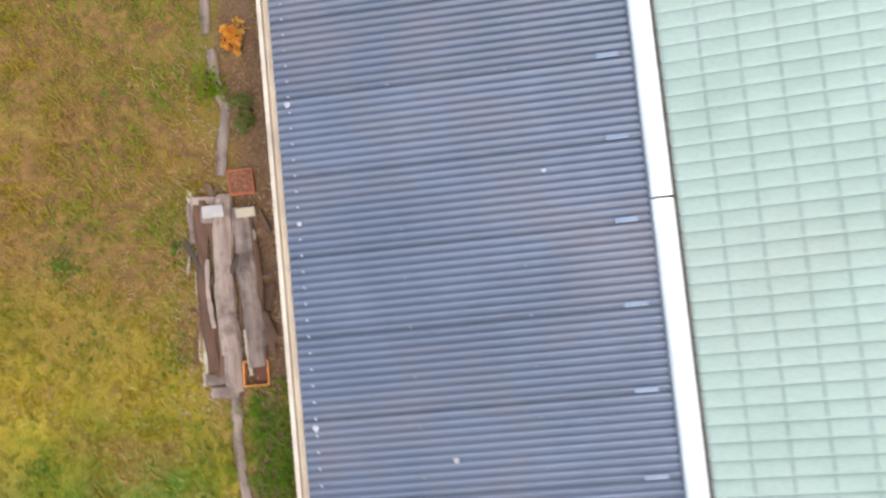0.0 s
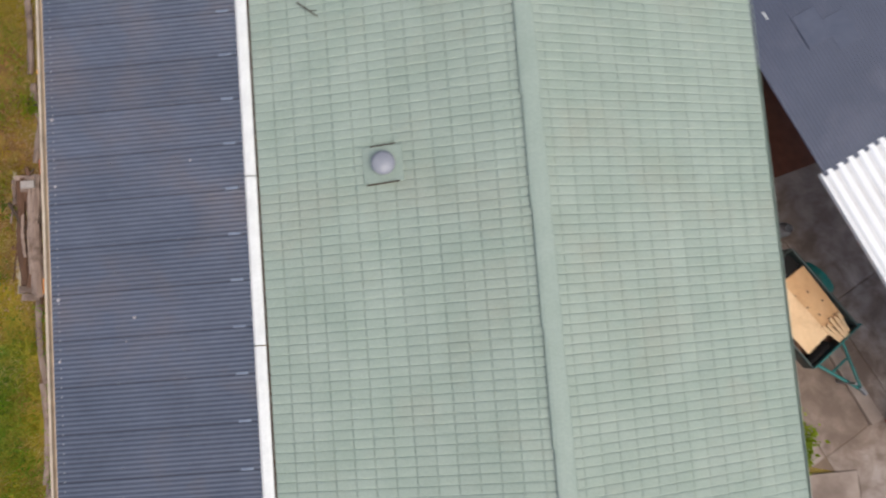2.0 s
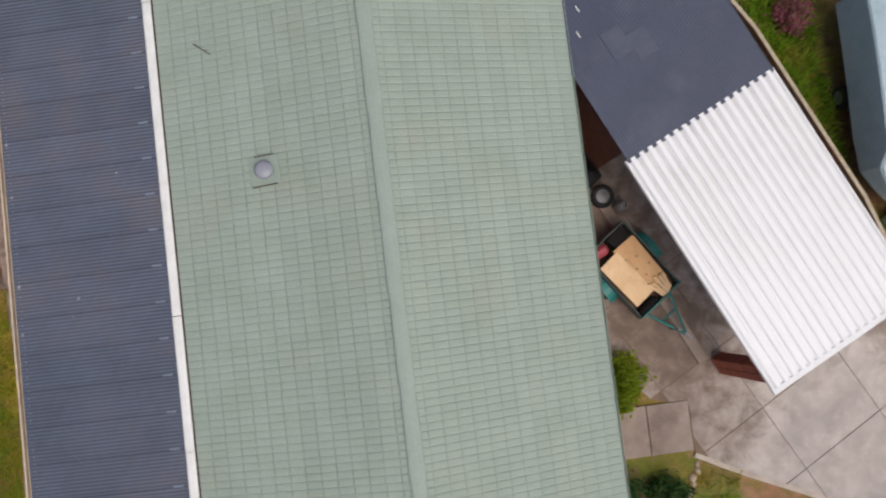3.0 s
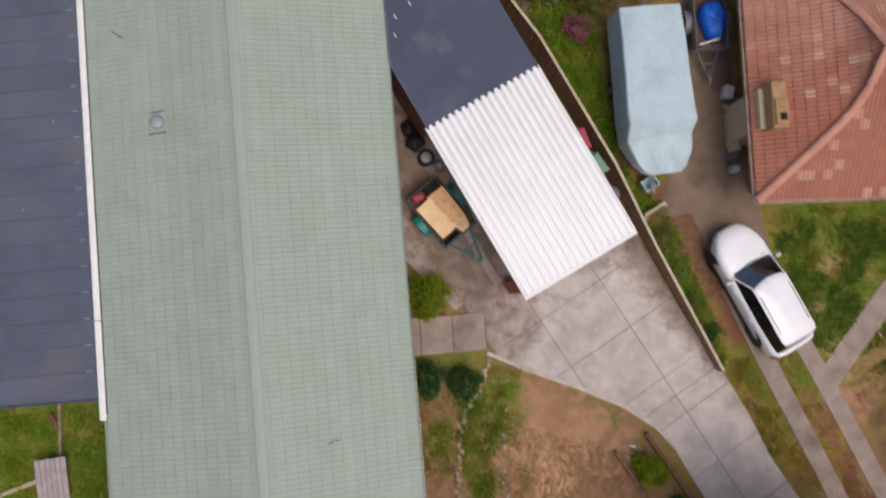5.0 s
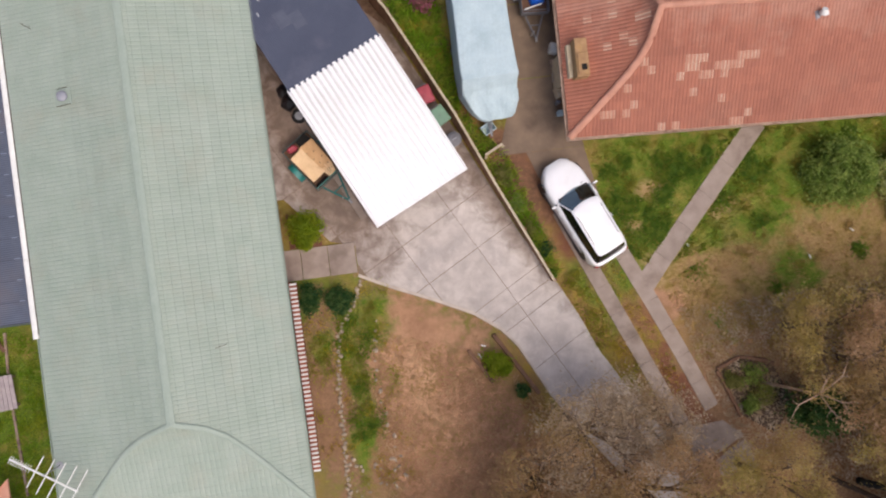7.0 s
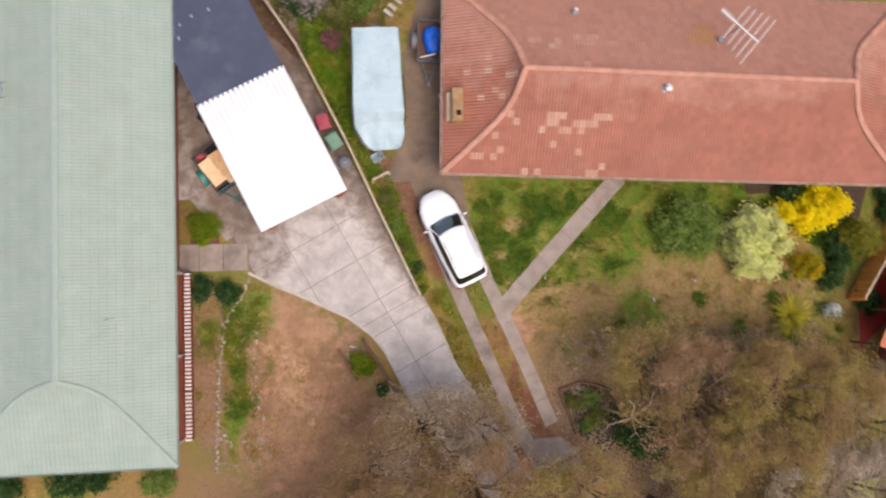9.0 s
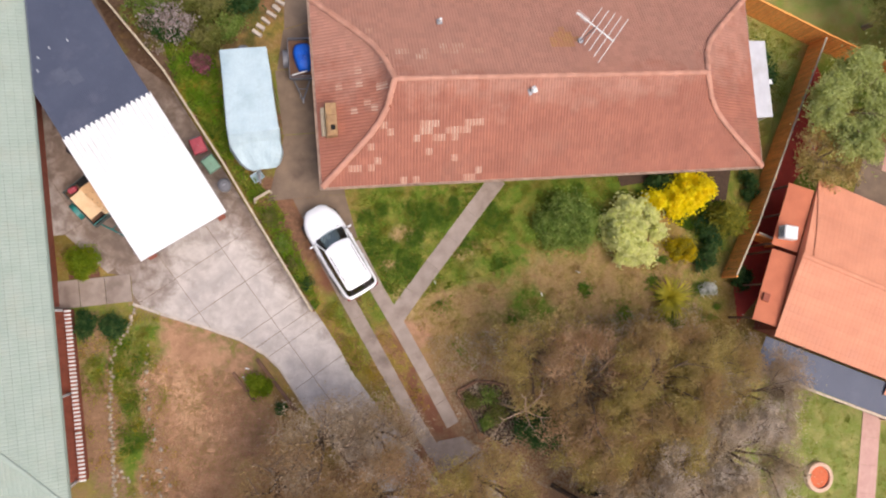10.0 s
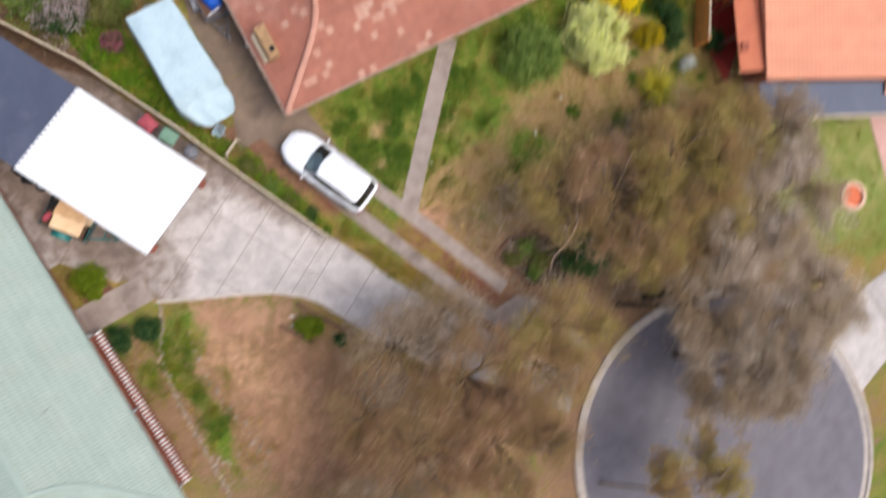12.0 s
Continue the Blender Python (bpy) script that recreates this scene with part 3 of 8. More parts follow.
# ---- shapes ----
class Shape:
    """Points and faces that become one mesh."""

    def __init__(self):
        self.v, self.f = [], []

    def add(self, verts, faces):
        k = len(self.v)
        self.v += [tuple(p) for p in verts]
        self.f += [tuple(i + k for i in f) for f in faces]
        return self

    def box(self, c, s, rz=0.0, b=0.0, m=None):
        """A box about c; b: the width of its bevelled edges."""
        hx, hy, hz = (d / 2 for d in s)
        turn = m or Matrix.Rotation(rz, 3, "Z")
        pts, faces = [], []
        if b <= 0:
            pts = [(x, y, z) for x in (-hx, hx) for y in (-hy, hy) for z in (-hz, hz)]
            faces = [(0, 1, 3, 2), (4, 6, 7, 5), (0, 4, 5, 1), (2, 3, 7, 6), (0, 2, 6, 4), (1, 5, 7, 3)]
        else:
            b = min(b, hx * 0.9, hy * 0.9, hz * 0.9)
            idx = {}
            for sx in (-1, 1):
                for sy in (-1, 1):
                    for sz in (-1, 1):
                        for k in range(3):
                            d = [b, b, b]
                            d[k] = 0
                            idx[sx, sy, sz, k] = len(pts)
                            pts.append((sx * (hx - d[0]), sy * (hy - d[1]), sz * (hz - d[2])))
            ring = [(-1, -1), (1, -1), (1, 1), (-1, 1)]
            for k in range(3):
                for sk in (-1, 1):
                    face = []
                    for p, q in ring:
                        sg = [0, 0, 0]
                        sg[k], sg[(k + 1) % 3], sg[(k + 2) % 3] = sk, p, q
                        face.append(idx[(*sg, k)])
                    faces.append(tuple(face if sk > 0 else face[::-1]))
            for k in range(3):
                a, c2 = (k + 1) % 3, (k + 2) % 3
                for p, q in ring:
                    lo, hi = [0, 0, 0], [0, 0, 0]
                    lo[k], lo[a], lo[c2] = -1, p, q
                    hi[k], hi[a], hi[c2] = 1, p, q
                    f = (idx[(*lo, a)], idx[(*hi, a)], idx[(*hi, c2)], idx[(*lo, c2)])
                    faces.append(f if p * q < 0 else f[::-1])
            for sx in (-1, 1):
                for sy in (-1, 1):
                    for sz in (-1, 1):
                        f = tuple(idx[sx, sy, sz, k] for k in range(3))
                        faces.append(f if sx * sy * sz > 0 else f[::-1])
        return self.add([Vector(c) + turn @ Vector(p) for p in pts], faces)

    def tube(self, p, q, r0, r1=None, n=8, caps=True):
        p, q, r1 = Vector(p), Vector(q), r0 if r1 is None else r1
        w = (q - p).normalized()
        u = w.orthogonal().normalized()
        v = w.cross(u)
        pts = [c + (u * math.cos(a) + v * math.sin(a)) * r for c, r in ((p, r0), (q, r1)) for a in (2 * math.pi * i / n for i in range(n))]
        faces = [(i, (i + 1) % n, n + (i + 1) % n, n + i) for i in range(n)]
        if caps:
            faces += [tuple(range(n))[::-1], tuple(range(n, 2 * n))]
        return self.add(pts, faces)

    def prism(self, poly, z0, z1, b=0.0):
        """An upright prism over a flat outline; b: a bevel round its top."""
        n = len(poly)
        area = sum(poly[i][0] * poly[(i + 1) % n][1] - poly[(i + 1) % n][0] * poly[i][1] for i in range(n))
        poly = list(poly) if area > 0 else list(poly)[::-1]
        rings = [[(x, y, z0) for x, y in poly], [(x, y, z1 - b) for x, y in poly]]
        if b:
            cx, cy = sum(p[0] for p in poly) / n, sum(p[1] for p in poly) / n
            top = []
            for x, y in poly:
                d = math.hypot(x - cx, y - cy) or 1
                top.append((x - (x - cx) / d * b, y - (y - cy) / d * b, z1))
            rings.append(top)
        pts = [p for r in rings for p in r]
        faces = [tuple(range(n))[::-1], tuple(range((len(rings) - 1) * n, len(rings) * n))]
        for k in range(len(rings) - 1):
            faces += [(k * n + i, k * n + (i + 1) % n, (k + 1) * n + (i + 1) % n, (k + 1) * n + i) for i in range(n)]
        return self.add(pts, faces)

    def grid(self, rows, closed=False):
        """A skin over rows of points."""
        n = len(rows[0])
        faces = []
        for j in range(len(rows) - 1):
            for i in range(n if closed else n - 1):
                faces.append((j * n + i, j * n + (i + 1) % n, (j + 1) * n + (i + 1) % n, (j + 1) * n + i))
        return self.add([p for r in rows for p in r], faces)

    def slab(self, corners, thick):
        """A plate with four (or more) top corners in space, thick downwards."""
        n = len(corners)
        pts = [Vector(c) for c in corners] + [Vector(c) - Vector((0, 0, thick)) for c in corners]
        return self.add(pts, [tuple(range(n)), tuple(range(n, 2 * n))[::-1]] + [(i, i + n, (i + 1) % n + n, (i + 1) % n) for i in range(n)])


ORIGIN = {}


def thing(name, x=0.0, y=0.0, z=0.0, rz=0.0, label="", category="", group="", kind=""):
    """An Empty at a thing's base; its parts are written in its own axes."""
    ob = new(name)
    ob.empty_display_size = 0.2
    ob.matrix_basis = Matrix.Translation((x, y, z)) @ Matrix.Rotation(rz, 4, "Z")
    ORIGIN[ob.name] = Vector((0, 0, 0))
    return tagged(ob, label, category, group, kind)


def mesh_from(name, verts, faces, material, smooth=False):
    me = bpy.data.meshes.new(name)
    me.from_pydata([tuple(v) for v in verts], [], faces)
    me.materials.append(material)
    if smooth:
        me.shade_smooth()
    me.update()
    return me


def part(name, shape, material, parent=None, label="", smooth=False, **tags):
    """One mesh object from a Shape, under a thing or a part (in the thing's axes), or at top level."""
    lo = Vector(tuple(min(p[k] for p in shape.v) for k in range(3)))
    hi = Vector(tuple(max(p[k] for p in shape.v) for k in range(3)))
    mid = (lo + hi) / 2
    mid.z = lo.z
    ob = new(name, mesh_from(name, [Vector(p) - mid for p in shape.v], shape.f, material, smooth))
    base = Vector((0, 0, 0))
    if parent is not None:
        ob.parent = parent
        base = ORIGIN[parent.name]
    ob.location = mid - base
    ORIGIN[ob.name] = mid
    return tagged(ob, label, **tags)


def piece(name, mesh, parent, m):
    """A repeated piece that shares its mesh, at the pose m in the thing's axes."""
    ob = new(name, mesh)
    ob.parent = parent
    ob.matrix_basis = Matrix.Translation(-ORIGIN[parent.name]) @ m
    return ob


def clip_poly(poly, a, b):
    """The part of an outline to the left of the line from a to b."""
    out = []
    side = lambda p: (b[0] - a[0]) * (p[1] - a[1]) - (b[1] - a[1]) * (p[0] - a[0])
    for i, p in enumerate(poly):
        q = poly[(i + 1) % len(poly)]
        sp, sq = side(p), side(q)
        if sp >= 0:
            out.append(p)
        if sp * sq < 0:
            t = sp / (sp - sq)
            out.append((p[0] + (q[0] - p[0]) * t, p[1] + (q[1] - p[1]) * t))
    return out


def clean(poly, eps=0.02):
    out = []
    for p in poly:
        if not out or math.dist(p, out[-1]) > eps:
            out.append(p)
    while len(out) > 1 and math.dist(out[0], out[-1]) <= eps:
        out.pop()
    return out


def area_of(poly):
    return 0.5 * sum(p[0] * q[1] - q[0] * p[1] for p, q in zip(poly, poly[1:] + poly[:1]))


rng = np.random.default_rng(7)


def leaf_cloud(centres, size, flat=0.4, long=1.7, rise=None):
    """Small four-cornered leaves at the given points, each turned its own way."""
    n = len(centres)
    nrm = rng.normal(size=(n, 3))
    nrm[:, 2] = np.abs(nrm[:, 2]) + flat * 2
    nrm /= np.linalg.norm(nrm, axis=1, keepdims=True)
    any_ = rng.normal(size=(n, 3))
    u = np.cross(nrm, any_)
    u /= np.linalg.norm(u, axis=1, keepdims=True)
    w = np.cross(nrm, u)
    s = size * rng.uniform(0.6, 1.3, (n, 1))
    quad = np.stack([centres - u * s * long / 2, centres + w * s * 0.5 - nrm * s * 0.1, centres + u * s * long / 2, centres - w * s * 0.5 - nrm * s * 0.1], 1)
    return quad.reshape(-1, 3), np.arange(4 * n).reshape(-1, 4)


def quick_mesh(name, verts, quads, material):
    me = bpy.data.meshes.new(name)
    me.vertices.add(len(verts))
    me.vertices.foreach_set("co", np.asarray(verts, np.float32).ravel())
    me.loops.add(quads.size)
    me.loops.foreach_set("vertex_index", quads.ravel().astype(np.int32))
    me.polygons.add(len(quads))
    me.polygons.foreach_set("loop_start", np.arange(0, quads.size, 4, dtype=np.int32))
    me.polygons.foreach_set("loop_total", np.full(len(quads), 4, np.int32))
    me.materials.append(material)
    me.update(calc_edges=True)
    return me


def leaves_part(name, verts, quads, material, parent):
    ob = new(name, quick_mesh(name, verts, quads, material))
    ob.parent = parent
    ORIGIN[ob.name] = Vector((0, 0, 0))
    return ob


# ---- ground, paving and road ----
# One sheet out to the horizon; the west gardens' turf meets the rest under the house.
G = Shape().grid([[(x, y, 0) for x in (-700, -4.25, 700)] for y in (-700, 700)])
ground = part("ground", G, GROUND, label="garden ground of lawn, dry grass and bare earth", category="ground", kind="structure")
ground.data.materials.append(GROUND_WEST)
ground.data.polygons[0].material_index = 1

# The driveway: its outline, cut into cast bays by joints along and across it.
DRIVE = [(-0.36, 14.3), (2.0, 14.3), (3.4, 10.5), (5.4, 8.75), (7.6, 4.2), (8.72, 1.8), (9.75, -0.45), (10.99, -2.64), (11.73, -4.11), (12.44, -5.81), (13.6, -7.81), (15.4, -10.6), (16.6, -12.6), (15.2, -13.6),
         (13.2, -11.6), (11.6, -9.4), (10.14, -7.2), (9.59, -6.1), (9.04, -5.0), (8.44, -4.24), (7.39, -3.42), (5.89, -2.66), (3.97, -1.78), (2.86, -1.2), (2.86, 0.0), (1.9, 0.25), (0.25, 2.2), (-0.36, 2.2)]
ALONG, ACROSS = Vector((0.479, -0.878)), Vector((0.878, 0.479))
JOINT = Vector((8.88, -2.64))
CUTS_ALONG = [-15, -11.4, -8.4, -5.9, -4.0, -2.1, 0.0, 0.75, 1.43, 3.4, 5.4, 7.4, 9.4, 12.5, 16]
CUTS_ACROSS = [-10, -6.2, -4.4, -2.5, 0.0, 2.2, 5]
driveway = thing("driveway", 7, -1, 0, label="pale stained concrete driveway cast in jointed bays", category="driveway", kind="structure")
for i in range(len(CUTS_ALONG) - 1):
    for j in range(len(CUTS_ACROSS) - 1):
        corner = lambda a, b: tuple(JOINT + ALONG * a + ACROSS * b)
        a0, a1, b0, b1 = CUTS_ALONG[i] + 0.012, CUTS_ALONG[i + 1] - 0.012, CUTS_ACROSS[j] + 0.012, CUTS_ACROSS[j + 1] - 0.012
        cell = [corner(a0, b0), corner(a1, b0), corner(a1, b1), corner(a0, b1)]
        if area_of(cell) < 0:
            cell.reverse()
        poly = DRIVE
        for k in range(4):
            poly = clip_poly(poly, cell[k], cell[(k + 1) % 4])
        poly = clean(poly)
        if len(poly) > 2 and abs(area_of(poly)) > 0.15:
            part("slab", Shape().prism([(x - 7, y + 1) for x, y in poly], -0.08, 0.035 + 0.004 * ((i * 7 + j * 3) % 3)), CONCRETE, driveway)
part("joint_filler", Shape().prism([(x - 7, y + 1) for x, y in DRIVE], -0.06, 0.024), CONCRETE_BROWN, driveway, "dark dirt-filled joints")
part("kerb_edge", Shape().grid([[(x - 7 + dx, y + 1 + dy, z) for dx, dy, z in ((0, 0, 0.0), (0, 0, 0.06), (-0.05, -0.1, 0.06), (-0.06, -0.12, 0.0))] for x, y in DRIVE[14:24]]), KERB, driveway, "pale raised concrete edge")

path = thing("garden_path", 1.5, -0.55, 0, label="worn grey concrete path from driveway to the house", category="path", kind="structure")
for x0, x1 in ((-0.6, 0.62), (0.64, 1.72), (1.74, 2.83)):
    part("slab", Shape().prism([(x0 - 1.5, -1.13 + 0.55), (x1 - 1.5, -1.13 + 0.55), (x1 - 1.5, 0.12 + 0.55), (x0 - 1.5, 0.12 + 0.55)], -0.06, 0.07, 0.012), CONCRETE_OLD, path)

# Wheel strips and front path of the neighbour's garden.
def ribbon(points, width):
    """Slab outlines along a line of points."""
    out = []
    for p, q in zip(points, points[1:]):
        p, q = Vector(p), Vector(q)
        d = (q - p).normalized()
        s = Vector((-d.y, d.x)) * width / 2
        g = d * 0.003
        out.append([tuple(v) for v in (p + g + s, q - g + s, q - g - s, p + g - s)])
    return out


def steps_between(a, b, n):
    a, b = Vector(a), Vector(b)
    return [tuple(a + (b - a) * i / n) for i in range(n + 1)]


strips = thing("wheel_strips", 14.5, -5, 0, label="two worn concrete wheel strips across the front garden", category="driveway", kind="structure")
for ends in (((11.55, 0.3), (12.42, -1.93), (13.4, -4.3), (14.35, -6.6), (15.0, -8.2), (15.95, -10.2)), ((13.1, 0.5), (14.05, -2.0), (14.95, -4.0), (16.0, -6.5), (16.95, -8.9))):
    for k in range(len(ends) - 1):
        for q in ribbon(steps_between(ends[k], ends[k + 1], 2), 0.66):
            part("slab", Shape().prism([(x - 14.5, y + 5) for x, y in q], -0.05, 0.03, 0.004), CONCRETE_OLD, strips)
front_path = thing("front_path", 17.7, -0.3, 0, label="grey concrete path slanting over the lawn", category="path", kind="structure")
for q in ribbon([(14.8, -3.3), (15.75, -2.25), (16.9, -1.05), (18.05, 0.15), (19.2, 1.35), (20.8, 3.0)], 0.85):
    part("slab", Shape().prism([(x - 17.7, y + 0.3) for x, y in q], -0.05, 0.026, 0.004), CONCRETE_OLD, front_path)
apron = thing("crossover", 17, -12.6, 0, label="grey concrete crossover joining driveways to the street", category="pavement", kind="structure")
for k, q in enumerate(([(15.75, -10.35), (16.1, -9.55), (17.35, -9.5), (18.2, -10.25), (17.2, -10.75), (16.0, -11.15)], [(16.75, -11.2), (17.3, -10.85), (18.25, -10.4), (19.3, -13.7), (17.9, -14.6)], [(15.3, -13.7), (16.7, -12.7), (17.8, -14.7), (16.6, -15.9)])):
    part("slab", Shape().prism([(x - 17, y + 12.6) for x, y in q], -0.05, 0.022 + 0.003 * k, 0.01), CONCRETE_OLD, apron)

yard = thing("side_yard", 10.8, 6.5, 0, label="brown stained concrete side yard beside the house", category="paving", kind="structure")
for k, q in enumerate(([(9.3, 2.9), (13.0, 2.9), (12.5, 6.0), (10.4, 6.0)], [(10.35, 6.03), (12.5, 6.03), (12.6, 9.2), (10.3, 9.2)], [(10.4, 9.23), (12.6, 9.23), (12.6, 11.6), (10.9, 11.2)], [(10.95, 11.24), (12.6, 11.63), (13.4, 13.0), (11.2, 13.5)], [(11.25, 0.7), (13.35, 0.7), (12.98, 2.89), (10.48, 2.89)])):
    part("slab", Shape().prism([(x - 10.8, y - 6.5) for x, y in q], -0.06, 0.012, 0.004), CONCRETE_BROWN, yard)

CX, CY, CR = 22.9, -22.3, 8.25
road = thing("road", CX, CY, 0, label="worn grey asphalt turning circle of a quiet street", category="road", kind="structure")
circle = [(CR * math.cos(a), CR * math.sin(a)) for a in (2 * math.pi * i / 72 for i in range(72))]
part("turning_circle", Shape().prism(circle, -0.05, 0.02), ASPHALT, road)
part("street", Shape().prism([(-3.6, -6), (3.6, -6), (3.6, -300), (-3.6, -300)], -0.05, 0.014), ASPHALT, road)
kerb = Shape()
for i in range(72):
    a = 2 * math.pi * i / 72
    if 258 < math.degrees(a) < 282:
        continue
    c0, c1 = a + 0.002, a + 2 * math.pi / 72 - 0.002
    ring = [(r, z) for r, z in ((CR - 0.25, 0.02), (CR - 0.02, 0.03), (CR + 0.05, 0.13), (CR + 0.2, 0.13), (CR + 0.2, -0.05))]
    kerb.grid([[(r * math.cos(t), r * math.sin(t), z) for r, z in ring] for t in (c0, c1)])
part("kerb", kerb, KERB, road, "pale rolled concrete kerb")
far_drive = thing("far_driveway", 38, -19.5, 0, label="pale concrete driveway running up from the street", category="driveway", kind="structure")
for k, q in enumerate(([(30.6, -20.0), (34.4, -19.2), (35.0, -22.8), (31.2, -23.8)], [(34.45, -19.2), (39.5, -18.9), (40.2, -22.4), (35.05, -22.8)], [(39.55, -18.9), (47.5, -18.2), (48.5, -22.0), (40.25, -22.4)])):
    part("slab", Shape().prism([(x - 38, y + 19.5) for x, y in q], -0.05, 0.03, 0.01), CONCRETE, far_drive)
pink = thing("pink_path", 39.5, -14.3, 0, label="pink tinted concrete path across the lawn", category="path", kind="structure")
for q in ribbon(steps_between((40.4, -11.6), (38.45, -18.9), 5), 1.15):
    part("slab", Shape().prism([(x - 39.5, y + 14.3) for x, y in q], -0.05, 0.03, 0.01), CONCRETE_PINK, pink)
part("red_paving", Shape().prism([(33.0, -5.9), (36.4, -3.0), (37.5, 1.2), (41.0, 4.6), (40.0, 8.4), (37.2, 3.7), (34.6, -0.8), (33.1, -3.2)], -0.05, 0.02), CONCRETE_RED,
     label="red oxide concrete paving beside the fence", category="paving", kind="structure")
rear_paving = thing("rear_paving", 43, 1, 0, label="grey and buff concrete paths behind the house", category="paving", kind="structure")
for q, m in (([(41.2, 0.2), (43.6, -0.9), (44.4, 1.0), (42.1, 2.0)], CONCRETE_BROWN), ([(42.11, 2.02), (43.3, 1.5), (43.9, 2.9), (42.8, 3.4)], CONCRETE_BROWN), ([(43.31, 1.49), (44.41, 1.02), (45.1, 2.45), (43.91, 2.9)], CONCRETE_PINK), ([(43.62, -0.91), (46.2, -2.3), (47.0, 0.2), (44.43, 1.0)], CONCRETE_OLD)):
    part("slab", Shape().prism([(x - 43, y - 1) for x, y in q], -0.05, 0.03, 0.01), m, rear_paving)
part("north_bed", Shape().prism([(9.8, 13.6), (16.2, 12.6), (17.2, 15.4), (10.2, 17.2)], -0.03, 0.03), SOIL_BROWN, label="bed of bare grey brown soil", category="garden bed", kind="structure")
# House bed: its dark colour paints the deep shade below eaves and shrubs.
part("house_bed", Shape().prism([(27.4, 2.0), (29.0, 2.1), (31.6, 0.8), (33.3, 0.6), (33.9, 2.4), (27.2, 2.7)], -0.03, 0.03), SOIL_DARK, label="strip of soil darkened for the shade under the eaves", category="garden bed", kind="structure")
part("tree_bed", Shape().prism([(17.45, -7.4), (18.4, -7.0), (19.9, -7.4), (20.6, -9.2), (19.6, -10.4), (18.2, -9.4)], -0.03, 0.03), SOIL_DARK, label="bed of dark damp soil edged with logs", category="garden bed", kind="structure")
part("entrance_bed", Shape().prism([(0.25, 0.14), (1.55, 0.14), (1.5, 0.9), (0.25, 1.6)], -0.03, 0.045), SOIL_RED, label="mulched bed in reddish bark under the bush", category="garden bed", kind="structure")


# ---- roofs ----
# The hips are broken: the end slopes steepen towards the ridge, so that each hip leaves the ridge
# almost square and bends towards the corner. Shares of the way: up the long slope, in from the end.
HIP_UP, HIP_IN = (0.0, 0.32, 0.47, 0.6, 0.75, 1.0), (0.0, 0.44, 0.64, 0.79, 0.9, 1.0)


def hip_in(up):
    return float(np.interp(up, HIP_UP, HIP_IN))


def hip_up(inward):
    return float(np.interp(inward, HIP_IN, HIP_UP))


def slope_point(o, a, u, rise, run, s, r, h, end=False):
    """s along the eave, r up the slope, h proud of it."""
    k = (hip_up(r / run + 0.02) - hip_up(r / run - 0.02)) / 0.04 * rise / run if end else rise / run
    z = rise * hip_up(r / run) if end else k * r
    nl = math.sqrt(1 + k * k)
    return (o[0] + a[0] * s + u[0] * (r - h * k / nl), o[1] + a[1] * s + u[1] * (r - h * k / nl), o[2] + z + h / nl)


def tile_courses(roof, o, a, u, length, run, rise, hip0, hip1, course, module, material, name="tile_course", end=False):
    """Pressed-metal tile strips up one slope, each with its rolls and its lip."""
    n = round(run / course)
    prof = [(0.0, 0.0), (0.11, 0.010), (0.25, 0.0142), (0.5, 0.0156), (0.75, 0.0142), (0.89, 0.010)]
    share = hip_up if end else hip_in
    for i in range(n):
        r0, r1 = run * i / n, run * (i + 1) / n
        lo0, hi0 = hip0 * share(r0 / run), length - hip1 * share(r0 / run)
        lo1, hi1 = hip0 * share(r1 / run), length - hip1 * share(r1 / run)
        ss = [k * module + f * module for k in range(int(lo0 / module), int(hi0 / module) + 1) for f, _ in prof] + [hi0]
        hh = [h for k in range(int(lo0 / module), int(hi0 / module) + 1) for _, h in prof] + [0.0]
        rows = []
        for r, lo, hi, up, drop in ((r0, lo0, hi0, 0.0, 0.55), (r0 + 0.03, lo0, hi0, 0.005, 1.0), (r0 + (r1 - r0) * 0.5, (lo0 + lo1) / 2, (hi0 + hi1) / 2, 0.0025, 1.0), (r1, lo1, hi1, 0.0, 1.0)):
            rows.append([slope_point(o, a, u, rise, run, min(max(s, lo), hi), r, up + h * drop, end) for s, h in zip(ss, hh)])
        part(name, Shape().grid([row[::1] for row in rows]), material, roof)


def hip_line(corner, peak, lift0, lift1, inward):
    """Points down a broken hip, from the corner to the ridge's end; inward: 0 or 1, the axis that the ridge runs along."""
    c, p = Vector(corner), Vector(peak)
    out = []
    for up, inn in zip(HIP_UP, HIP_IN):
        q = c.lerp(p, up)
        q[inward] = c[inward] + (p[inward] - c[inward]) * inn
        q.z += lift0 + (lift1 - lift0) * up
        out.append(q)
    return out


def hip_deck(roof, corners, ridge, drop, material, inward, name="roof_deck"):
    """The boards under the roof covering, with a soffit. The first ridge end lies between the last corner and the first."""
    a, b, c, d = [Vector(p) for p in corners]
    e, f = [Vector(p) for p in ridge]
    ha, hb, hc, hd = [hip_line(p, q, -drop, -drop, inward) for p, q in ((a, e), (b, f), (c, f), (d, e))]
    sh = Shape()
    sh.add(ha + hb[::-1], [tuple(range(len(ha) * 2))]).add(hc + hd[::-1], [tuple(range(len(ha) * 2))])
    sh.grid([[p, q] for p, q in zip(hd, ha)]).grid([[p, q] for p, q in zip(hb, hc)])
    rim = [p - Vector((0, 0, drop)) for p in (a, b, c, d)]
    sh.add(rim + [p - Vector((0, 0, 0.12)) for p in rim], [(4, 7, 6, 5), (0, 4, 5, 1), (1, 5, 6, 2), (2, 6, 7, 3), (3, 7, 4, 0)])
    part(name, sh, material, roof)


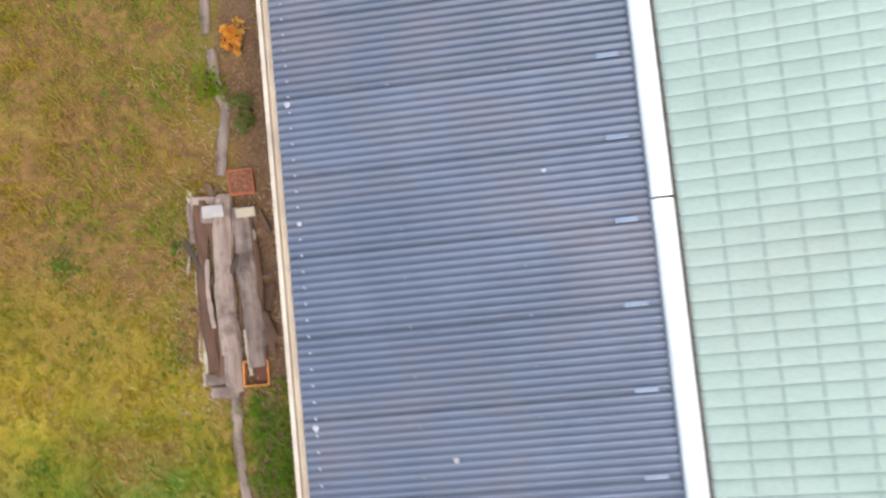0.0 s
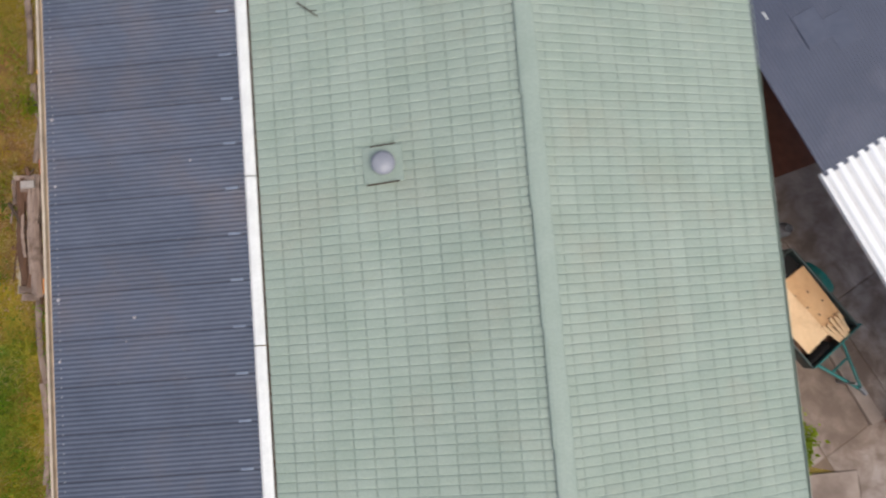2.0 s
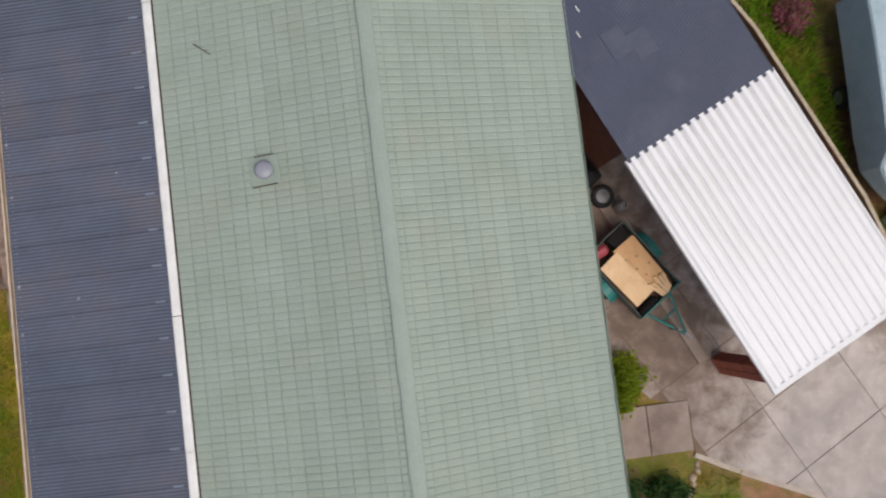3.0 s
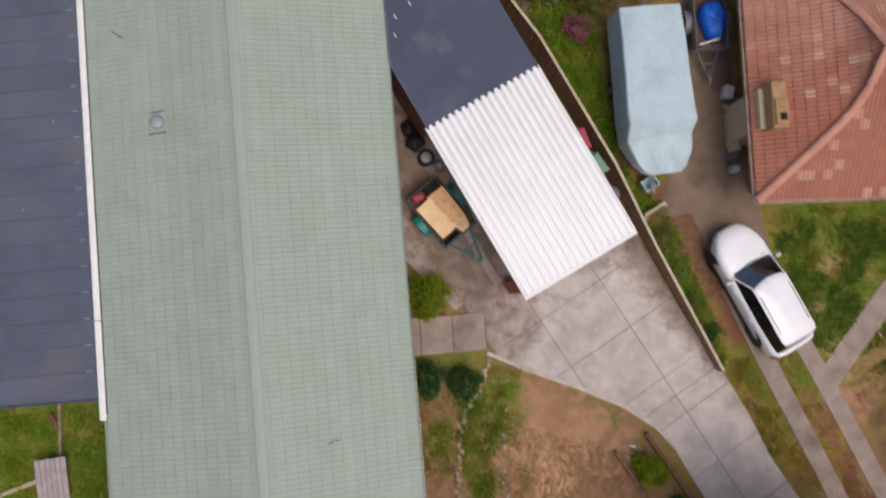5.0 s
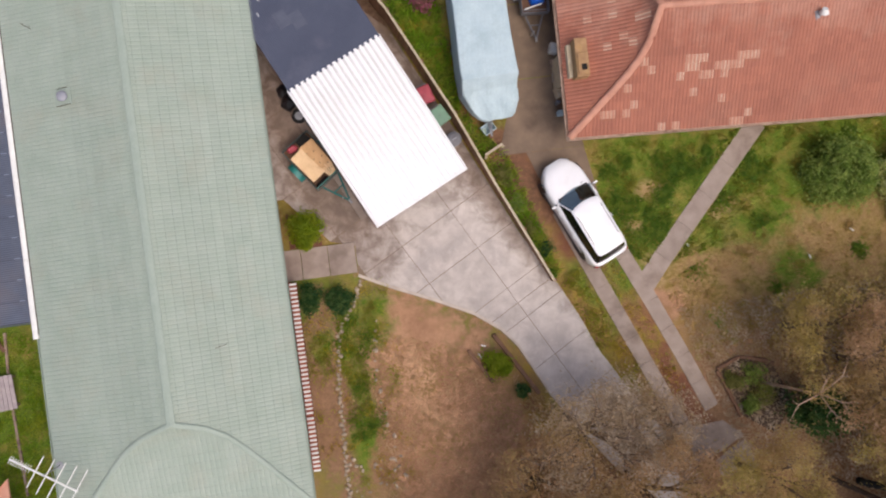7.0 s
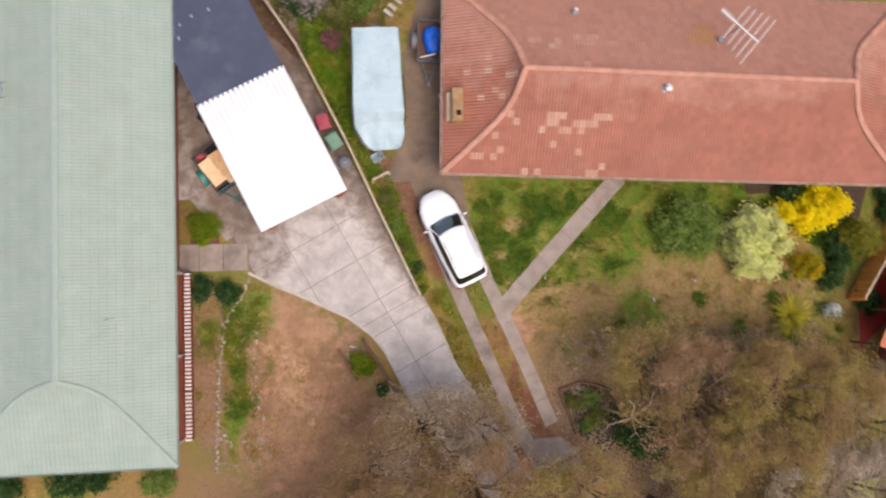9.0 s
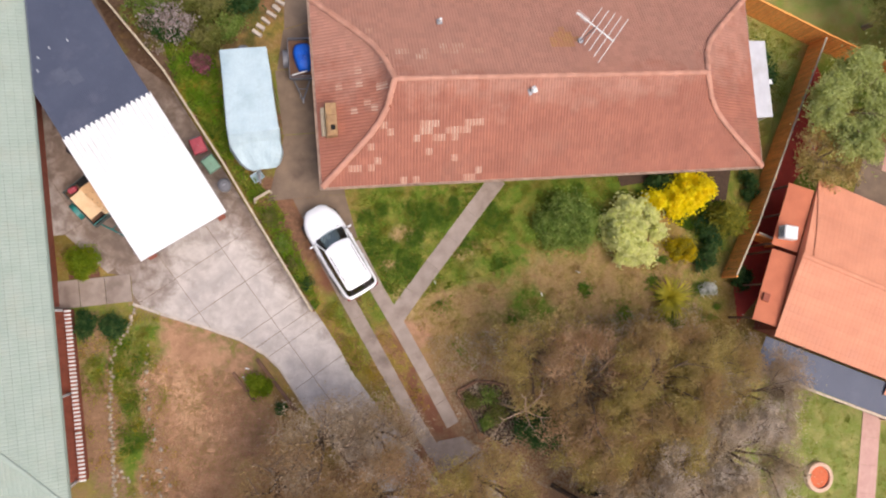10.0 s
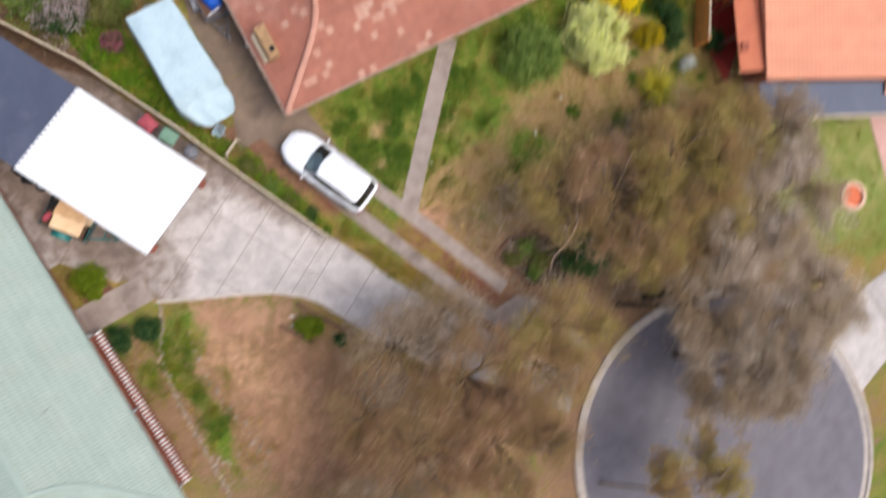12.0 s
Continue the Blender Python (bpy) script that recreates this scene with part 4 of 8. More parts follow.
def hip_caps(roof, line, step, width, material, name, h):
    for p, q in zip(line, line[1:]):
        caps(roof, p, q, step, width, material, name, h)


def caps(roof, p, q, step, width, material, name="ridge_cap", h=0.07):
    """Overlapping rounded cap pieces from p up to q."""
    p, q = Vector(p), Vector(q)
    d = q - p
    n = max(1, round(d.length / step))
    w = d.normalized()
    side = w.cross(Vector((0, 0, 1))).normalized()
    up = side.cross(w).normalized()
    sh = Shape()
    arc = [(-0.5, -0.45), (-0.46, 0.15), (-0.28, 0.75), (0, 1), (0.28, 0.75), (0.46, 0.15), (0.5, -0.45)]
    ln = d.length / n
    rows = [[side * x * width * k + up * (z * h * k) + w * t for x, z in arc] for t, k in ((-0.03, 1.0), (-0.03, 1.06), (ln * 0.9, 0.96), (ln + 0.02, 0.9))]
    sh.grid([[tuple(v) for v in r] for r in rows])
    me = mesh_from(name, sh.v, sh.f, material)
    for i in range(n):
        piece(name, me, roof, Matrix.Translation(p + w * ln * i))


# ---- the house with the pale green roof ----
HX, HY = -4.25, 2.0
EW, EE, ES, EN = -8.66, 0.16, -9.35, 15.0   # eaves
ZE, ZR, RX, RS, RN = 2.85, 4.05, -4.25, -5.5, 11.0
house = thing("house", HX, HY, 0, label="long brick house with a pale green metal tile roof", category="house")
L = lambda x, y, z=0.0: (x - HX, y - HY, z)
walls = []
for name, x0, x1, y0, y1 in (("wall", EW + 0.45, EW + 0.68, ES + 0.5, EN - 0.5), ("wall", EE - 1.75, EE - 1.52, ES + 0.5, -1.0), ("wall", EE - 0.63, EE - 0.40, -1.0, EN - 0.5),
                             ("wall", EW + 0.68, EE - 1.75, ES + 0.5, ES + 0.73), ("wall", EW + 0.68, EE - 0.63, EN - 0.73, EN - 0.5), ("wall", EE - 1.75, EE - 0.63, -1.0, -0.77)):
    walls.append(part(name, Shape().box(L((x0 + x1) / 2, (y0 + y1) / 2, 1.35), (x1 - x0, y1 - y0, 2.7)), BRICK_RED, house))
roof = part("roof", Shape().box(L(RX, 2.8, 2.68), (8.2, 23.6, 0.06)), WHITE_PAINT, house, "pale green pressed metal tile roof")
hip_deck(roof, [L(EE - 0.02, ES + 0.02, ZE), L(EE - 0.02, EN, ZE), L(EW + 0.02, EN, ZE), L(EW + 0.02, ES + 0.02, ZE)], [L(RX, RS, ZR), L(RX, RN, ZR)], 0.015, GREEN_CAP, 1)
tile_courses(roof, L(EW, EN, ZE), (0, -1), (1, 0), EN - ES, RX - EW, ZR - ZE, EN - RN, RS - ES, 0.315, 0.155, GREEN_STEEL)
tile_courses(roof, L(EE, ES, ZE), (0, 1), (-1, 0), EN - ES, EE - RX, ZR - ZE, RS - ES, EN - RN, 0.315, 0.155, GREEN_STEEL)
tile_courses(roof, L(EW, ES, ZE), (1, 0), (0, 1), EE - EW, RS - ES, ZR - ZE, RX - EW, EE - RX, 0.315, 0.18, GREEN_STEEL, end=True)
caps(roof, L(RX, RS, ZR + 0.03), L(RX, RN, ZR + 0.03), 1.8, 0.32, GREEN_CAP, h=0.025)
for c in ((EW, ES), (EE, ES)):
    hip_caps(roof, hip_line(L(*c, ZE), L(RX, RS, ZR), 0.05, 0.04, 1), 1.2, 0.2, GREEN_CAP, "hip_cap", 0.03)
# Gutters: a broad white one against the patio, narrow ones elsewhere.
for y0, y1 in ((-1.95, 0.9), (0.92, 3.7), (3.72, 6.49), (6.51, 10.4), (10.42, 14.9)):
    g = Shape().grid([[L(EW - x, y, z) for x, z in ((0.035, 2.84), (0.05, 2.87), (0.10, 2.885), (0.2, 2.88), (0.235, 2.85), (0.235, 2.74), (0.035, 2.74))] for y in (y0, (y0 + y1) / 2, y1)], closed=True)
    part("gutter_flashing", g, WHITE_PAINT, house, "broad white capped gutter")
part("gutter", Shape().grid([[L(EW - x, y, z) for x, z in ((0.0, 2.83), (0.0, 2.73), (0.11, 2.73), (0.11, 2.83), (0.09, 2.83), (0.09, 2.75), (0.02, 2.75), (0.02, 2.83))] for y in (ES, -1.96)], closed=True), GREEN_CAP, house)
part("gutter", Shape().grid([[L(EE + x, y, z) for x, z in ((0.0, 2.83), (0.0, 2.73), (0.07, 2.73), (0.07, 2.83), (0.06, 2.83), (0.06, 2.75), (0.02, 2.75), (0.02, 2.83))] for y in (ES, EN)], closed=True), GREEN_CAP, house)
part("gutter", Shape().grid([[L(x, ES - d, z) for d, z in ((0.0, 2.83), (0.0, 2.73), (0.10, 2.73), (0.10, 2.83), (0.085, 2.83), (0.085, 2.75), (0.02, 2.75), (0.02, 2.83))] for x in (EW, EE)], closed=True), GREEN_CAP, house)
# Dark strip that paints the shadow line between gutter and tiles.
part("gutter_shadow_line", Shape().box(L(EW - 0.015, 6.5, 2.845), (0.05, 16.6, 0.02)), TWIG, house, "dark strip drawn for the shadow behind the gutter")
# Veranda: brick base and white balusters.
veranda = part("veranda", Shape().box(L(-0.65, -4.95, 0.14), (1.5, 7.6, 0.28), b=0.02), BRICK_RED, house, "red brick veranda base")
parapet = part("parapet", Shape().box(L(0.22, -4.95, 0.33), (0.2, 7.5, 0.66)), BRICK_RED, house, "low red brick wall with a striped coping")
cop = Shape().box((0, 0, 0), (0.27, 0.078, 0.115), b=0.006)
cop_white, cop_red = mesh_from("coping_brick", cop.v, cop.f, WHITE_PAINT), mesh_from("coping_brick", cop.v, cop.f, BRICK_RED)
for i in range(87):
    y = -1.26 - i * 0.0855 - (0.05 if i > 61 else 0)
    piece("coping_brick", cop_red if i % 2 else cop_white, parapet, Matrix.Translation(L(0.22 + 0.004 * math.sin(i * 2.7), y, 0.715)))
for y in (-1.2, -4.9, -8.7):
    part("veranda_post", Shape().box(L(-0.1, y, 1.48), (0.1, 0.1, 2.5), b=0.01), WHITE_PAINT, house)

# Roof ventilator on its flashing plate.
vx, vy = -6.62, 6.44
vz = ZE + (ZR - ZE) * (vx - EW) / (RX - EW)
tilt = Matrix.Rotation(-math.atan((ZR - ZE) / (RX - EW)), 3, "Y")
vent = thing("roof_ventilator", vx, vy, vz, label="grey domed roof ventilator on a square metal flashing", category="roof vent")
part("flashing", Shape().box((0, 0, 0.045), (0.66, 0.6, 0.02), b=0.006, m=tilt), GREEN_CAP, vent, "square green sheet flashing")
part("throat", Shape().tube((0, 0, 0.03), (0, 0, 0.17), 0.14, 0.14, 20), STEEL, vent)
dome = [[(r * math.cos(2 * math.pi * i / 24), r * math.sin(2 * math.pi * i / 24), z) for i in range(24)] for r, z in ((0.15, 0.15), (0.19, 0.165), (0.195, 0.18), (0.17, 0.205), (0.12, 0.23), (0.06, 0.243), (0.002, 0.246))]
part("dome", Shape().grid(dome, closed=True), DOME_GREY, vent, "smooth grey dome", smooth=True)
for dy, ln, w in ((0.31, 0.42, 0.014), (-0.31, 0.55, 0.02)):
    part("debris", Shape().box((0.05 * dy, dy, 0.07), (ln, w, 0.02), m=tilt @ Matrix.Rotation(0.05, 3, "Z")), TWIG, vent, "dark leaf litter caught by the flashing")
tw = thing("fallen_twig", -7.68, 9.16, 3.17, rz=-0.75, label="dark fallen twig lying on green roof", category="twig")
part("stem", Shape().tube((-0.22, 0, 0.0), (0.2, 0.03, 0.02), 0.014, 0.008, 6).tube((0.02, 0.01, 0.01), (0.12, 0.1, 0.02), 0.008, 0.004, 5), TWIG, tw)
tw2 = thing("fallen_twig", -2.3, -3.1, 3.58, rz=0.15, label="thin dark twig lying on green roof", category="twig")
part("stem", Shape().tube((-0.25, 0, 0), (0.2, 0.02, 0.0), 0.012, 0.008, 6), TWIG, tw2)

# ---- patio roof of charcoal corrugated sheets ----
patio = thing("patio_roof", -10.5, 5.8, 0, label="low patio roof of charcoal corrugated steel sheets", category="patio roof")
PX0, PX1, PZ0, PZ1 = -12.22, -8.88, 2.30, 2.79
pk = (PZ1 - PZ0) / (PX1 - PX0)
SHEET = 0.762
n_sheets = 20
Y0 = -1.34
rows = []
for x, dz in ((PX0, 0.0), ((PX0 + PX1) / 2, 0.0), (PX1, 0.0)):
    row = [(x - PX0, i * 0.0762 / 6, pk * (x - PX0) + 0.0095 * math.cos(2 * math.pi * i / 6) + (0.003 if i > 60 else 0)) for i in range(0, 63)]
    rows.append(row)
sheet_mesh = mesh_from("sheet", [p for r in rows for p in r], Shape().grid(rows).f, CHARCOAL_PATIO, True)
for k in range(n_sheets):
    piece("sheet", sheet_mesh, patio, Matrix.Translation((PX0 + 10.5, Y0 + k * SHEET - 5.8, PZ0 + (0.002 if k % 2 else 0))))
clip = Shape().box((0, 0, 0), (0.21, 0.05, 0.014), b=0.005)
clip_me = mesh_from("bracket", clip.v, clip.f, BRACKET_GREY)
ptilt = Matrix.Rotation(-math.atan(pk), 4, "Y")
for k in range(19):
    y = 6.34 + (k - 10) * SHEET
    if y > Y0 + 0.1:
        piece("bracket", clip_me, patio, Matrix.Translation((-9.12 + 10.5, y - 5.8, PZ0 + pk * (-9.12 - PX0) + 0.016)) @ ptilt)
sc = Shape().tube((0, 0, 0), (0, 0, 0.008), 0.013, 0.011, 7)
screw_me, dull_screw_me = mesh_from("screw", sc.v, sc.f, STEEL), mesh_from("screw", sc.v, sc.f, GREY_PLASTIC)
for x in (-12.1, -11.15, -10.05):
    for k in range(95):
        if (k * 7 + int(x * 3)) % 3 and x > -12:
            continue
        y = Y0 + 0.05 + k * 0.1524
        piece("screw", screw_me if x < -12 else dull_screw_me, patio, Matrix.Translation((x + 10.5, y - 5.8, PZ0 + pk * (x - PX0) + 0.009)))
for y in [-1.3 + 2.85 * k for k in range(6)]:
    part("rafter", Shape().box((0.05, y - 5.8, 2.44), (3.3, 0.05, 0.1), m=Matrix.Rotation(-math.atan(pk), 3, "Y")), TIMBER_BROWN, patio)
    part("post", Shape().box((PX0 + 10.5 + 0.12, y - 5.8, 1.1), (0.09, 0.09, 2.2)), CREAM_PAINT, patio)
part("gutter", Shape().grid([[(PX0 + 10.5 + x, y - 5.8, z) for x, z in ((0.02, 2.27), (0.02, 2.15), (-0.09, 2.15), (-0.115, 2.29), (-0.075, 2.29), (-0.07, 2.18), (0.0, 2.18), (0.0, 2.27))] for y in (Y0 - 0.05, 3.0, 8.0, 13.9)], closed=True), GUTTER_CREAM, patio, "weathered cream front gutter")
part("barge", Shape().box((0.02, Y0 - 0.03 - 5.8, 2.5), (3.36, 0.03, 0.12), m=Matrix.Rotation(-math.atan(pk), 3, "Y")), CHARCOAL_SHED, patio)
for x, y, r in ((-12.12, 7.78, 0.032), (-12.1, 6.63, 0.024), (-12.11, 4.72, 0.03), (-11.0, 3.95, 0.016), (-10.85, 4.33, 0.028), (-9.8, 6.87, 0.02), (-12.12, 3.7, 0.024)):
    drop = Shape().grid([[(r * k * math.cos(a) * (1 + 0.3 * math.sin(3 * a)), r * k * math.sin(a), z) for a in (2 * math.pi * i / 9 for i in range(9))] for k, z in ((1, 0), (0.7, 0.006), (0.05, 0.008))], closed=True)
    o = part("bird_dropping", drop, CONCRETE_PLAIN, patio)
    o.location = (x + 10.5, y - 5.8, PZ0 + pk * (x - PX0) + 0.01)

# ---- shed and carport ----
CA = math.atan2(5.36, -2.58) - math.pi / 2      # the carport's own y axis runs north-west
carport = thing("carport", 3.78, 0.57, 0, rz=CA, label="carport with a ribbed white steel roof on brick piers", category="carport")
CW, CL, CZ = 4.0, 5.98, 2.74
rib = CW / 17
rows = []
for y, dz in ((0.0, 0.0), (CL / 2, 0.02), (CL, 0.04)):
    row = []
    for k in range(17):
        for f, h in ((0.0, 0.0), (0.12, 0.0), (0.3, 0.055), (0.7, 0.055), (0.88, 0.0)):
            row.append((k * rib + f * rib, y, CZ + dz + h))
    row.append((CW, y, CZ + dz))
    rows.append(row)
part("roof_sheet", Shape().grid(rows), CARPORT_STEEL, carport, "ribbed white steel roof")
part("front_gutter", Shape().grid([[(x, y, z) for y, z in ((0.0, CZ + 0.04), (-0.12, CZ + 0.03), (-0.14, CZ - 0.1), (0.0, CZ - 0.1))] for x in (-0.05, CW + 0.05)], closed=True).box((CW / 2, -0.06, CZ - 0.02), (CW + 0.12, 0.15, 0.1), b=0.015), WHITE_STEEL, carport, "white front gutter")
for x in (-0.03, CW + 0.03):
    part("side_trim", Shape().box((x, CL / 2, CZ + 0.01), (0.07, CL, 0.1), b=0.012), WHITE_STEEL, carport)
for y in (0.3, 2.2, 4.1, 5.8):
    part("purlin", Shape().box((CW / 2, y, CZ - 0.08), (CW - 0.1, 0.06, 0.12)), STEEL, carport)


def brick_pier(owner, cx, cy, sx, sy, h):
    """A pier of coursed bricks."""
    pier = part("pier", Shape().box((cx, cy, h / 2), (sx - 0.02, sy - 0.02, h)), BRICK_DARK, owner, "red brick pier")
    bx = Shape().box((0, 0, 0), (0.225, 0.108, 0.074), b=0.006)
    me = mesh_from("brick", bx.v, bx.f, BRICK_RED)
    n = int(h / 0.086)
    for c in range(n):
        z = 0.043 + c * 0.086
        for side, (ln, wd) in enumerate(((sx, sy), (sx, sy), (sy, sx), (sy, sx))):
            m = max(1, round(ln / 0.235))
            for k in range(m):
                t = -ln / 2 + (k + 0.5) * ln / m
                sgn = 1 if side % 2 else -1
                off = sgn * (wd / 2 - 0.05)
                loc, rz = ((cx + t, cy + off), 0) if side < 2 else ((cx + off, cy + t), math.pi / 2)
                if side >= 2 and (k == 0 or k == m - 1) and m > 2:
                    continue
                piece("brick", me, pier, Matrix.Translation((*loc, z)) @ Matrix.Rotation(rz, 4, "Z") @ Matrix.Diagonal((ln / m / 0.235, 1, 1, 1)))


brick_pier(carport, 0.22, 0.3, 0.35, 0.45, 2.6)
brick_pier(carport, CW - 0.24, 0.2, 0.35, 0.35, 2.6)
part("post", Shape().box((CW - 0.1, 3.2, 1.32), (0.09, 0.09, 2.64), b=0.01), STEEL, carport)
part("plinth", Shape().box((-0.15, 3.2, 0.06), (0.3, 5.2, 0.12), b=0.02), CONCRETE_OLD, carport, "low concrete edge strip")

shed = thing("garage", 3.78, 0.57, 0, rz=CA, label="brick garage under a charcoal corrugated steel roof", category="garage")
SY0, SY1 = CL + 0.04, CL + 8.5
rows = []
for y, z in ((SY0 - 0.12, CZ + 0.075), ((SY0 + SY1) / 2, CZ + 0.08), (SY1, CZ + 0.085)):
    rows.append([(-0.02 + i * 0.0762 / 4, y, z + 0.012 * math.cos(2 * math.pi * i / 4)) for i in range(213)])
part("roof_sheet", Shape().grid(rows), CHARCOAL_SHED, shed, "charcoal corrugated roof", smooth=True)
# Black edge strip draws the shadow where garage roof meets carport roof.
part("barge", Shape().box((CW / 2, SY0 - 0.11, CZ + 0.035), (CW + 0.02, 0.03, 0.05)), BLACK, shed, "edge flashing coloured black for the shadow gap")
part("wall", Shape().box((0.22, (SY0 + SY1) / 2, 1.36), (0.23, SY1 - SY0 - 0.3, 2.72)), BRICK_BROWN, shed)
part("wall", Shape().box((CW - 0.22, (SY0 + SY1) / 2, 1.36), (0.23, SY1 - SY0 - 0.3, 2.72)), BRICK_BROWN, shed)
part("wall", Shape().box((CW / 2, SY1 - 0.25, 1.36), (CW - 0.7, 0.23, 2.72)), BRICK_BROWN, shed)
part("garage_door", Shape().grid([[(x, SY0 + 0.2 + 0.012 * (k % 2), 0.04 + k * 0.12) for x in (0.4, CW - 0.4)] for k in range(22)]), CREAM_PAINT, shed)
for sx, sy in ((1.25, 3.3), (1.75, 3.0)):
    part("skylight", Shape().box((sx, SY0 + sy - 1.0, CZ + 0.094), (0.5, 0.66, 0.008), b=0.003), SKYLIGHT, shed, "paler translucent roof panel")
for i, (sx, sy) in enumerate(((0.9, 3.4), (1.5, 3.55), (2.3, 3.5), (0.6, 2.9))):
    part("bird_dropping", Shape().box((sx, SY0 + sy, CZ + 0.096), (0.03, 0.16, 0.006), b=0.002), WHITE_PAINT, shed)


# ---- fences ----
def fence(label, points, paling, cap, back=-1):
    """Palings, rails, posts and capping along points of (x, y, height); back: the side on which the posts stand."""
    x0, y0, _ = points[0]
    ob = thing("fence", x0, y0, 0, label=label, category="fence", kind="structure")
    bs = Shape().box((0, 0, 0.5), (0.1, 0.018, 1.0), b=0.004)
    me = mesh_from("paling", bs.v, bs.f, paling)
    for (px, py, h0), (qx, qy, h1) in zip(points, points[1:]):
        p, q = Vector((px - x0, py - y0)), Vector((qx - x0, qy - y0))
        d = q - p
        rz = math.atan2(d.y, d.x)
        lean = Matrix.Rotation(rz, 3, "Z") @ Matrix.Rotation(-math.atan2(h1 - h0, d.length), 3, "Y")
        n = int(d.length / 0.104)
        side = Vector((-d.y, d.x)).normalized()
        for i in range(n):
            c = p + d * (i + 0.5) / n + side * (0.012 if i % 2 else -0.004)
            piece("paling", me, ob, Matrix.Translation((c.x, c.y, 0.01)) @ Matrix.Rotation(rz, 4, "Z") @ Matrix.Diagonal((1, 1, h0 + (h1 - h0) * (i + 0.5) / n - 0.01, 1)))
        mid = (p + q) / 2
        for z in (0.22, (h0 + h1) / 2 - 0.22):
            part("rail", Shape().box((mid.x + back * side.x * 0.035, mid.y + back * side.y * 0.035, z), (d.length, 0.04, 0.075), m=lean), paling, ob)
        k = max(1, round(d.length / 2.4))
        for i in range(k):
            c = p + d * (i + 0.5) / k
            part("cap", Shape().box((c.x, c.y, h0 + (h1 - h0) * (i + 0.5) / k + 0.012), (math.hypot(d.length, h1 - h0) / k - 0.006, 0.1, 0.03), b=0.006, m=lean), cap, ob)
        for i in range(k + 1):
            c, h = p + d * i / k + side * back * 0.09, h0 + (h1 - h0) * i / k
            part("post", Shape().box((c.x, c.y, h / 2 - 0.03), (0.1, 0.1, h - 0.06), rz, b=0.008), paling, ob)
    return ob


fence("weathered timber paling fence with a pale capping board", [(2.7, 13.1, 1.4), (5.32, 9.1, 1.4), (7.5, 4.65, 1.35), (8.75, 1.87, 0.9), (10.78, -2.58, 0.6)], TIMBER_FENCE, TIMBER_CAP, 1)
fence("orange stained timber paling fence between two gardens", [(35.4, 11.3, 1.75), (39.84, 8.93, 1.75), (46.46, 5.65, 1.75), (53, 2.4, 1.75)], TIMBER_ORANGE, TIMBER_ORANGE, 1)
fence("orange stained timber fence along the side of the garden", [(39.75, 8.85, 1.6), (36.79, 3.9, 1.55), (34.09, -0.82, 1.5), (32.4, -3.34, 1.5)], TIMBER_ORANGE, TIMBER_CAP, 1)
fence("short orange timber screen fence", [(33.97, -1.3, 1.6), (35.3, -1.95, 1.6)], TIMBER_ORANGE, TIMBER_CAP)
fence("low weathered timber edging fence across the yard", [(8.66, 2.95, 0.4), (9.45, 3.35, 0.35)], TIMBER_CAP, TIMBER_CAP)

# ---- the neighbour's house with the terracotta tile roof ----
RA = math.atan2(2.08 - 2.98, 34.31 - 11.75)
rh = thing("tiled_house", 11.80, 3.0, 0, rz=RA, label="brick house with a weathered terracotta tile hip roof", category="house")
RL, RW, REZ, RRZ, RH0, RH1 = 22.5, 8.85, 2.15, 4.4, 3.35, 3.9
rh_roof = part("roof", Shape().box((RL / 2, RW / 2, REZ - 0.14), (RL - 0.3, RW - 0.3, 0.05)), CREAM_PAINT, rh, "weathered terracotta tile roof with pale patches")
mid_y = RW / 2 - 0.1
hip_deck(rh_roof, [(0, 0, REZ), (RL, 0, REZ), (RL, RW, REZ), (0, RW, REZ)], [(RH0, mid_y, RRZ), (RL - RH1, mid_y, RRZ)], 0.01, TILE_CAP, 0)
for x0, x1, y0, y1 in ((0.85, 1.08, 0.5, RW - 0.5), (RL - 0.73, RL - 0.5, 0.5, RW - 0.5), (1.08, RL - 0.73, 0.5, 0.73), (1.08, RL - 0.73, RW - 0.73, RW - 0.5)):
    part("wall", Shape().box(((x0 + x1) / 2, (y0 + y1) / 2, 1.0), (x1 - x0, y1 - y0, 2.0)), BRICK_TAN, rh)
for y, z in ((-0.1, 0), (RW + 0.02, 0)):
    part("gutter", Shape().grid([[(x, y + d, zz) for d, zz in ((0.09, REZ - 0.02), (0.09, REZ - 0.12), (-0.02, REZ - 0.12), (-0.02, REZ - 0.01), (0.0, REZ - 0.01), (0.0, REZ - 0.1), (0.07, REZ - 0.1), (0.07, REZ - 0.02))] for x in (-0.1, RL / 2, RL + 0.1)], closed=True), GUTTER_BROWN, rh)
for x in (-0.1, RL + 0.02):
    part("gutter", Shape().grid([[(x + d, y, zz) for d, zz in ((0.09, REZ - 0.02), (0.09, REZ - 0.12), (-0.02, REZ - 0.12), (-0.02, REZ - 0.01), (0.0, REZ - 0.01), (0.0, REZ - 0.1), (0.07, REZ - 0.1), (0.07, REZ - 0.02))] for y in (-0.1, RW + 0.1)], closed=True), GUTTER_BROWN, rh)

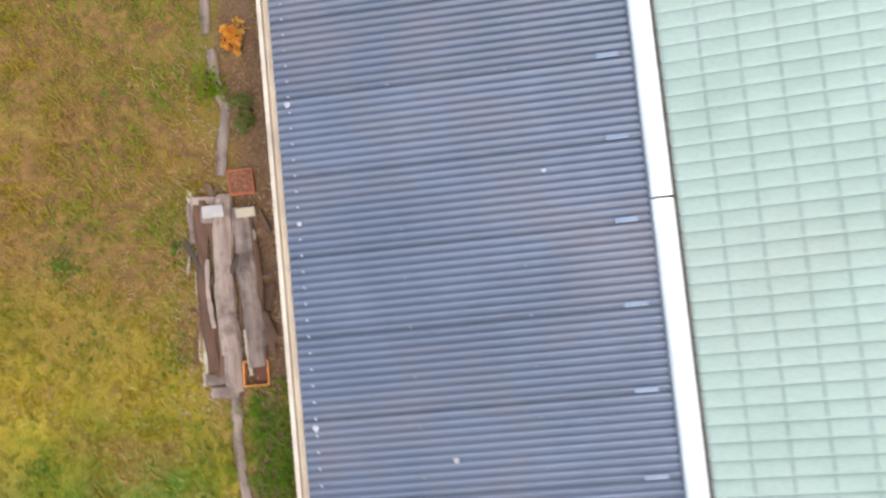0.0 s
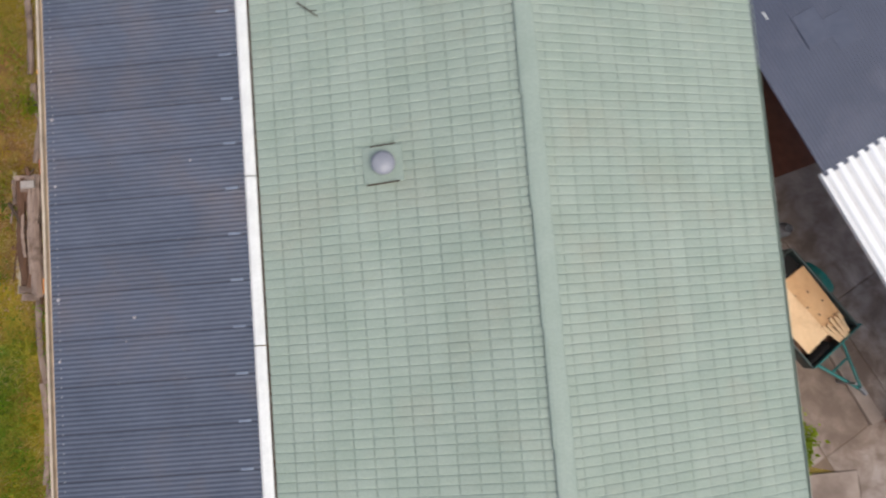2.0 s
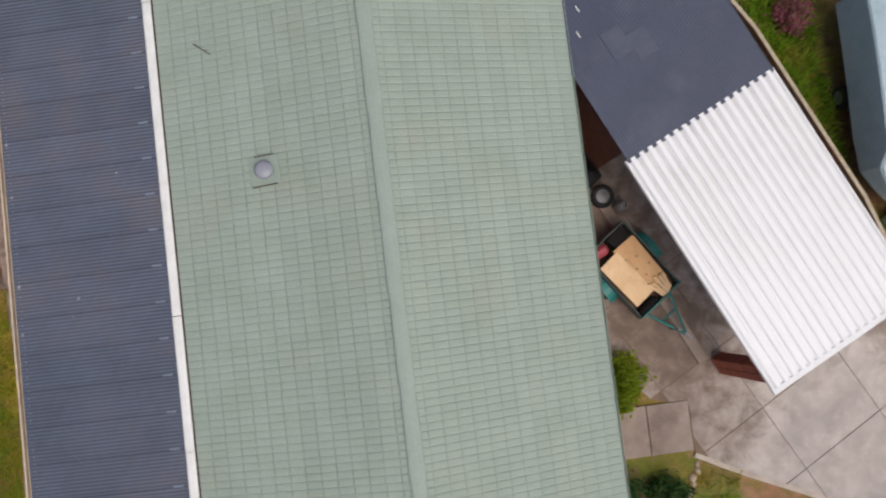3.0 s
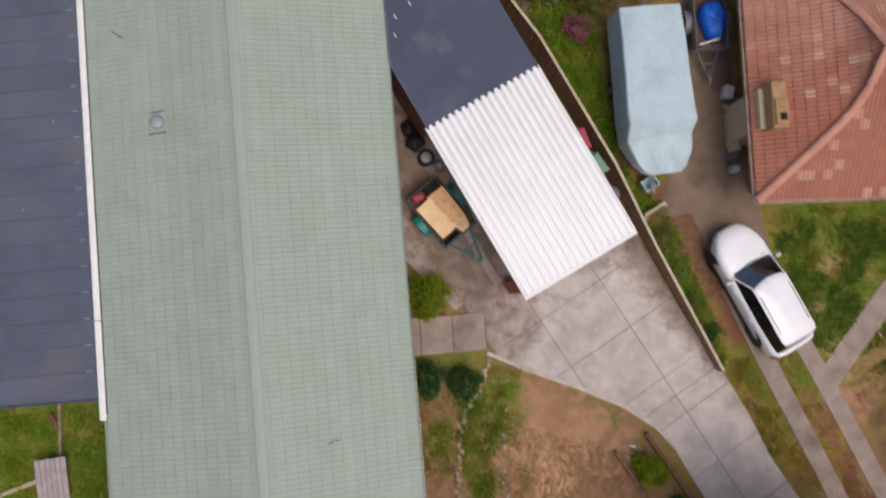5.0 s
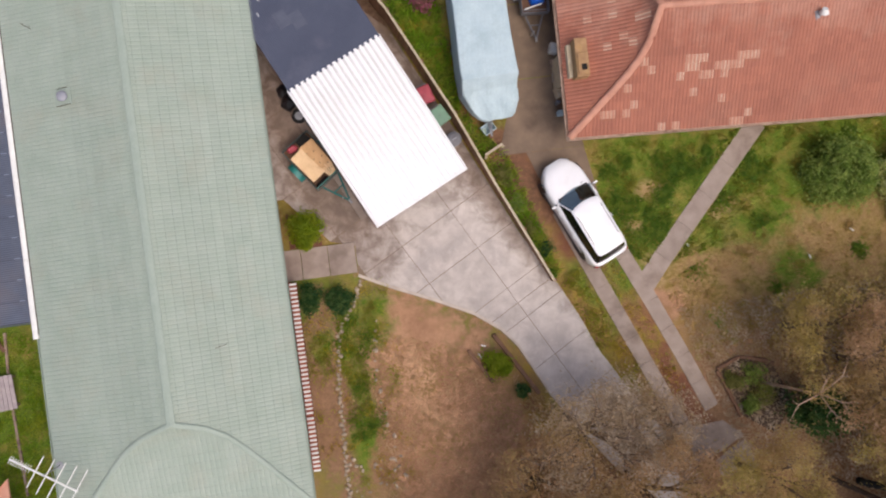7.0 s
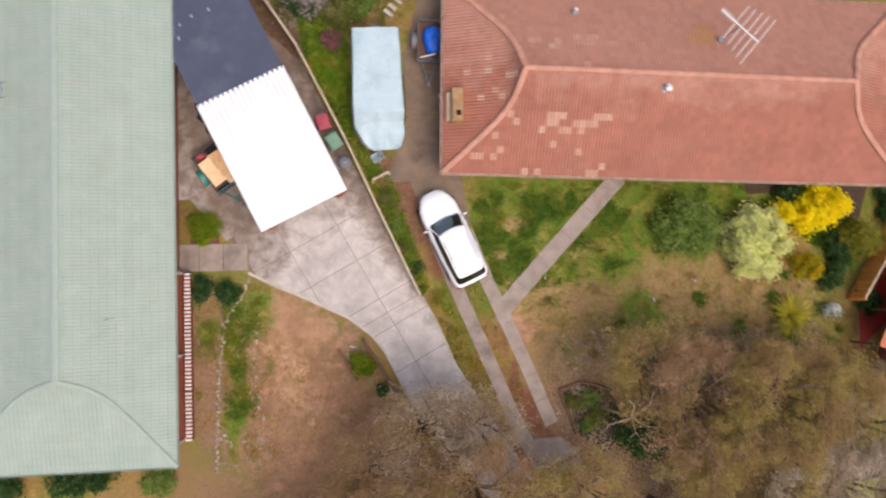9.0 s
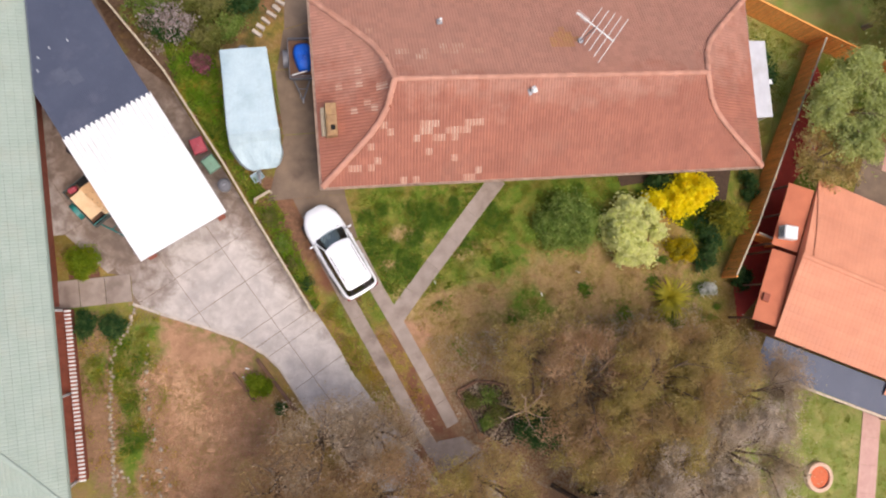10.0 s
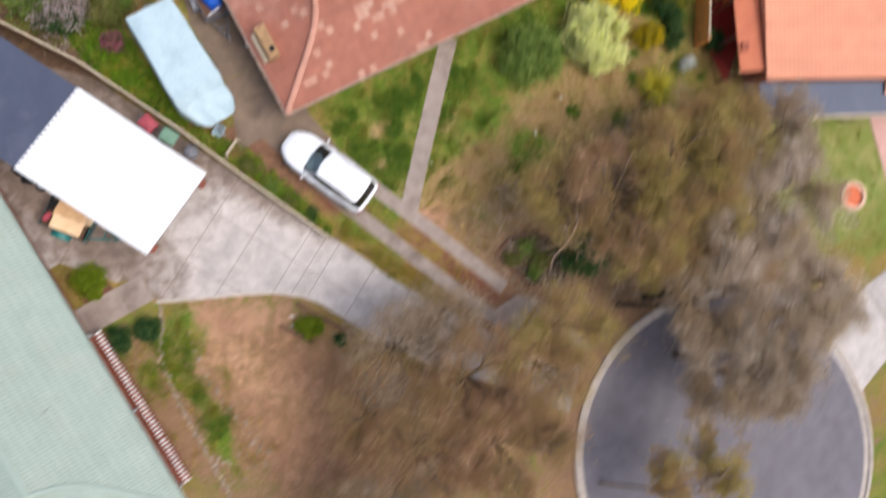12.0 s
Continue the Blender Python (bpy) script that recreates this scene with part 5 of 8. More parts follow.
TW, TLN = 0.3, 0.345
tprof = [(0.0, 0.0), (0.08, 0.016), (0.2, 0.024), (0.32, 0.016), (0.42, 0.0), (0.5, 0.0), (0.58, 0.016), (0.7, 0.024), (0.82, 0.016), (0.92, 0.0), (1.0, 0.0)]
tile_rows = [[(f * TW - TW / 2, y, h + up) for f, h in tprof] for y, up in ((-0.012, -0.012), (0.0, 0.03), (TLN + 0.03, 0.0))]
TILE_F = Shape().grid(tile_rows).f
TILE_V = [p for r in tile_rows for p in r]
tile_me = mesh_from("roof_tile", TILE_V, TILE_F, TILE_RED)
tile_pale_me = mesh_from("roof_tile", TILE_V, TILE_F, TILE_PALE)
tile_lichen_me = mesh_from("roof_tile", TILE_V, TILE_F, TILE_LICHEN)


def tile_slope(o, a, u, length, run, rise, hip0, hip1, near, pale, end=False, lichen=None):
    """Tiles up one slope; near(s, r): whether a tile is a piece of its own; pale(s, r): whether it is bleached; end: a broken end slope; lichen: the middle of a yellow lichen patch."""
    share, a3 = (hip_up if end else hip_in), Vector((*a, 0))
    rest, rest_pale = Shape(), Shape()
    r = 0.0
    while r < run - 0.12:
        k = rise / run
        if end:
            k *= (hip_up(min(1.0, r / run + 0.05)) - hip_up(r / run)) / (min(1.0, r / run + 0.05) - r / run)
        z = rise * (hip_up(r / run) if end else r / run)
        u3 = Vector((u[0], u[1], k)).normalized()
        m3 = Matrix((a3, u3, a3.cross(u3))).transposed()
        lo, hi = hip0 * share((r + 0.1) / run), length - hip1 * share((r + 0.1) / run)
        for j in range(int(length / TW) + 1):
            s = (j + 0.5) * TW
            if not lo + 0.06 < s < hi - 0.06:
                continue
            p = Vector((o[0] + a[0] * s + u[0] * r, o[1] + a[1] * s + u[1] * r, o[2] + z + 0.008 + 0.004 * rng.random()))
            tw = Matrix.Rotation(rng.normal() * 0.008, 3, "Z")
            wan = pale(s, r)
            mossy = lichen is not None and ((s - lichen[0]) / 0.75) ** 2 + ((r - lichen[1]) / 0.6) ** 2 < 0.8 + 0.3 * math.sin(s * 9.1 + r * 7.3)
            if near(s, r) or wan or mossy:
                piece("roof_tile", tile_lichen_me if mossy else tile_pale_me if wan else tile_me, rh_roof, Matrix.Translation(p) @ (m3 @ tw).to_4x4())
            else:
                mm = m3 @ tw
                (rest_pale if wan else rest).add([p + mm @ Vector(v) for v in TILE_V], TILE_F)
        r += 0.33 / math.hypot(1, k)
    part("tile_field", rest, TILE_REST, rh_roof, kind="stuff")
    if rest_pale.v:
        part("pale_tile_field", rest_pale, TILE_PALE, rh_roof, kind="stuff")


# Runs of bleached tiles: from, to along the eave, and how far up.
PALE_SOUTH = ((6.25, 7.4, 2.3), (4.5, 5.4, 2.3), (4.4, 5.05, 1.95), (5.65, 6.95, 2.0), (4.95, 6.75, 1.66), (3.7, 4.5, 1.66), (2.4, 3.4, 2.28), (2.4, 3.3, 1.95), (2.2, 2.7, 1.4), (2.25, 2.65, 1.0),
              (1.3, 2.1, 0.72), (2.0, 2.65, 0.45), (4.5, 4.9, 0.42), (4.85, 5.25, 1.08), (5.85, 6.6, 0.75), (3.6, 4.4, 0.12), (6.5, 7.25, 0.14), (6.8, 7.6, 0.43))
PALE_NORTH = ((3.3, 4.3, 2.95), (4.4, 5.5, 3.1), (5.5, 7.7, 3.03), (4.6, 6.9, 2.7), (5.9, 6.3, 4.2), (2.3, 2.95, 1.75))


def pale_south(s, r):
    return any(a < s < b and abs(r - up) < 0.144 for a, b, up in PALE_SOUTH) and rng.random() < 0.8


def pale_north(s, r):
    return any(a < RL - s < b and abs(r - up) < 0.16 for a, b, up in PALE_NORTH) and rng.random() < 0.6


tile_slope((0, 0, REZ), (1, 0), (0, 1), RL, mid_y, RRZ - REZ, RH0, RH1, lambda s, r: 3.0 < s < 9.5 and r < 3.9, pale_south)
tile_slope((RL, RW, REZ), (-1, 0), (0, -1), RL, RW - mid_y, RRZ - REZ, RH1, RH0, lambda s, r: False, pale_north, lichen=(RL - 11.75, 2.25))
tile_slope((0, RW, REZ), (0, -1), (1, 0), RW, RH0, RRZ - REZ, RW - mid_y, mid_y, lambda s, r: False, lambda s, r: 0.8 < s < 8 and 0.6 < r < 2.9 and rng.random() < 0.06, True)
tile_slope((RL, 0, REZ), (0, 1), (-1, 0), RW, RH1, RRZ - REZ, mid_y, RW - mid_y, lambda s, r: False, lambda s, r: False, True)
caps(rh_roof, (RH0, mid_y, RRZ + 0.03), (RL - RH1, mid_y, RRZ + 0.03), 0.42, 0.26, TILE_CAP, "ridge_tile")
for c, e in (((0, 0), RH0), ((0, RW), RH0), ((RL, 0), RL - RH1), ((RL, RW), RL - RH1)):
    hip_caps(rh_roof, hip_line((*c, REZ), (e, mid_y, RRZ), 0.09, 0.07, 0), 0.42, 0.28, TILE_CAP, "hip_tile", 0.07)
# Chimney, part of the west wall.
chim = part("chimney", Shape().box((0.56, 2.95, 1.5), (0.5, 1.5, 3.0), b=0.02), BRICK_TAN, rh, "tan brick chimney with one flue")
part("shoulder", Shape().box((0.22, 2.95, 1.25), (0.18, 1.3, 2.5), b=0.02), CEMENT, chim, "pale rendered shoulder")
part("cap", Shape().box((0.58, 2.7, 3.04), (0.44, 0.85, 0.08), b=0.02), BRICK_TAN, chim)
part("flue", Shape().box((0.6, 2.55, 3.09), (0.21, 0.23, 0.03)), BLACK, chim, "black soot-lined flue opening")

# Roof fittings of that house.
rm = Matrix.Translation((11.80, 3.0, 0)) @ Matrix.Rotation(RA, 4, "Z")


def on_red(x, y, z):
    return tuple(rm @ Vector((x, y, z)))


v1 = thing("flue_cowl", *on_red(9.75, 3.7, 4.05), rz=0.3, label="small white metal flue cowl on the tile roof", category="roof vent")
part("base", Shape().box((0, 0, 0.04), (0.4, 0.34, 0.05), b=0.01, m=Matrix.Rotation(0.48, 3, "X")), STEEL, v1)
part("pipe", Shape().tube((0, 0, 0), (0, 0, 0.3), 0.09, 0.09, 14), STEEL, v1)
part("cowl", Shape().tube((0, -0.06, 0.3), (0, 0.06, 0.46), 0.17, 0.1, 14), WHITE_PAINT, v1)
v2 = thing("vent_pipe", *on_red(5.9, 7.4, 3.0), label="short white vent pipe on the tile roof", category="vent pipe")
part("collar", Shape().box((0, 0, 0.03), (0.26, 0.26, 0.05), b=0.01), STEEL, v2)
part("pipe", Shape().tube((0, 0, 0), (0, 0, 0.34), 0.07, 0.07, 12), WHITE_PAINT, v2)


def antenna(x, y, z, mast, rz, n, boom, widest, label):
    """A television aerial: mast, boom and cross elements."""
    ob = thing("tv_antenna", x, y, z, rz=rz, label=label, category="antenna")
    part("mast", Shape().tube((0, 0, 0), (0, 0, mast), 0.03, 0.03, 8), STEEL, ob)
    part("foot", Shape().tube((0, 0, 0), (0, 0, 0.04), 0.15, 0.13, 16), STEEL, ob)
    part("boom", Shape().tube((-boom * 0.5, 0, mast - 0.05), (boom * 0.5, 0, mast - 0.05), 0.035, 0.035, 6), WHITE_PAINT, ob)
    el = Shape().tube((0, -0.5, 0), (0, 0.5, 0), 0.02, 0.02, 6)
    me = mesh_from("element", el.v, el.f, WHITE_PAINT)
    for i in range(n):
        w = widest * (0.72 + 0.28 * i / (n - 1))
        piece("element", me, ob, Matrix.Translation((-boom * 0.12 + boom * 0.6 * i / (n - 1), 0, mast - 0.03)) @ Matrix.Diagonal((1, w, 1, 1)))
    for i in range(9):
        piece("director", me, ob, Matrix.Translation((-boom * (0.49 - 0.036 * i), 0, mast - 0.03)) @ Matrix.Diagonal((0.6, 0.26, 0.6, 1)))
    part("brace", Shape().tube((0, 0, mast * 0.55), (0.35, 0, mast - 0.06), 0.012, 0.012, 6), STEEL, ob)
    return ob


antenna(24.62, 8.72, 3.6, 1.85, radians(-42), 5, 2.15, 2.6, "silver television aerial on a mast above the tile roof")
antenna(-8.5, -6.5, 2.9, 1.5, radians(-35), 5, 2.5, 1.6, "white television aerial at the corner of the green roof")

# White awning and the grey-roofed extension behind.
aw = thing("awning", 35.0, 6.65, 0, rz=RA, label="flat white metal awning beside the tiled house", category="awning")
part("sheet", Shape().slab([(-0.75, -2.05, 2.2), (0.5, -2.0, 2.08), (0.5, 2.05, 2.08), (-0.75, 2.05, 2.2)], 0.05), AWNING_GREY, aw)
for y in (-1.9, 0, 1.95):
    part("post", Shape().box((0.4, y, 1.02), (0.06, 0.06, 2.04)), WHITE_PAINT, aw)
part("bracket", Shape().box((0.62, -0.1, 1.95), (0.3, 0.25, 0.05), b=0.01), WHITE_PAINT, aw)
ext = thing("extension", 20.9, 13.9, 0, rz=RA, label="rear extension with a flat grey steel roof and white gutter", category="extension")
part("roof_sheet", Shape().grid([[(-4.3 + k * 0.05, y, 2.5 + (0.02 if k % 4 in (1, 2) else 0)) for k in range(173)] for y in (-1.75, 2.5)]), EXTENSION_GREY, ext)
part("gutter", Shape().box((0, -1.9, 2.47), (8.8, 0.26, 0.12), b=0.02), WHITE_PAINT, ext, "broad white gutter")
part("fascia", Shape().box((-4.36, 0.3, 2.47), (0.1, 4.3, 0.14), b=0.01), WHITE_PAINT, ext)
for x in (-4.2, 4.2):
    part("wall", Shape().box((x, 0.4, 1.2), (0.12, 4.2, 2.4)), BRICK_RED, ext)
part("wall", Shape().box((0, 2.4, 1.2), (8.2, 0.12, 2.4)), BRICK_RED, ext)

# ---- the house with the orange roof ----
OA = math.atan2(-0.446, 0.895)
oh = thing("orange_house", 33.2, -6.55, 0, rz=OA, label="house with a pale orange roof and low side patios", category="house")
OL, OD, OEZ, ORZ = 17.0, 8.6, 2.75, 3.25
oroof = part("roof", Shape().add([(0.1, 0.1, OEZ - 0.05), (OL, 0.1, OEZ - 0.05), (OL, OD, OEZ - 0.05), (0.1, OD, OEZ - 0.05), (0.1, OD / 2, ORZ - 0.05), (OL, OD / 2, ORZ - 0.05)],
                                 [(0, 1, 5, 4), (2, 3, 4, 5), (3, 2, 1, 0), (0, 4, 3), (1, 2, 5)]), TILE_ORANGE, oh, "pale orange steel tile roof")
tile_courses(oroof, (0, 0, OEZ), (1, 0), (0, 1), OL, OD / 2, ORZ - OEZ, 0.0, 0.0, 0.37, 0.25, TILE_ORANGE)
tile_courses(oroof, (OL, OD, OEZ), (-1, 0), (0, -1), OL, OD / 2, ORZ - OEZ, 0.0, 0.6, 0.37, 0.25, TILE_ORANGE)
part("lower_roof", Shape().slab([(7.0, -0.75, OEZ - 0.2), (OL, -0.75, OEZ - 0.2), (OL, 0.05, OEZ - 0.01), (7.0, 0.05, OEZ - 0.01)], 0.06), TILE_ORANGE, oh)
caps(oroof, (0, OD / 2, ORZ + 0.04), (OL, OD / 2, ORZ + 0.04), 0.6, 0.28, TILE_ORANGE, h=0.05)
for x0, x1, y0, y1 in ((0.5, 0.73, 0.5, OD - 0.5), (0.73, OL - 0.5, 0.5, 0.73), (0.73, OL - 0.5, OD - 0.73, OD - 0.5)):
    part("wall", Shape().box(((x0 + x1) / 2, (y0 + y1) / 2, 1.3), (x1 - x0, y1 - y0, 2.6)), BRICK_RED, oh)
part("veranda_roof", Shape().grid([[(-0.25 + k * 0.0381, y, z + 0.009 * (k % 2)) for k in range(255)] for y, z in ((-1.75, 2.25), (-0.1, 2.5))]), CHARCOAL_SHED, oh, "charcoal steel veranda roof")
part("veranda_gutter", Shape().box((4.6, -1.83, 2.22), (9.75, 0.12, 0.11), b=0.015), CREAM_PAINT, oh, "cream veranda gutter")
for x in (0, 3.2, 6.4, 9.3):
    part("veranda_post", Shape().box((x, -1.65, 1.1), (0.09, 0.09, 2.2)), CREAM_PAINT, oh)
for y0, y1, x0 in ((0.5, 4.3, -1.15), (4.5, 7.9, -1.25)):
    pg = part("patio_roof", Shape().slab([(x0, y0, 2.35), (0.05, y0, 2.66), (0.05, y1, 2.66), (x0, y1, 2.35)], 0.05), TERRACOTTA_SHEET, oh, "terracotta side patio roof")
    for k in range(3):
        part("post", Shape().box((x0 + 0.1, y0 + 0.1 + k * (y1 - y0 - 0.2) / 2, 1.16), (0.09, 0.09, 2.32)), TIMBER_BROWN, oh)
part("hatch", Shape().box((-0.85, 1.75, 2.52), (0.34, 0.42, 0.12), b=0.02, m=Matrix.Rotation(-0.19, 3, "Y")), BRICK_RED, oh)
ac = thing("air_cooler", 34.85, -1.5, 2.42, rz=OA + 0.2, label="white box air cooler on the terracotta patio roof", category="air conditioner")
part("case", Shape().box((0, 0, 0.3), (0.75, 0.7, 0.6), b=0.05), WHITE_PAINT, ac)
part("foot", Shape().box((0, 0, -0.05), (0.6, 0.55, 0.16)), STEEL, ac)
for k in range(5):
    part("louvre", Shape().box((-0.385, 0, 0.12 + k * 0.09), (0.02, 0.5, 0.03)), GREY_PLASTIC, ac)
shed2 = thing("garden_shed", 48.3, -1.7, 0, rz=OA, label="shed with a pale grey steel roof and red side", category="shed")
part("roof_sheet", Shape().grid([[(-1.9 + k * 0.06, y, 2.4 + (0.03 if k % 4 in (1, 2) else 0)) for k in range(75)] for y in (-1.9, 2.3)]), SHED_GREY, shed2)
part("body", Shape().box((0.2, 0.2, 1.18), (4.0, 3.9, 2.36)), TERRACOTTA_SHEET, shed2)
part("side_roof", Shape().slab([(-3.4, -1.9, 1.9), (-1.95, -1.9, 2.2), (-1.95, 2.0, 2.2), (-3.4, 2.0, 1.9)], 0.05), CONCRETE_RED, shed2, "dark red lean-to roof")
part("post", Shape().box((-3.3, 0, 0.95), (0.08, 3.6, 1.9)), TIMBER_BROWN, shed2)
sw = thing("red_roof_house", -13.5, -9.5, 0, label="corner of a low orange tile roof", category="outbuilding")
part("roof", Shape().slab([(-3.5, -4, 2.3), (2.9, -4, 2.3), (2.9, 2.7, 2.3), (0, 0, 3.1)], 0.1), TILE_CAP, sw)
part("wall", Shape().box((-0.3, -1.8, 1.1), (4.5, 4, 2.2)), BRICK_RED, sw)


# ---- vehicles ----
def wheel(owner, x, y, r, w, name="wheel"):
    """A tyre with its rim, standing upright on the ground, its axle along x."""
    ring = lambda rr, xx: [(x + xx, y + rr * math.cos(a), r + rr * math.sin(a)) for a in (2 * math.pi * i / 20 for i in range(20))]
    h = part(name, Shape().tube((x - w * 0.3, y, r), (x + w * 0.3, y, r), r * 0.3, r * 0.3, 12), STEEL, owner)
    part("tyre", Shape().grid([ring(r * 0.62, -w / 2), ring(r * 0.9, -w / 2), ring(r, -w * 0.36), ring(r, w * 0.36), ring(r * 0.9, w / 2), ring(r * 0.62, w / 2)], closed=True), RUBBER, h, "black tyre")
    part("rim", Shape().grid([ring(r * 0.62, -w * 0.45), ring(r * 0.5, -w * 0.3), ring(r * 0.5, w * 0.3), ring(r * 0.62, w * 0.45)], closed=True).grid([ring(r * 0.62, w * 0.3), ring(0.01, w * 0.36)], closed=True).grid([ring(0.01, -w * 0.36), ring(r * 0.62, -w * 0.3)], closed=True), STEEL, h, "silver rim")
    return h


def car(name, x, y, rz, paint, label, length=4.66, width=1.86, height=1.66):
    """A five-door car, nose along its own +y."""
    ob = thing(name, x, y, 0, rz=rz, label=label, category="car")
    hl, hw = length / 2, width / 2

    def half(y):
        t = y / hl
        if t > 0:
            return hw * (1 - 0.03 * t ** 3 - 0.54 * (max(0, t - 0.52) / 0.48) ** 2.4)
        return hw * (1 - 0.05 * t * t - 0.20 * max(0, -t - 0.86) ** 2 / 0.0196)

    def belt(y):
        t = y / hl
        if t > 0.30:
            k = (t - 0.30) / 0.7
            return 1.02 - 0.10 * k - 0.14 * max(0, k - 0.72) ** 2 / 0.0784
        return 1.02 - 0.05 * max(0, -t - 0.85) / 0.15

    ys = [-hl, -hl * 0.985, -hl * 0.95, -hl * 0.86, -hl * 0.62, -hl * 0.3, 0, hl * 0.28, hl * 0.42, hl * 0.6, hl * 0.7, hl * 0.78, hl * 0.85, hl * 0.91, hl * 0.955, hl * 0.985, hl]
    rows = []
    for yy in ys:
        w, zb = half(yy), belt(yy)
        end = 0.86 if abs(yy) > hl * 0.99 else 1.0
        z0 = 0.28 if abs(yy) < hl * 0.9 else 0.4
        crown = 0.055 if yy > hl * 0.3 else 0.03
        sec = [(w * 0.9 * end, z0), (w * end, z0 + 0.16), (w * end, 0.62), (w * 0.985 * end, zb - 0.14), (w * 0.93 * end, zb - 0.03), (w * 0.80 * end, zb + 0.01), (w * 0.45 * end, zb + crown * 0.8), (0, zb + crown)]
        rows.append([(a, yy, z * (0.96 if end < 1 else 1)) for a, z in sec] + [(-a, yy, z * (0.96 if end < 1 else 1)) for a, z in sec[-2::-1]])
    sh = Shape().grid(rows)
    n = len(rows[0])
    sh.f += [tuple(range(n)), tuple(range((len(rows) - 1) * n, len(rows) * n))[::-1]]
    sh.f += [(j * n, (j + 1) * n, (j + 1) * n + n - 1, j * n + n - 1) for j in range(len(rows) - 1)]
    part("body", sh, paint, ob, smooth=True)

    def plan(y_front, y_rear, w_front, w_rear, bow, n=9):
        """The outline of the cabin at one height, from the front left corner round."""
        front = [(w_front * (-1 + 2 * i / (n - 1)), y_front - bow * (2 * i / (n - 1) - 1) ** 2) for i in range(n)]
        rear = [(w_rear * math.sin(math.pi / 2 * (1 - 2 * i / (n - 1))), y_rear + 0.35 * bow * (2 * i / (n - 1) - 1) ** 2 + 0.16 * (2 * i / (n - 1) - 1) ** 6) for i in range(n)]
        return front, rear

    z0, z1 = 1.0, height - 0.05
    f0, r0 = plan(1.06, -hl + 0.12, hw * 0.83, hw * 0.82, 0.22)
    f1, r1 = plan(0.34, -hl + 0.46, hw * 0.68, hw * 0.69, 0.13)
    part("windscreen", Shape().grid([[(a, b, z0 + 0.015) for a, b in f0], [(a, b, z1) for a, b in f1]]), SCREEN_GLASS, ob, "tinted windscreen", smooth=True)
    part("rear_window", Shape().grid([[(a, b, z0) for a, b in r0], [(a, b, z1) for a, b in r1]]), CAR_GLASS, ob, "dark rear window", smooth=True)
    for sgn in (1, -1):
        lo = [(sgn * hw * k, yy) for k, yy in ((0.83, f0[0][1]), (0.865, 0.1), (0.865, -1.0), (0.82, r0[0][1]))]
        hi = [(sgn * hw * k, yy) for k, yy in ((0.66, f1[0][1]), (0.70, -0.1), (0.71, -1.0), (0.68, r1[0][1]))]
        part("side_window", Shape().grid([[(a, b, z0) for a, b in lo], [(a, b, z1) for a, b in hi]]), CAR_GLASS, ob, "dark side windows")
        part("pillar", Shape().tube((sgn * hw * 0.845, f0[0][1], z0 + 0.01), (sgn * hw * 0.635, f1[0][1], z1 + 0.005), 0.035, 0.03, 6), paint, ob)
        part("pillar", Shape().tube((sgn * hw * 0.872, -0.35, z0), (sgn * hw * 0.658, -0.38, z1), 0.022, 0.022, 6), CAR_TRIM, ob)
        part("roof_rail", Shape().tube((sgn * hw * 0.60, -0.05, height - 0.005), (sgn * hw * 0.60, -1.45, height - 0.005), 0.012, 0.012, 6), CAR_TRIM, ob, "dark roof rail")
        mir = part("mirror", Shape().box((sgn * (hw + 0.09), 0.74, 1.03), (0.2, 0.09, 0.14), b=0.03), paint, ob)
        part("mirror_arm", Shape().box((sgn * (hw - 0.02), 0.76, 0.99), (0.16, 0.05, 0.05), b=0.01), CAR_TRIM, mir)
        part("headlight", Shape().box((sgn * hw * 0.53, hl * 0.925, 0.77), (0.30, 0.13, 0.13), rz=-sgn * 0.55, b=0.04), LAMP_GLASS, ob)
        part("tail_lamp", Shape().box((sgn * hw * 0.79, -hl * 0.972, 0.80), (0.2, 0.1, 0.2), rz=sgn * 0.25, b=0.03), TAIL_RED, ob)
        part("sill_trim", Shape().box((sgn * hw * 0.985, 0, 0.36), (0.05, length * 0.6, 0.12), b=0.02), CAR_TRIM, ob)
        for yy in (hl * 0.62, -hl * 0.6):
            wheel(ob, sgn * (half(yy) - 0.12), yy, 0.36, 0.22)
            part("wheel_arch", Shape().tube((sgn * (hw - 0.25), yy, 0.38), (sgn * (half(yy) - 0.002), yy, 0.38), 0.42, 0.42, 20), CAR_TRIM, ob)
        for yy in (0.35, -0.75):
            part("door_handle", Shape().box((sgn * (hw + 0.005), yy, 0.88), (0.03, 0.18, 0.035), b=0.008), paint, ob)
    # Roof panel, crowned, with a rim that laps over the glass.
    top = []
    for k, up in ((1.04, -0.01), (1.0, 0.02), (0.85, 0.045), (0.5, 0.058), (0.02, 0.062)):
        ring = [(a * k, -0.7 + (b + 0.7) * k, z1 + up) for a, b in f1 + r1]
        top.append(ring)
    part("roof", Shape().grid(top, closed=True), paint, ob, smooth=True)
    part("front_grille", Shape().box((0, hl * 0.985, 0.62), (0.9, 0.06, 0.16), b=0.02), CAR_TRIM, ob)
    part("dashboard", Shape().box((0, 0.72, 1.06), (hw * 1.5, 0.42, 0.05), b=0.02).box((0, 0.3, 1.075), (hw * 1.5, 0.5, 0.02)), CAR_TRIM, ob, "dark dashboard and footwell")
    for sgn in (1, -1):
        part("seat", Shape().box((sgn * 0.36, 0.06, 1.2), (0.44, 0.16, 0.3), b=0.05).box((sgn * 0.36, 0.22, 1.12), (0.44, 0.36, 0.08), b=0.03), SEAT_GREY, ob, "grey cloth front seat")
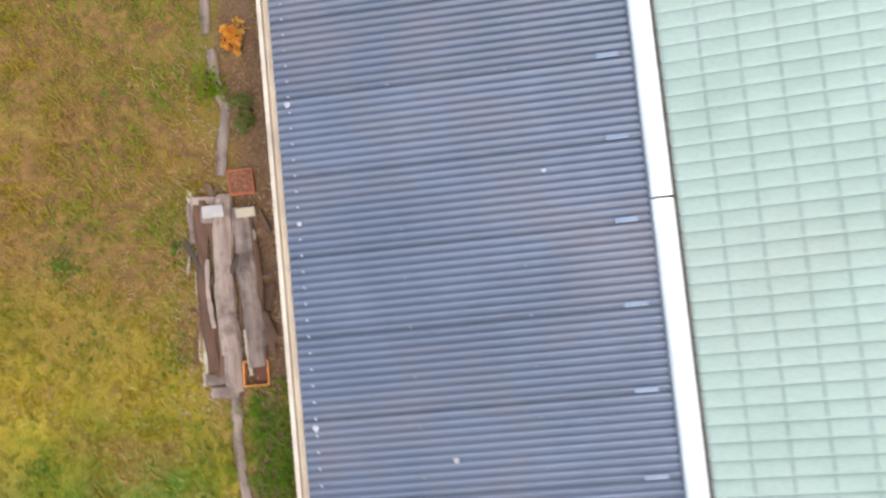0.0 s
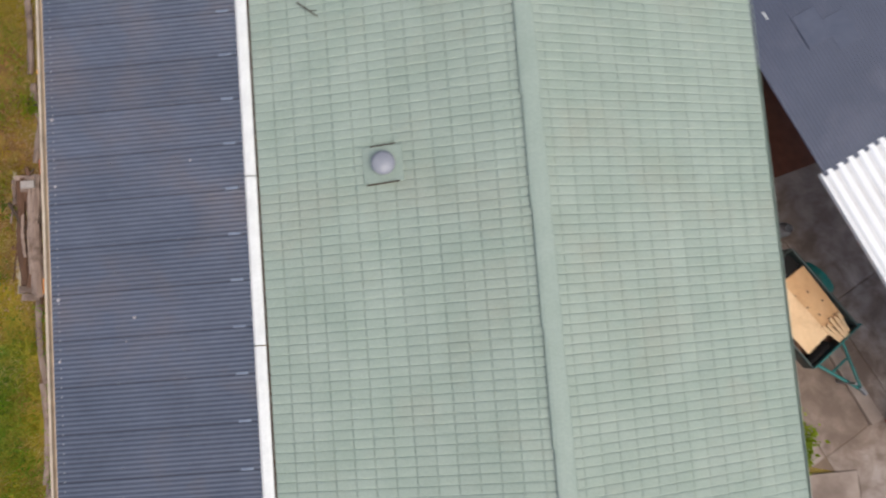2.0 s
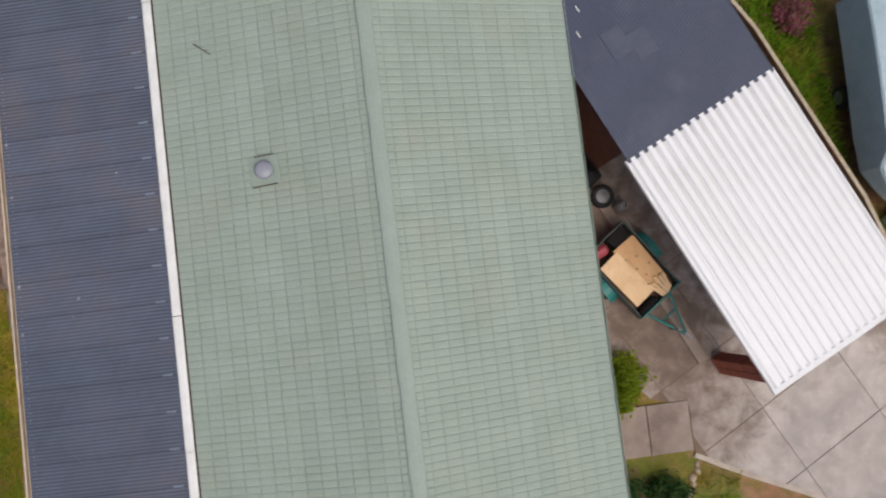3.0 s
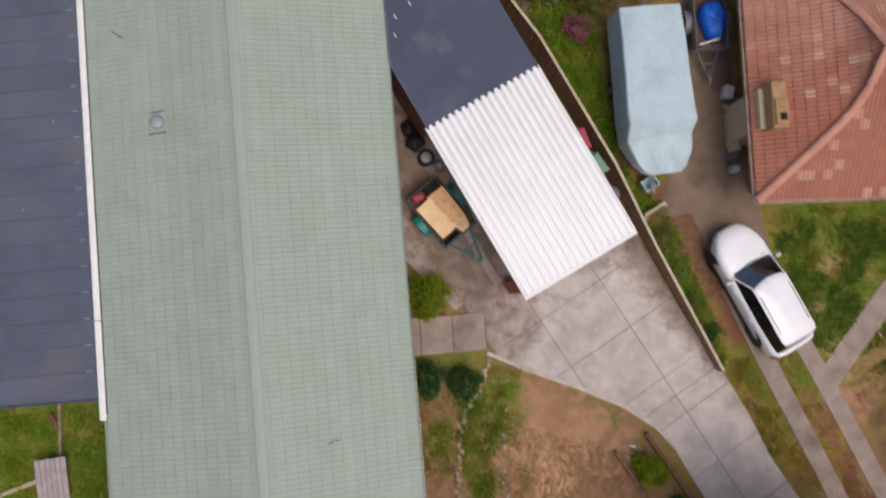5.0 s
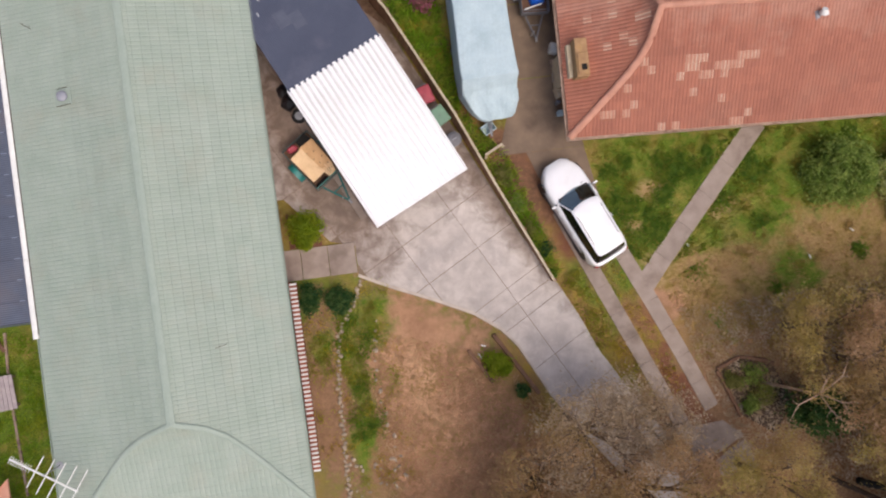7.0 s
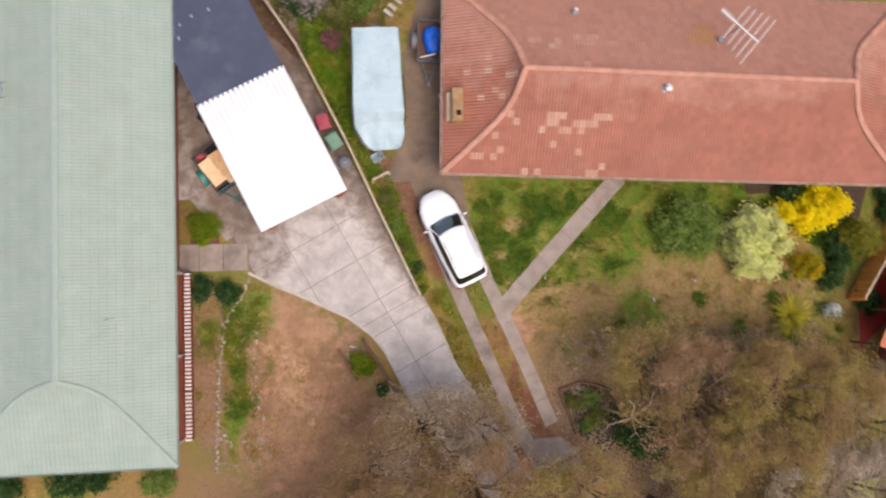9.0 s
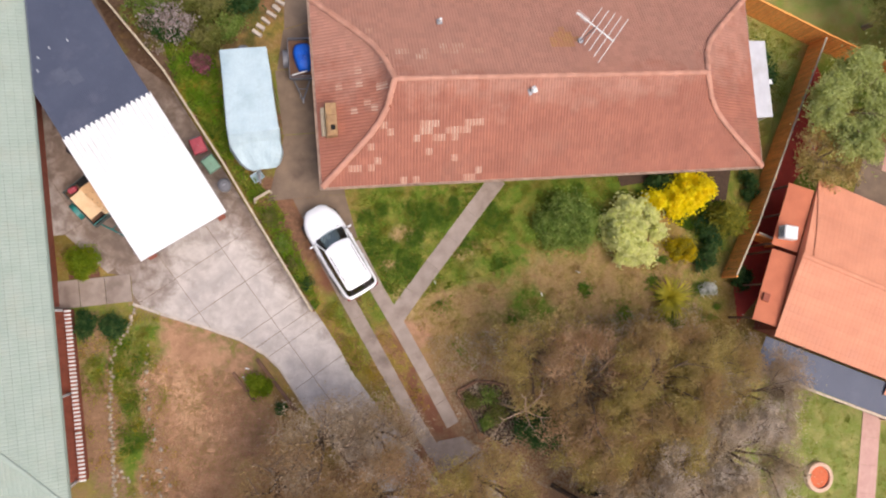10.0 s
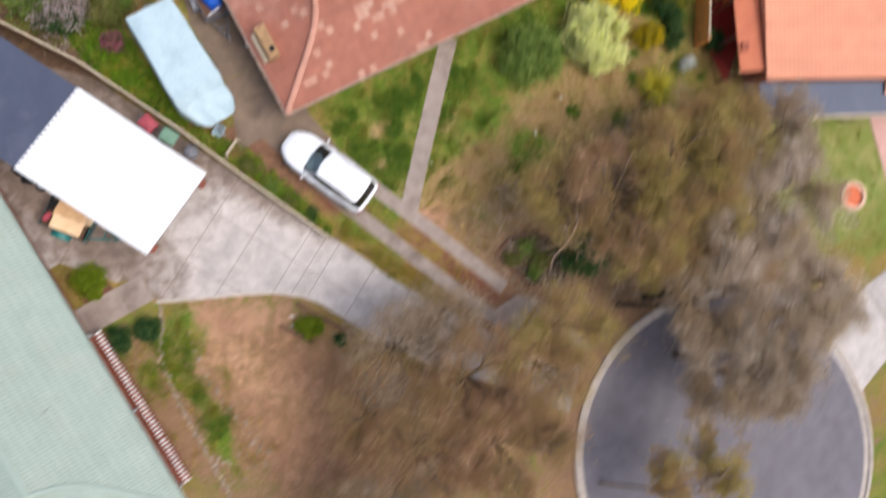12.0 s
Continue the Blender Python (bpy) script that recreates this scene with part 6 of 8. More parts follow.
    ring = [(0.38 + 0.17 * math.cos(a), 0.46 + 0.08 * math.sin(a), 1.17 + 0.14 * math.sin(a)) for a in (2 * math.pi * i / 12 for i in range(13))]
    rim = Shape()
    for p, q in zip(ring, ring[1:]):
        rim.tube(p, q, 0.015, 0.015, 5)
    part("steering_wheel", rim, BLACK, ob)
    part("wiper", Shape().box((-0.2, 1.0, 1.03), (0.55, 0.02, 0.02), rz=0.12).box((0.35, 1.01, 1.03), (0.5, 0.02, 0.02), rz=0.1), CAR_TRIM, ob)
    part("rear_bumper", Shape().box((0, -hl * 0.985, 0.52), (width * 0.84, 0.12, 0.22), b=0.05), CAR_TRIM, ob)
    part("number_plate", Shape().box((0, -hl - 0.02, 0.78), (0.37, 0.015, 0.13), b=0.004), WHITE_PAINT, ob, "plain pale plate")
    return ob


car("suv", 12.30, 0.13, math.atan2(4.26, -1.92) - math.pi / 2, CAR_WHITE, "white five-door sport utility car parked on wheel strips")
car("hatchback", 42.1, -20.4, math.atan2(0.55, 0.9) - math.pi / 2, CAR_RED, "faded red hatchback car parked on the pale driveway", 4.0, 1.7, 1.45)


def box_trailer(x, y, rz, length, width, paint, panel, label, drawbar=1.15):
    """A small box trailer, drawbar along its own +y."""
    ob = thing("box_trailer", x, y, 0, rz=rz, label=label, category="trailer")
    part("floor", Shape().box((0, 0, 0.48), (width, length, 0.03)), TIMBER_BROWN, ob)
    for sx in (-1, 1):
        part("side_panel", Shape().box((sx * width / 2, 0, 0.66), (0.03, length, 0.34), b=0.006), panel, ob)
        part("drawbar", Shape().tube((sx * width * 0.36, length / 2 - 0.1, 0.43), (0, length / 2 + drawbar, 0.43), 0.035, 0.035, 8), paint, ob)
        part("mudguard", Shape().grid([[(sx * (width / 2 + a), 0.42 * math.cos(t) - 0.1, 0.36 + 0.36 * math.sin(t)) for a in (0.02, 0.26)] for t in (math.pi * i / 10 for i in range(11))]), paint, ob)
        wheel(ob, sx * (width / 2 + 0.14), -0.1, 0.29, 0.16)
        part("top_rail", Shape().tube((sx * width / 2, -length / 2, 0.85), (sx * width / 2, length / 2, 0.85), 0.02, 0.02, 8), panel, ob)
    for sy in (-1, 1):
        part("end_panel", Shape().box((0, sy * length / 2, 0.66), (width, 0.03, 0.34), b=0.006), panel, ob)
    part("cross_bar", Shape().tube((-width * 0.2, length / 2 + drawbar * 0.42, 0.43), (width * 0.2, length / 2 + drawbar * 0.42, 0.43), 0.025, 0.025, 8), paint, ob)
    part("coupling", Shape().box((0, length / 2 + drawbar + 0.03, 0.45), (0.08, 0.2, 0.09), b=0.015), STEEL, ob)
    part("jockey_wheel", Shape().tube((0.12, length / 2 + drawbar * 0.75, 0.06), (0.12, length / 2 + drawbar * 0.75, 0.7), 0.03, 0.025, 8), STEEL, ob)
    for sx in (-1, 1):
        part("ladder_rack", Shape().tube((sx * width / 2, length / 2 - 0.05, 0.85), (sx * width / 2, length / 2 - 0.05, 0.98), 0.018, 0.018, 6), paint, ob)
    part("ladder_rack_bar", Shape().tube((-width / 2, length / 2 - 0.05, 0.97), (width / 2, length / 2 - 0.05, 0.97), 0.018, 0.018, 6), paint, ob)
    return ob


TA = math.atan2(-0.809, 0.588) - math.pi / 2
box_trailer(1.63, 3.55, TA, 2.05, 1.3, TEAL, PANEL_GREEN, "teal painted box trailer loaded with plywood sheets")
tm = Matrix.Translation((1.63, 3.55, 0)) @ Matrix.Rotation(TA, 4, "Z")


def load(name, c, s, rz, material, label, category, b=0.006):
    p = tm @ Vector(c)
    ob = part(name, Shape().box((0, 0, s[2] / 2), s, b=b), material, label=label, category=category)
    ob.matrix_basis = Matrix.Translation(p) @ Matrix.Rotation(TA + rz, 4, "Z")
    return ob


load("plywood_sheet", (0.29, 0.05, 0.905), (0.6, 1.3, 0.02), 0.03, PLYWOOD, "pale new plywood sheet lying on trailer", "plywood")
tan_sheet = load("plywood_sheet", (-0.22, 0.0, 0.875), (0.66, 1.32, 0.02), -0.05, PLYWOOD_TAN, "tan plywood sheet with dark knots on trailer", "plywood")
for x, y in ((-0.2, 0.48), (0.22, -0.3), (0.05, 0.3), (-0.05, -0.2), (0.15, 0.05), (-0.18, 0.12)):
    part("knot", Shape().tube((x, y, 0.0195), (x, y, 0.0215), 0.022, 0.022, 10), TIMBER_BROWN, tan_sheet, "dark round knot")
for k in range(5):
    load("timber_offcut", (-0.42 + 0.09 * k, 0.72 + 0.03 * (k % 2), 0.9 + 0.012 * (k % 3)), (0.07, 0.42 + 0.05 * (k % 3), 0.035), 0.1 * (k - 2), PLYWOOD, "short pale timber offcut on the trailer load", "timber")
load("crate", (-0.28, -0.82, 0.5), (0.5, 0.34, 0.36), 0.1, BLACK, "black plastic crate in the trailer corner", "crate")
load("tool_bag", (0.28, -0.86, 0.5), (0.42, 0.26, 0.38), -0.2, RED_PLASTIC, "faded red canvas tool bag in the trailer", "bag", 0.08)
load("tarpaulin", (0.3, 0.9, 0.5), (0.6, 0.16, 0.3), 0.05, BLACK, "folded dark tarpaulin at the trailer front", "tarpaulin", 0.06)

tyre = thing("spare_tyre", 1.32, 5.5, 0, label="spare tyre on its silver rim lying by the garage", category="tyre")
wheel(tyre, 0, 0, 0.3, 0.2)
tyre.matrix_basis = Matrix.Translation((1.62, 5.5, 0.11)) @ Matrix.Rotation(radians(-90), 4, "Y")
for bx, by, br, bh in ((0.98, 6.1, 0.34, 0.5), (0.8, 6.55, 0.28, 0.4)):
    rb = [[(bx + br * k * math.cos(a) * (1 + 0.16 * math.sin(3 * a + bx * 9)), by + br * k * math.sin(a) * (1 + 0.14 * math.cos(4 * a)), z * bh + 0.03 * math.sin(6 * a + 7 * z)) for a in (2 * math.pi * i / 20 for i in range(20))] for k, z in ((0.8, 0.0), (1.0, 0.3), (0.9, 0.65), (0.55, 0.9), (0.2, 1.0), (0.12, 1.15), (0.01, 1.16))]
    part("rubbish_bag", Shape().grid(rb, closed=True), CAR_TRIM, label="crumpled black rubbish bag beside the garage", category="bag", smooth=True)
gas = thing("gas_bottle", 1.72, 5.2, 0, label="small silver gas bottle on the concrete", category="gas bottle")
part("bottle", Shape().grid([[(r * math.cos(2 * math.pi * i / 16), r * math.sin(2 * math.pi * i / 16), z) for i in range(16)] for r, z in ((0.12, 0), (0.15, 0.05), (0.15, 0.36), (0.1, 0.44), (0.04, 0.46), (0.005, 0.465))], closed=True), STEEL, gas, smooth=True)
part("collar", Shape().tube((0, 0, 0.44), (0, 0, 0.55), 0.08, 0.08, 14, caps=False), STEEL, gas)

box_trailer(11.55, 9.5, math.pi + RA, 1.95, 1.15, GREY_PLASTIC, GREY_PLASTIC, "grey box trailer with a blue tarpaulin in it", 1.0)
tarp = [[(11.68 + 0.44 * k * math.cos(a) * (1 + 0.12 * math.sin(3 * a)), 9.55 + 0.80 * k * math.sin(a) * (1 + 0.15 * math.cos(2 * a)), z + (0.05 * math.sin(5 * a + 9 * k) + 0.05 * math.sin(9 * a - 14 * k)) * min(1, 1.6 - k)) for a in (2 * math.pi * i / 28 for i in range(28))] for k, z in ((1.0, 0.5), (1.0, 0.74), (0.85, 0.9), (0.55, 1.0), (0.25, 0.98), (0.02, 1.02))]
part("blue_tarpaulin", Shape().grid(tarp, closed=True), BLUE_TARP, label="crumpled bright blue tarpaulin bundle in grey trailer", category="tarpaulin", smooth=True)
stick = thing("white_pole", 11.35, 8.7, 0.86, rz=0.1, label="short white pole lying across the grey trailer", category="pole")
part("rod", Shape().tube((-0.3, 0, 0), (0.45, 0.1, 0), 0.03, 0.03, 8), WHITE_PAINT, stick)

# The covered boat on its trailer.
boat = thing("covered_boat", 8.98, 7.0, 0, rz=0.02, label="boat under a pale blue canvas cover on its trailer", category="boat")
rows = []
for yy, w, zt, ze, zs in ((2.74, 1.02, 1.9, 1.8, 0.85), (2.68, 1.06, 2.1, 2.02, 0.85), (1.6, 1.1, 2.14, 2.04, 0.85), (0.4, 1.12, 2.12, 2.03, 0.82), (-0.8, 1.16, 2.11, 2.02, 0.8), (-1.2, 1.17, 2.1, 2.0, 0.8),
                           (-1.34, 1.16, 1.96, 1.84, 0.8), (-1.6, 1.14, 1.66, 1.52, 0.8), (-1.85, 1.1, 1.5, 1.36, 0.8), (-2.1, 1.05, 1.4, 1.26, 0.82), (-2.35, 0.94, 1.3, 1.18, 0.85), (-2.6, 0.76, 1.2, 1.1, 0.9), (-2.76, 0.5, 1.12, 1.04, 0.95)):
    bow = min(1.0, max(0.0, (-1.1 - yy) / 0.5))
    half = [(1.03, 0, zs), (1.0, 0, (zs + ze) / 2), (0.985, 0, ze), (0.95, 0.5, 0), (0.8, 0.82, 0), (0.65, 0.92, 0), (0.5, 0.97, 0), (0.35, 0.99, 0), (0.2, 1.0, 0), (0.08, 1.0, 0), (0, 1.0, 0)]
    full = [(k, f, z) for k, f, z in half] + [(-k, f, z) for k, f, z in half[-2::-1]]
    row = []
    for k, f, z in full:
        a = k * w
        z = z if z else ze + (zt - ze) * f
        z += bow * 0.07 * math.sin(8.5 * a + 1.2 * yy) * math.sin(2.2 * yy + 0.8) + 0.012 * math.sin(5 * a + 3 * yy)
        row.append((a + 0.02 * math.sin(7 * yy + 3 * k) + 0.22 * max(0.0, -1.5 - yy), yy + 0.05 * a * bow, z))
    rows.append(row)
sh = Shape().grid(rows)
sh.f.append(tuple(range(21)))
part("canvas_cover", sh, CANVAS, boat, "pale blue canvas cover with creases")
hull = []
for yy, w in ((2.6, 1.0), (0.5, 1.1), (-0.6, 1.12), (-1.6, 1.0), (-2.3, 0.6), (-2.65, 0.12)):
    hull.append([(w, yy, 1.0), (w * 0.95, yy, 0.8), (w * 0.5, yy, 0.55), (0, yy, 0.48), (-w * 0.5, yy, 0.55), (-w * 0.95, yy, 0.8), (-w, yy, 1.0)])
part("hull", Shape().grid(hull), WHITE_PAINT, boat, "white boat hull")
part("rub_panel", Shape().grid([[(1.16 + 0.13 * math.sin(math.pi * k / 6), 0.8 - 2.0 * k / 6, z) for z in (0.9, 1.2, 1.35)] for k in range(7)]), CREAM_PAINT, boat, "pale bare hull panel bulging past the cover")
for sx in (-1, 1):
    wheel(boat, sx * 1.0, 0.4, 0.3, 0.18)
    part("chassis_rail", Shape().tube((sx * 0.6, 2.4, 0.42), (0, -3.3, 0.42), 0.04, 0.04, 8), STEEL, boat)
part("outboard", Shape().box((0, 2.85, 1.35), (0.45, 0.3, 0.6), b=0.1), GREY_PLASTIC, boat)
part("crease", Shape().tube((-1.08, -1.2, 2.03), (1.1, -1.14, 2.05), 0.02, 0.02, 6), CANVAS, boat, "rope crease in the canvas")
tub = thing("bait_bin", 8.95, 4.05, 0, rz=0.5, label="pale blue plastic tub beside the boat bow", category="tub")
part("tub", Shape().grid([[(k * 0.26 * a, k * 0.2 * b, z) for a, b in ((-1, -1), (1, -1), (1, 1), (-1, 1))] for k, z in ((0.8, 0), (1, 0.42), (1.06, 0.42), (1.06, 0.45), (0.92, 0.45), (0.75, 0.05), (0.02, 0.05))], closed=True), CANVAS, tub)


# ---- bins, crates, timber ----
def wheelie_bin(x, y, rz, lid, label):
    ob = thing("wheelie_bin", x, y, 0, rz=rz, label=label, category="bin", group="bins along the fence")
    part("body", Shape().grid([[(a * w, b * d, z) for a, b in ((-1, -1), (1, -1), (1, 1), (-1, 1))] for w, d, z in ((0.2, 0.22, 0.05), (0.27, 0.31, 0.92), (0.29, 0.33, 0.93), (0.29, 0.33, 0.97))], closed=True), GREY_PLASTIC, ob)
    part("lid", Shape().grid([[(a * w, b * d - 0.02, z) for a, b in ((-1, -1), (1, -1), (1, 1), (-1, 1))] for w, d, z in ((0.31, 0.37, 0.95), (0.31, 0.37, 1.0), (0.27, 0.33, 1.05), (0.02, 0.02, 1.07))], closed=True), lid, ob, "domed plastic lid")
    part("handle", Shape().tube((-0.22, 0.4, 0.97), (0.22, 0.4, 0.97), 0.018, 0.018, 8), GREY_PLASTIC, ob)
    for sx in (-1, 1):
        wheel(ob, sx * 0.25, 0.28, 0.1, 0.05)
    return ob


wheelie_bin(6.45, 5.62, CA - 0.15, RED_PLASTIC, "grey wheelie bin with a faded red lid")
wheelie_bin(6.93, 4.72, CA + 0.08, GREEN_PLASTIC, "grey wheelie bin with a faded green lid")
bin3 = thing("round_bin", 7.42, 3.72, 0, rz=0.4, label="grey metal rubbish bin with a bent lid", category="bin", group="bins along the fence")
part("body", Shape().grid([[(r * math.cos(2 * math.pi * i / 20), r * math.sin(2 * math.pi * i / 20), z) for i in range(20)] for r, z in ((0.24, 0), (0.27, 0.3), (0.29, 0.75))], closed=True), STEEL, bin3)
part("lid", Shape().grid([[(r * math.cos(2 * math.pi * i / 20), r * math.sin(2 * math.pi * i / 20), z) for i in range(20)] for r, z in ((0.31, 0.72), (0.31, 0.77), (0.2, 0.84), (0.01, 0.86))], closed=True), GREY_PLASTIC, bin3)
part("handle", Shape().box((0, 0, 0.88), (0.18, 0.04, 0.05), b=0.01), STEEL, bin3)


def plank(name, x, y, z, ln, w, h, rz, material, label, category="timber", rx=0.0, group=""):
    ob = part(name, Shape().box((0, 0, h / 2), (w, ln, h), b=0.012), material, label=label, category=category, group=group)
    ob.matrix_basis = Matrix.Translation((x, y, z)) @ Matrix.Rotation(rz, 4, "Z") @ Matrix.Rotation(rx, 4, "X")
    return ob


def rough_log(x, y, z, ln, r, rz, material, label, category="log", seed=0, flat=0.8, group=""):
    """A split, weathered length of wood: uneven rings along its own y."""
    q = random.Random(seed)
    rows = []
    bend = q.uniform(-0.04, 0.04) * ln
    for k in range(11):
        t = k / 10
        rr = r * (0.84 + 0.32 * q.random()) * (0.9 if k in (0, 10) else 1)
        cx = bend * math.sin(math.pi * t)
        rows.append([(cx + rr * math.cos(2 * math.pi * i / 9) * q.uniform(0.82, 1.12), (t - 0.5) * ln, r * flat + flat * rr * math.sin(2 * math.pi * i / 9) * q.uniform(0.82, 1.1)) for i in range(9)])
    sh = Shape().grid(rows, closed=True)
    n = len(sh.v)
    sh.f += [tuple(range(9)), tuple(range(n - 9, n))[::-1]]
    ob = part("timber_length" if category == "timber" else "edging_log", sh, material, label=label, category=category, group=group)
    ob.matrix_basis = Matrix.Translation((x, y, z)) @ Matrix.Rotation(rz, 4, "Z")
    return ob


for i, (x, y, z, ln, r, rz, m) in enumerate(((-13.66, 6.25, 0.0, 2.4, 0.05, 0.02, TIMBER_CAP), (-13.57, 6.25, 0.0, 2.1, 0.09, 0.0, TIMBER_BROWN), (-13.44, 6.2, 0.05, 2.1, 0.065, 0.02, TIMBER_BROWN), (-13.33, 6.15, 0.0, 2.4, 0.115, -0.01, TIMBER_GREY),
                                             (-13.40, 6.35, 0.11, 1.9, 0.05, -0.03, TIMBER_GREY), (-13.05, 6.2, 0.0, 1.95, 0.12, 0.04, TIMBER_GREY), (-12.96, 6.0, 0.05, 1.5, 0.06, -0.03, TIMBER_BROWN), (-13.17, 6.1, 0.0, 1.9, 0.035, 0.03, TIMBER_BROWN),
                                             (-13.6, 6.6, 0.09, 1.3, 0.04, 0.06, TIMBER_BROWN), (-13.72, 5.9, 0.0, 1.1, 0.025, -0.03, TIMBER_CAP), (-13.0, 6.5, 0.12, 1.2, 0.04, 0.02, TIMBER_GREY))):
    rough_log(x, y, z, ln, r, rz, m, "weathered grey split timber in a garden pile", "timber", i, group="timber pile")
q = random.Random(12)
for i in range(16):
    rough_log(q.uniform(-13.75, -12.95), q.uniform(5.2, 7.2), q.uniform(0.02, 0.17), q.uniform(0.4, 1.3), q.uniform(0.014, 0.032), q.gauss(0.0, 0.16), (TIMBER_BROWN, TIMBER_GREY, TIMBER_CAP)[i % 3], "thin broken stick on the timber pile", "timber", 30 + i, group="timber pile")
for i in range(26):
    rough_log(q.uniform(-13.7, -12.72), q.uniform(5.0, 7.5), q.uniform(0.0, 0.14), q.uniform(0.15, 0.6), q.uniform(0.02, 0.05), q.gauss(0.0, 0.5), (BARK_DARK, TIMBER_BROWN)[i % 2], "loose dark bark slab on the timber pile", "timber", 150 + i, 0.45, "timber pile")
for i, (x, y, rz, h) in enumerate(((-13.52, 7.28, 1.5, 0.13), (-13.4, 7.08, 1.52, 0.18), (-13.5, 5.12, 1.55, 0.12), (-13.44, 4.96, 1.5, 0.16))):
    plank("timber_block", x, y, 0.0, 0.34, 0.14, h, rz, TIMBER_GREY, "short weathered block beside the timber pile", "block")
plank("pale_block", -13.02, 7.1, 0.1, 0.12, 0.24, 0.11, 0.05, CEMENT, "pale cement block on the timber pile", "block")
plank("grey_block", -13.4, 7.14, 0.2, 0.15, 0.26, 0.06, 0.03, CONCRETE, "grey cement block on the timber pile", "block")
for k, (a, b) in enumerate((((-13.4, 13.0), (-13.37, 11.2)), ((-13.37, 11.2), (-13.34, 9.4)), ((-13.33, 9.2), (-13.2, 8.4)), ((-13.2, 8.4), (-13.32, 7.6)), ((-13.36, 5.0), (-13.28, 3.3)), ((-13.28, 3.3), (-13.28, 1.4)), ((-13.28, 1.4), (-13.3, -0.6)))):
    a, b = Vector(a), Vector(b)
    d = b - a
    rough_log((a.x + b.x) / 2, (a.y + b.y) / 2, 0, d.length, 0.065, math.atan2(d.y, d.x) - math.pi / 2, TIMBER_GREY, "grey weathered log edging of the garden", "edging", 50 + k, 0.7, "garden edging")
rough_log(-12.62, 3.2, 0.0, 2.2, 0.06, 0.03, TIMBER_BROWN, "dark weathered log beside the patio edge", "edging", 70, 0.7, "garden edging")


for k, (a, b) in enumerate((((17.38, -7.35), (18.16, -9.43)), ((17.38, -7.3), (18.45, -6.92)), ((18.5, -6.92), (19.95, -7.4)))):
    a, b = Vector(a), Vector(b)
    d = b - a
    rough_log((a.x + b.x) / 2, (a.y + b.y) / 2, 0, d.length, 0.09, math.atan2(d.y, d.x) - math.pi / 2, TIMBER_BROWN, "brown weathered log edging the dark soil bed", "edging", 80 + k, 0.8, "bed edging")


def wire_crate(x, y, rz, material, label, inside, fill, s=0.29):
    ob = thing("crate", x, y, 0.02, rz=rz, label=label, category="crate")
    part("base", Shape().box((0, 0, 0.015 + fill / 2), (s - 0.02, s - 0.02, 0.02 + fill), b=0.01), inside, ob)
    for a, b, w, d in ((0, 1, s, 0.014), (0, -1, s, 0.014), (1, 0, 0.014, s), (-1, 0, 0.014, s)):
        for z in (0.05, 0.11):
            part("slat", Shape().box((a * s / 2, b * s / 2, z), (w, d, 0.04), b=0.003), material, ob)
    return ob


wire_crate(-13.06, 7.49, 0.05, TERRACOTTA_SHEET, "rusty orange crate full of bark chips", CHIPS, 0.1)
wire_crate(-13.06, 5.15, -0.03, TIMBER_ORANGE, "open orange slatted crate by the timber pile", SOIL_RED, 0.0)
tbl = thing("garden_table", -11.25, -3.9, 0, rz=0.06, label="low weathered grey timber garden table on the lawn", category="table")
for k in range(6):
    part("tabletop_board", Shape().box((-0.395 + 0.158 * k, 0, 0.445), (0.15, 1.35 - 0.02 * (k % 2), 0.045), b=0.008), TIMBER_BLEACHED, tbl)
for sy in (-0.5, 0.5):
    part("rail", Shape().box((0, sy, 0.4), (0.86, 0.07, 0.045)), TIMBER_GREY, tbl)
for sx in (-0.35, 0.35):
    for sy in (-0.55, 0.55):
        part("leg", Shape().box((sx, sy, 0.19), (0.08, 0.08, 0.38)), TIMBER_GREY, tbl)
plank("plank", -12.4, -4.11, 0.02, 1.15, 0.13, 0.06, math.atan2(0.32, 1.11) - math.pi / 2, TIMBER_CAP, "pale timber plank lying on the lawn", "timber")
plank("plank", -13.0, -4.5, 0.02, 0.5, 0.1, 0.05, 0.1, TIMBER_CAP, "short pale timber plank lying on the lawn", "timber")
rough_log(-11.25, -2.1, 0.0, 0.5, 0.09, 0.5, TIMBER_BROWN, "short dark weathered log on the lawn", "log", 95)
for k, (a, b) in enumerate((((-11.05, -1.6), (-11.1, -3.2)), ((-11.1, -4.6), (-10.95, -8.0)))):
    d = Vector(b) - Vector(a)
    plank("edging_sleeper", (a[0] + b[0]) / 2, (a[1] + b[1]) / 2, 0, d.length, 0.1, 0.1, math.atan2(d.y, d.x) - math.pi / 2, TIMBER_GREY, "grey weathered timber garden edging", "edging", group="garden edging")
for a, b, w in (((8.02, -4.45), (9.6, -7.15), 0.16), ((6.9, -4.95), (7.75, -6.4), 0.14)):
    d = Vector(b) - Vector(a)
    plank("log_edging", (a[0] + b[0]) / 2, (a[1] + b[1]) / 2, 0, d.length, w, 0.18, math.atan2(d.y, d.x) - math.pi / 2, TIMBER_BROWN, "rough brown log edging round a bush", "log")
for k in range(6):
    t = k / 5
    plank("paver", 9.64 + 1.25 * t + 0.05 * math.sin(k * 5), 11.05 + 1.5 * t, 0.0, 0.17 + 0.03 * math.sin(k * 2), 0.46 + 0.05 * math.cos(k * 4), 0.2, math.atan2(1.5, 1.25) - math.pi / 2 + 0.14 * math.sin(k * 3), KERB, "white concrete paver standing in a row", "paver", group="row of white pavers")
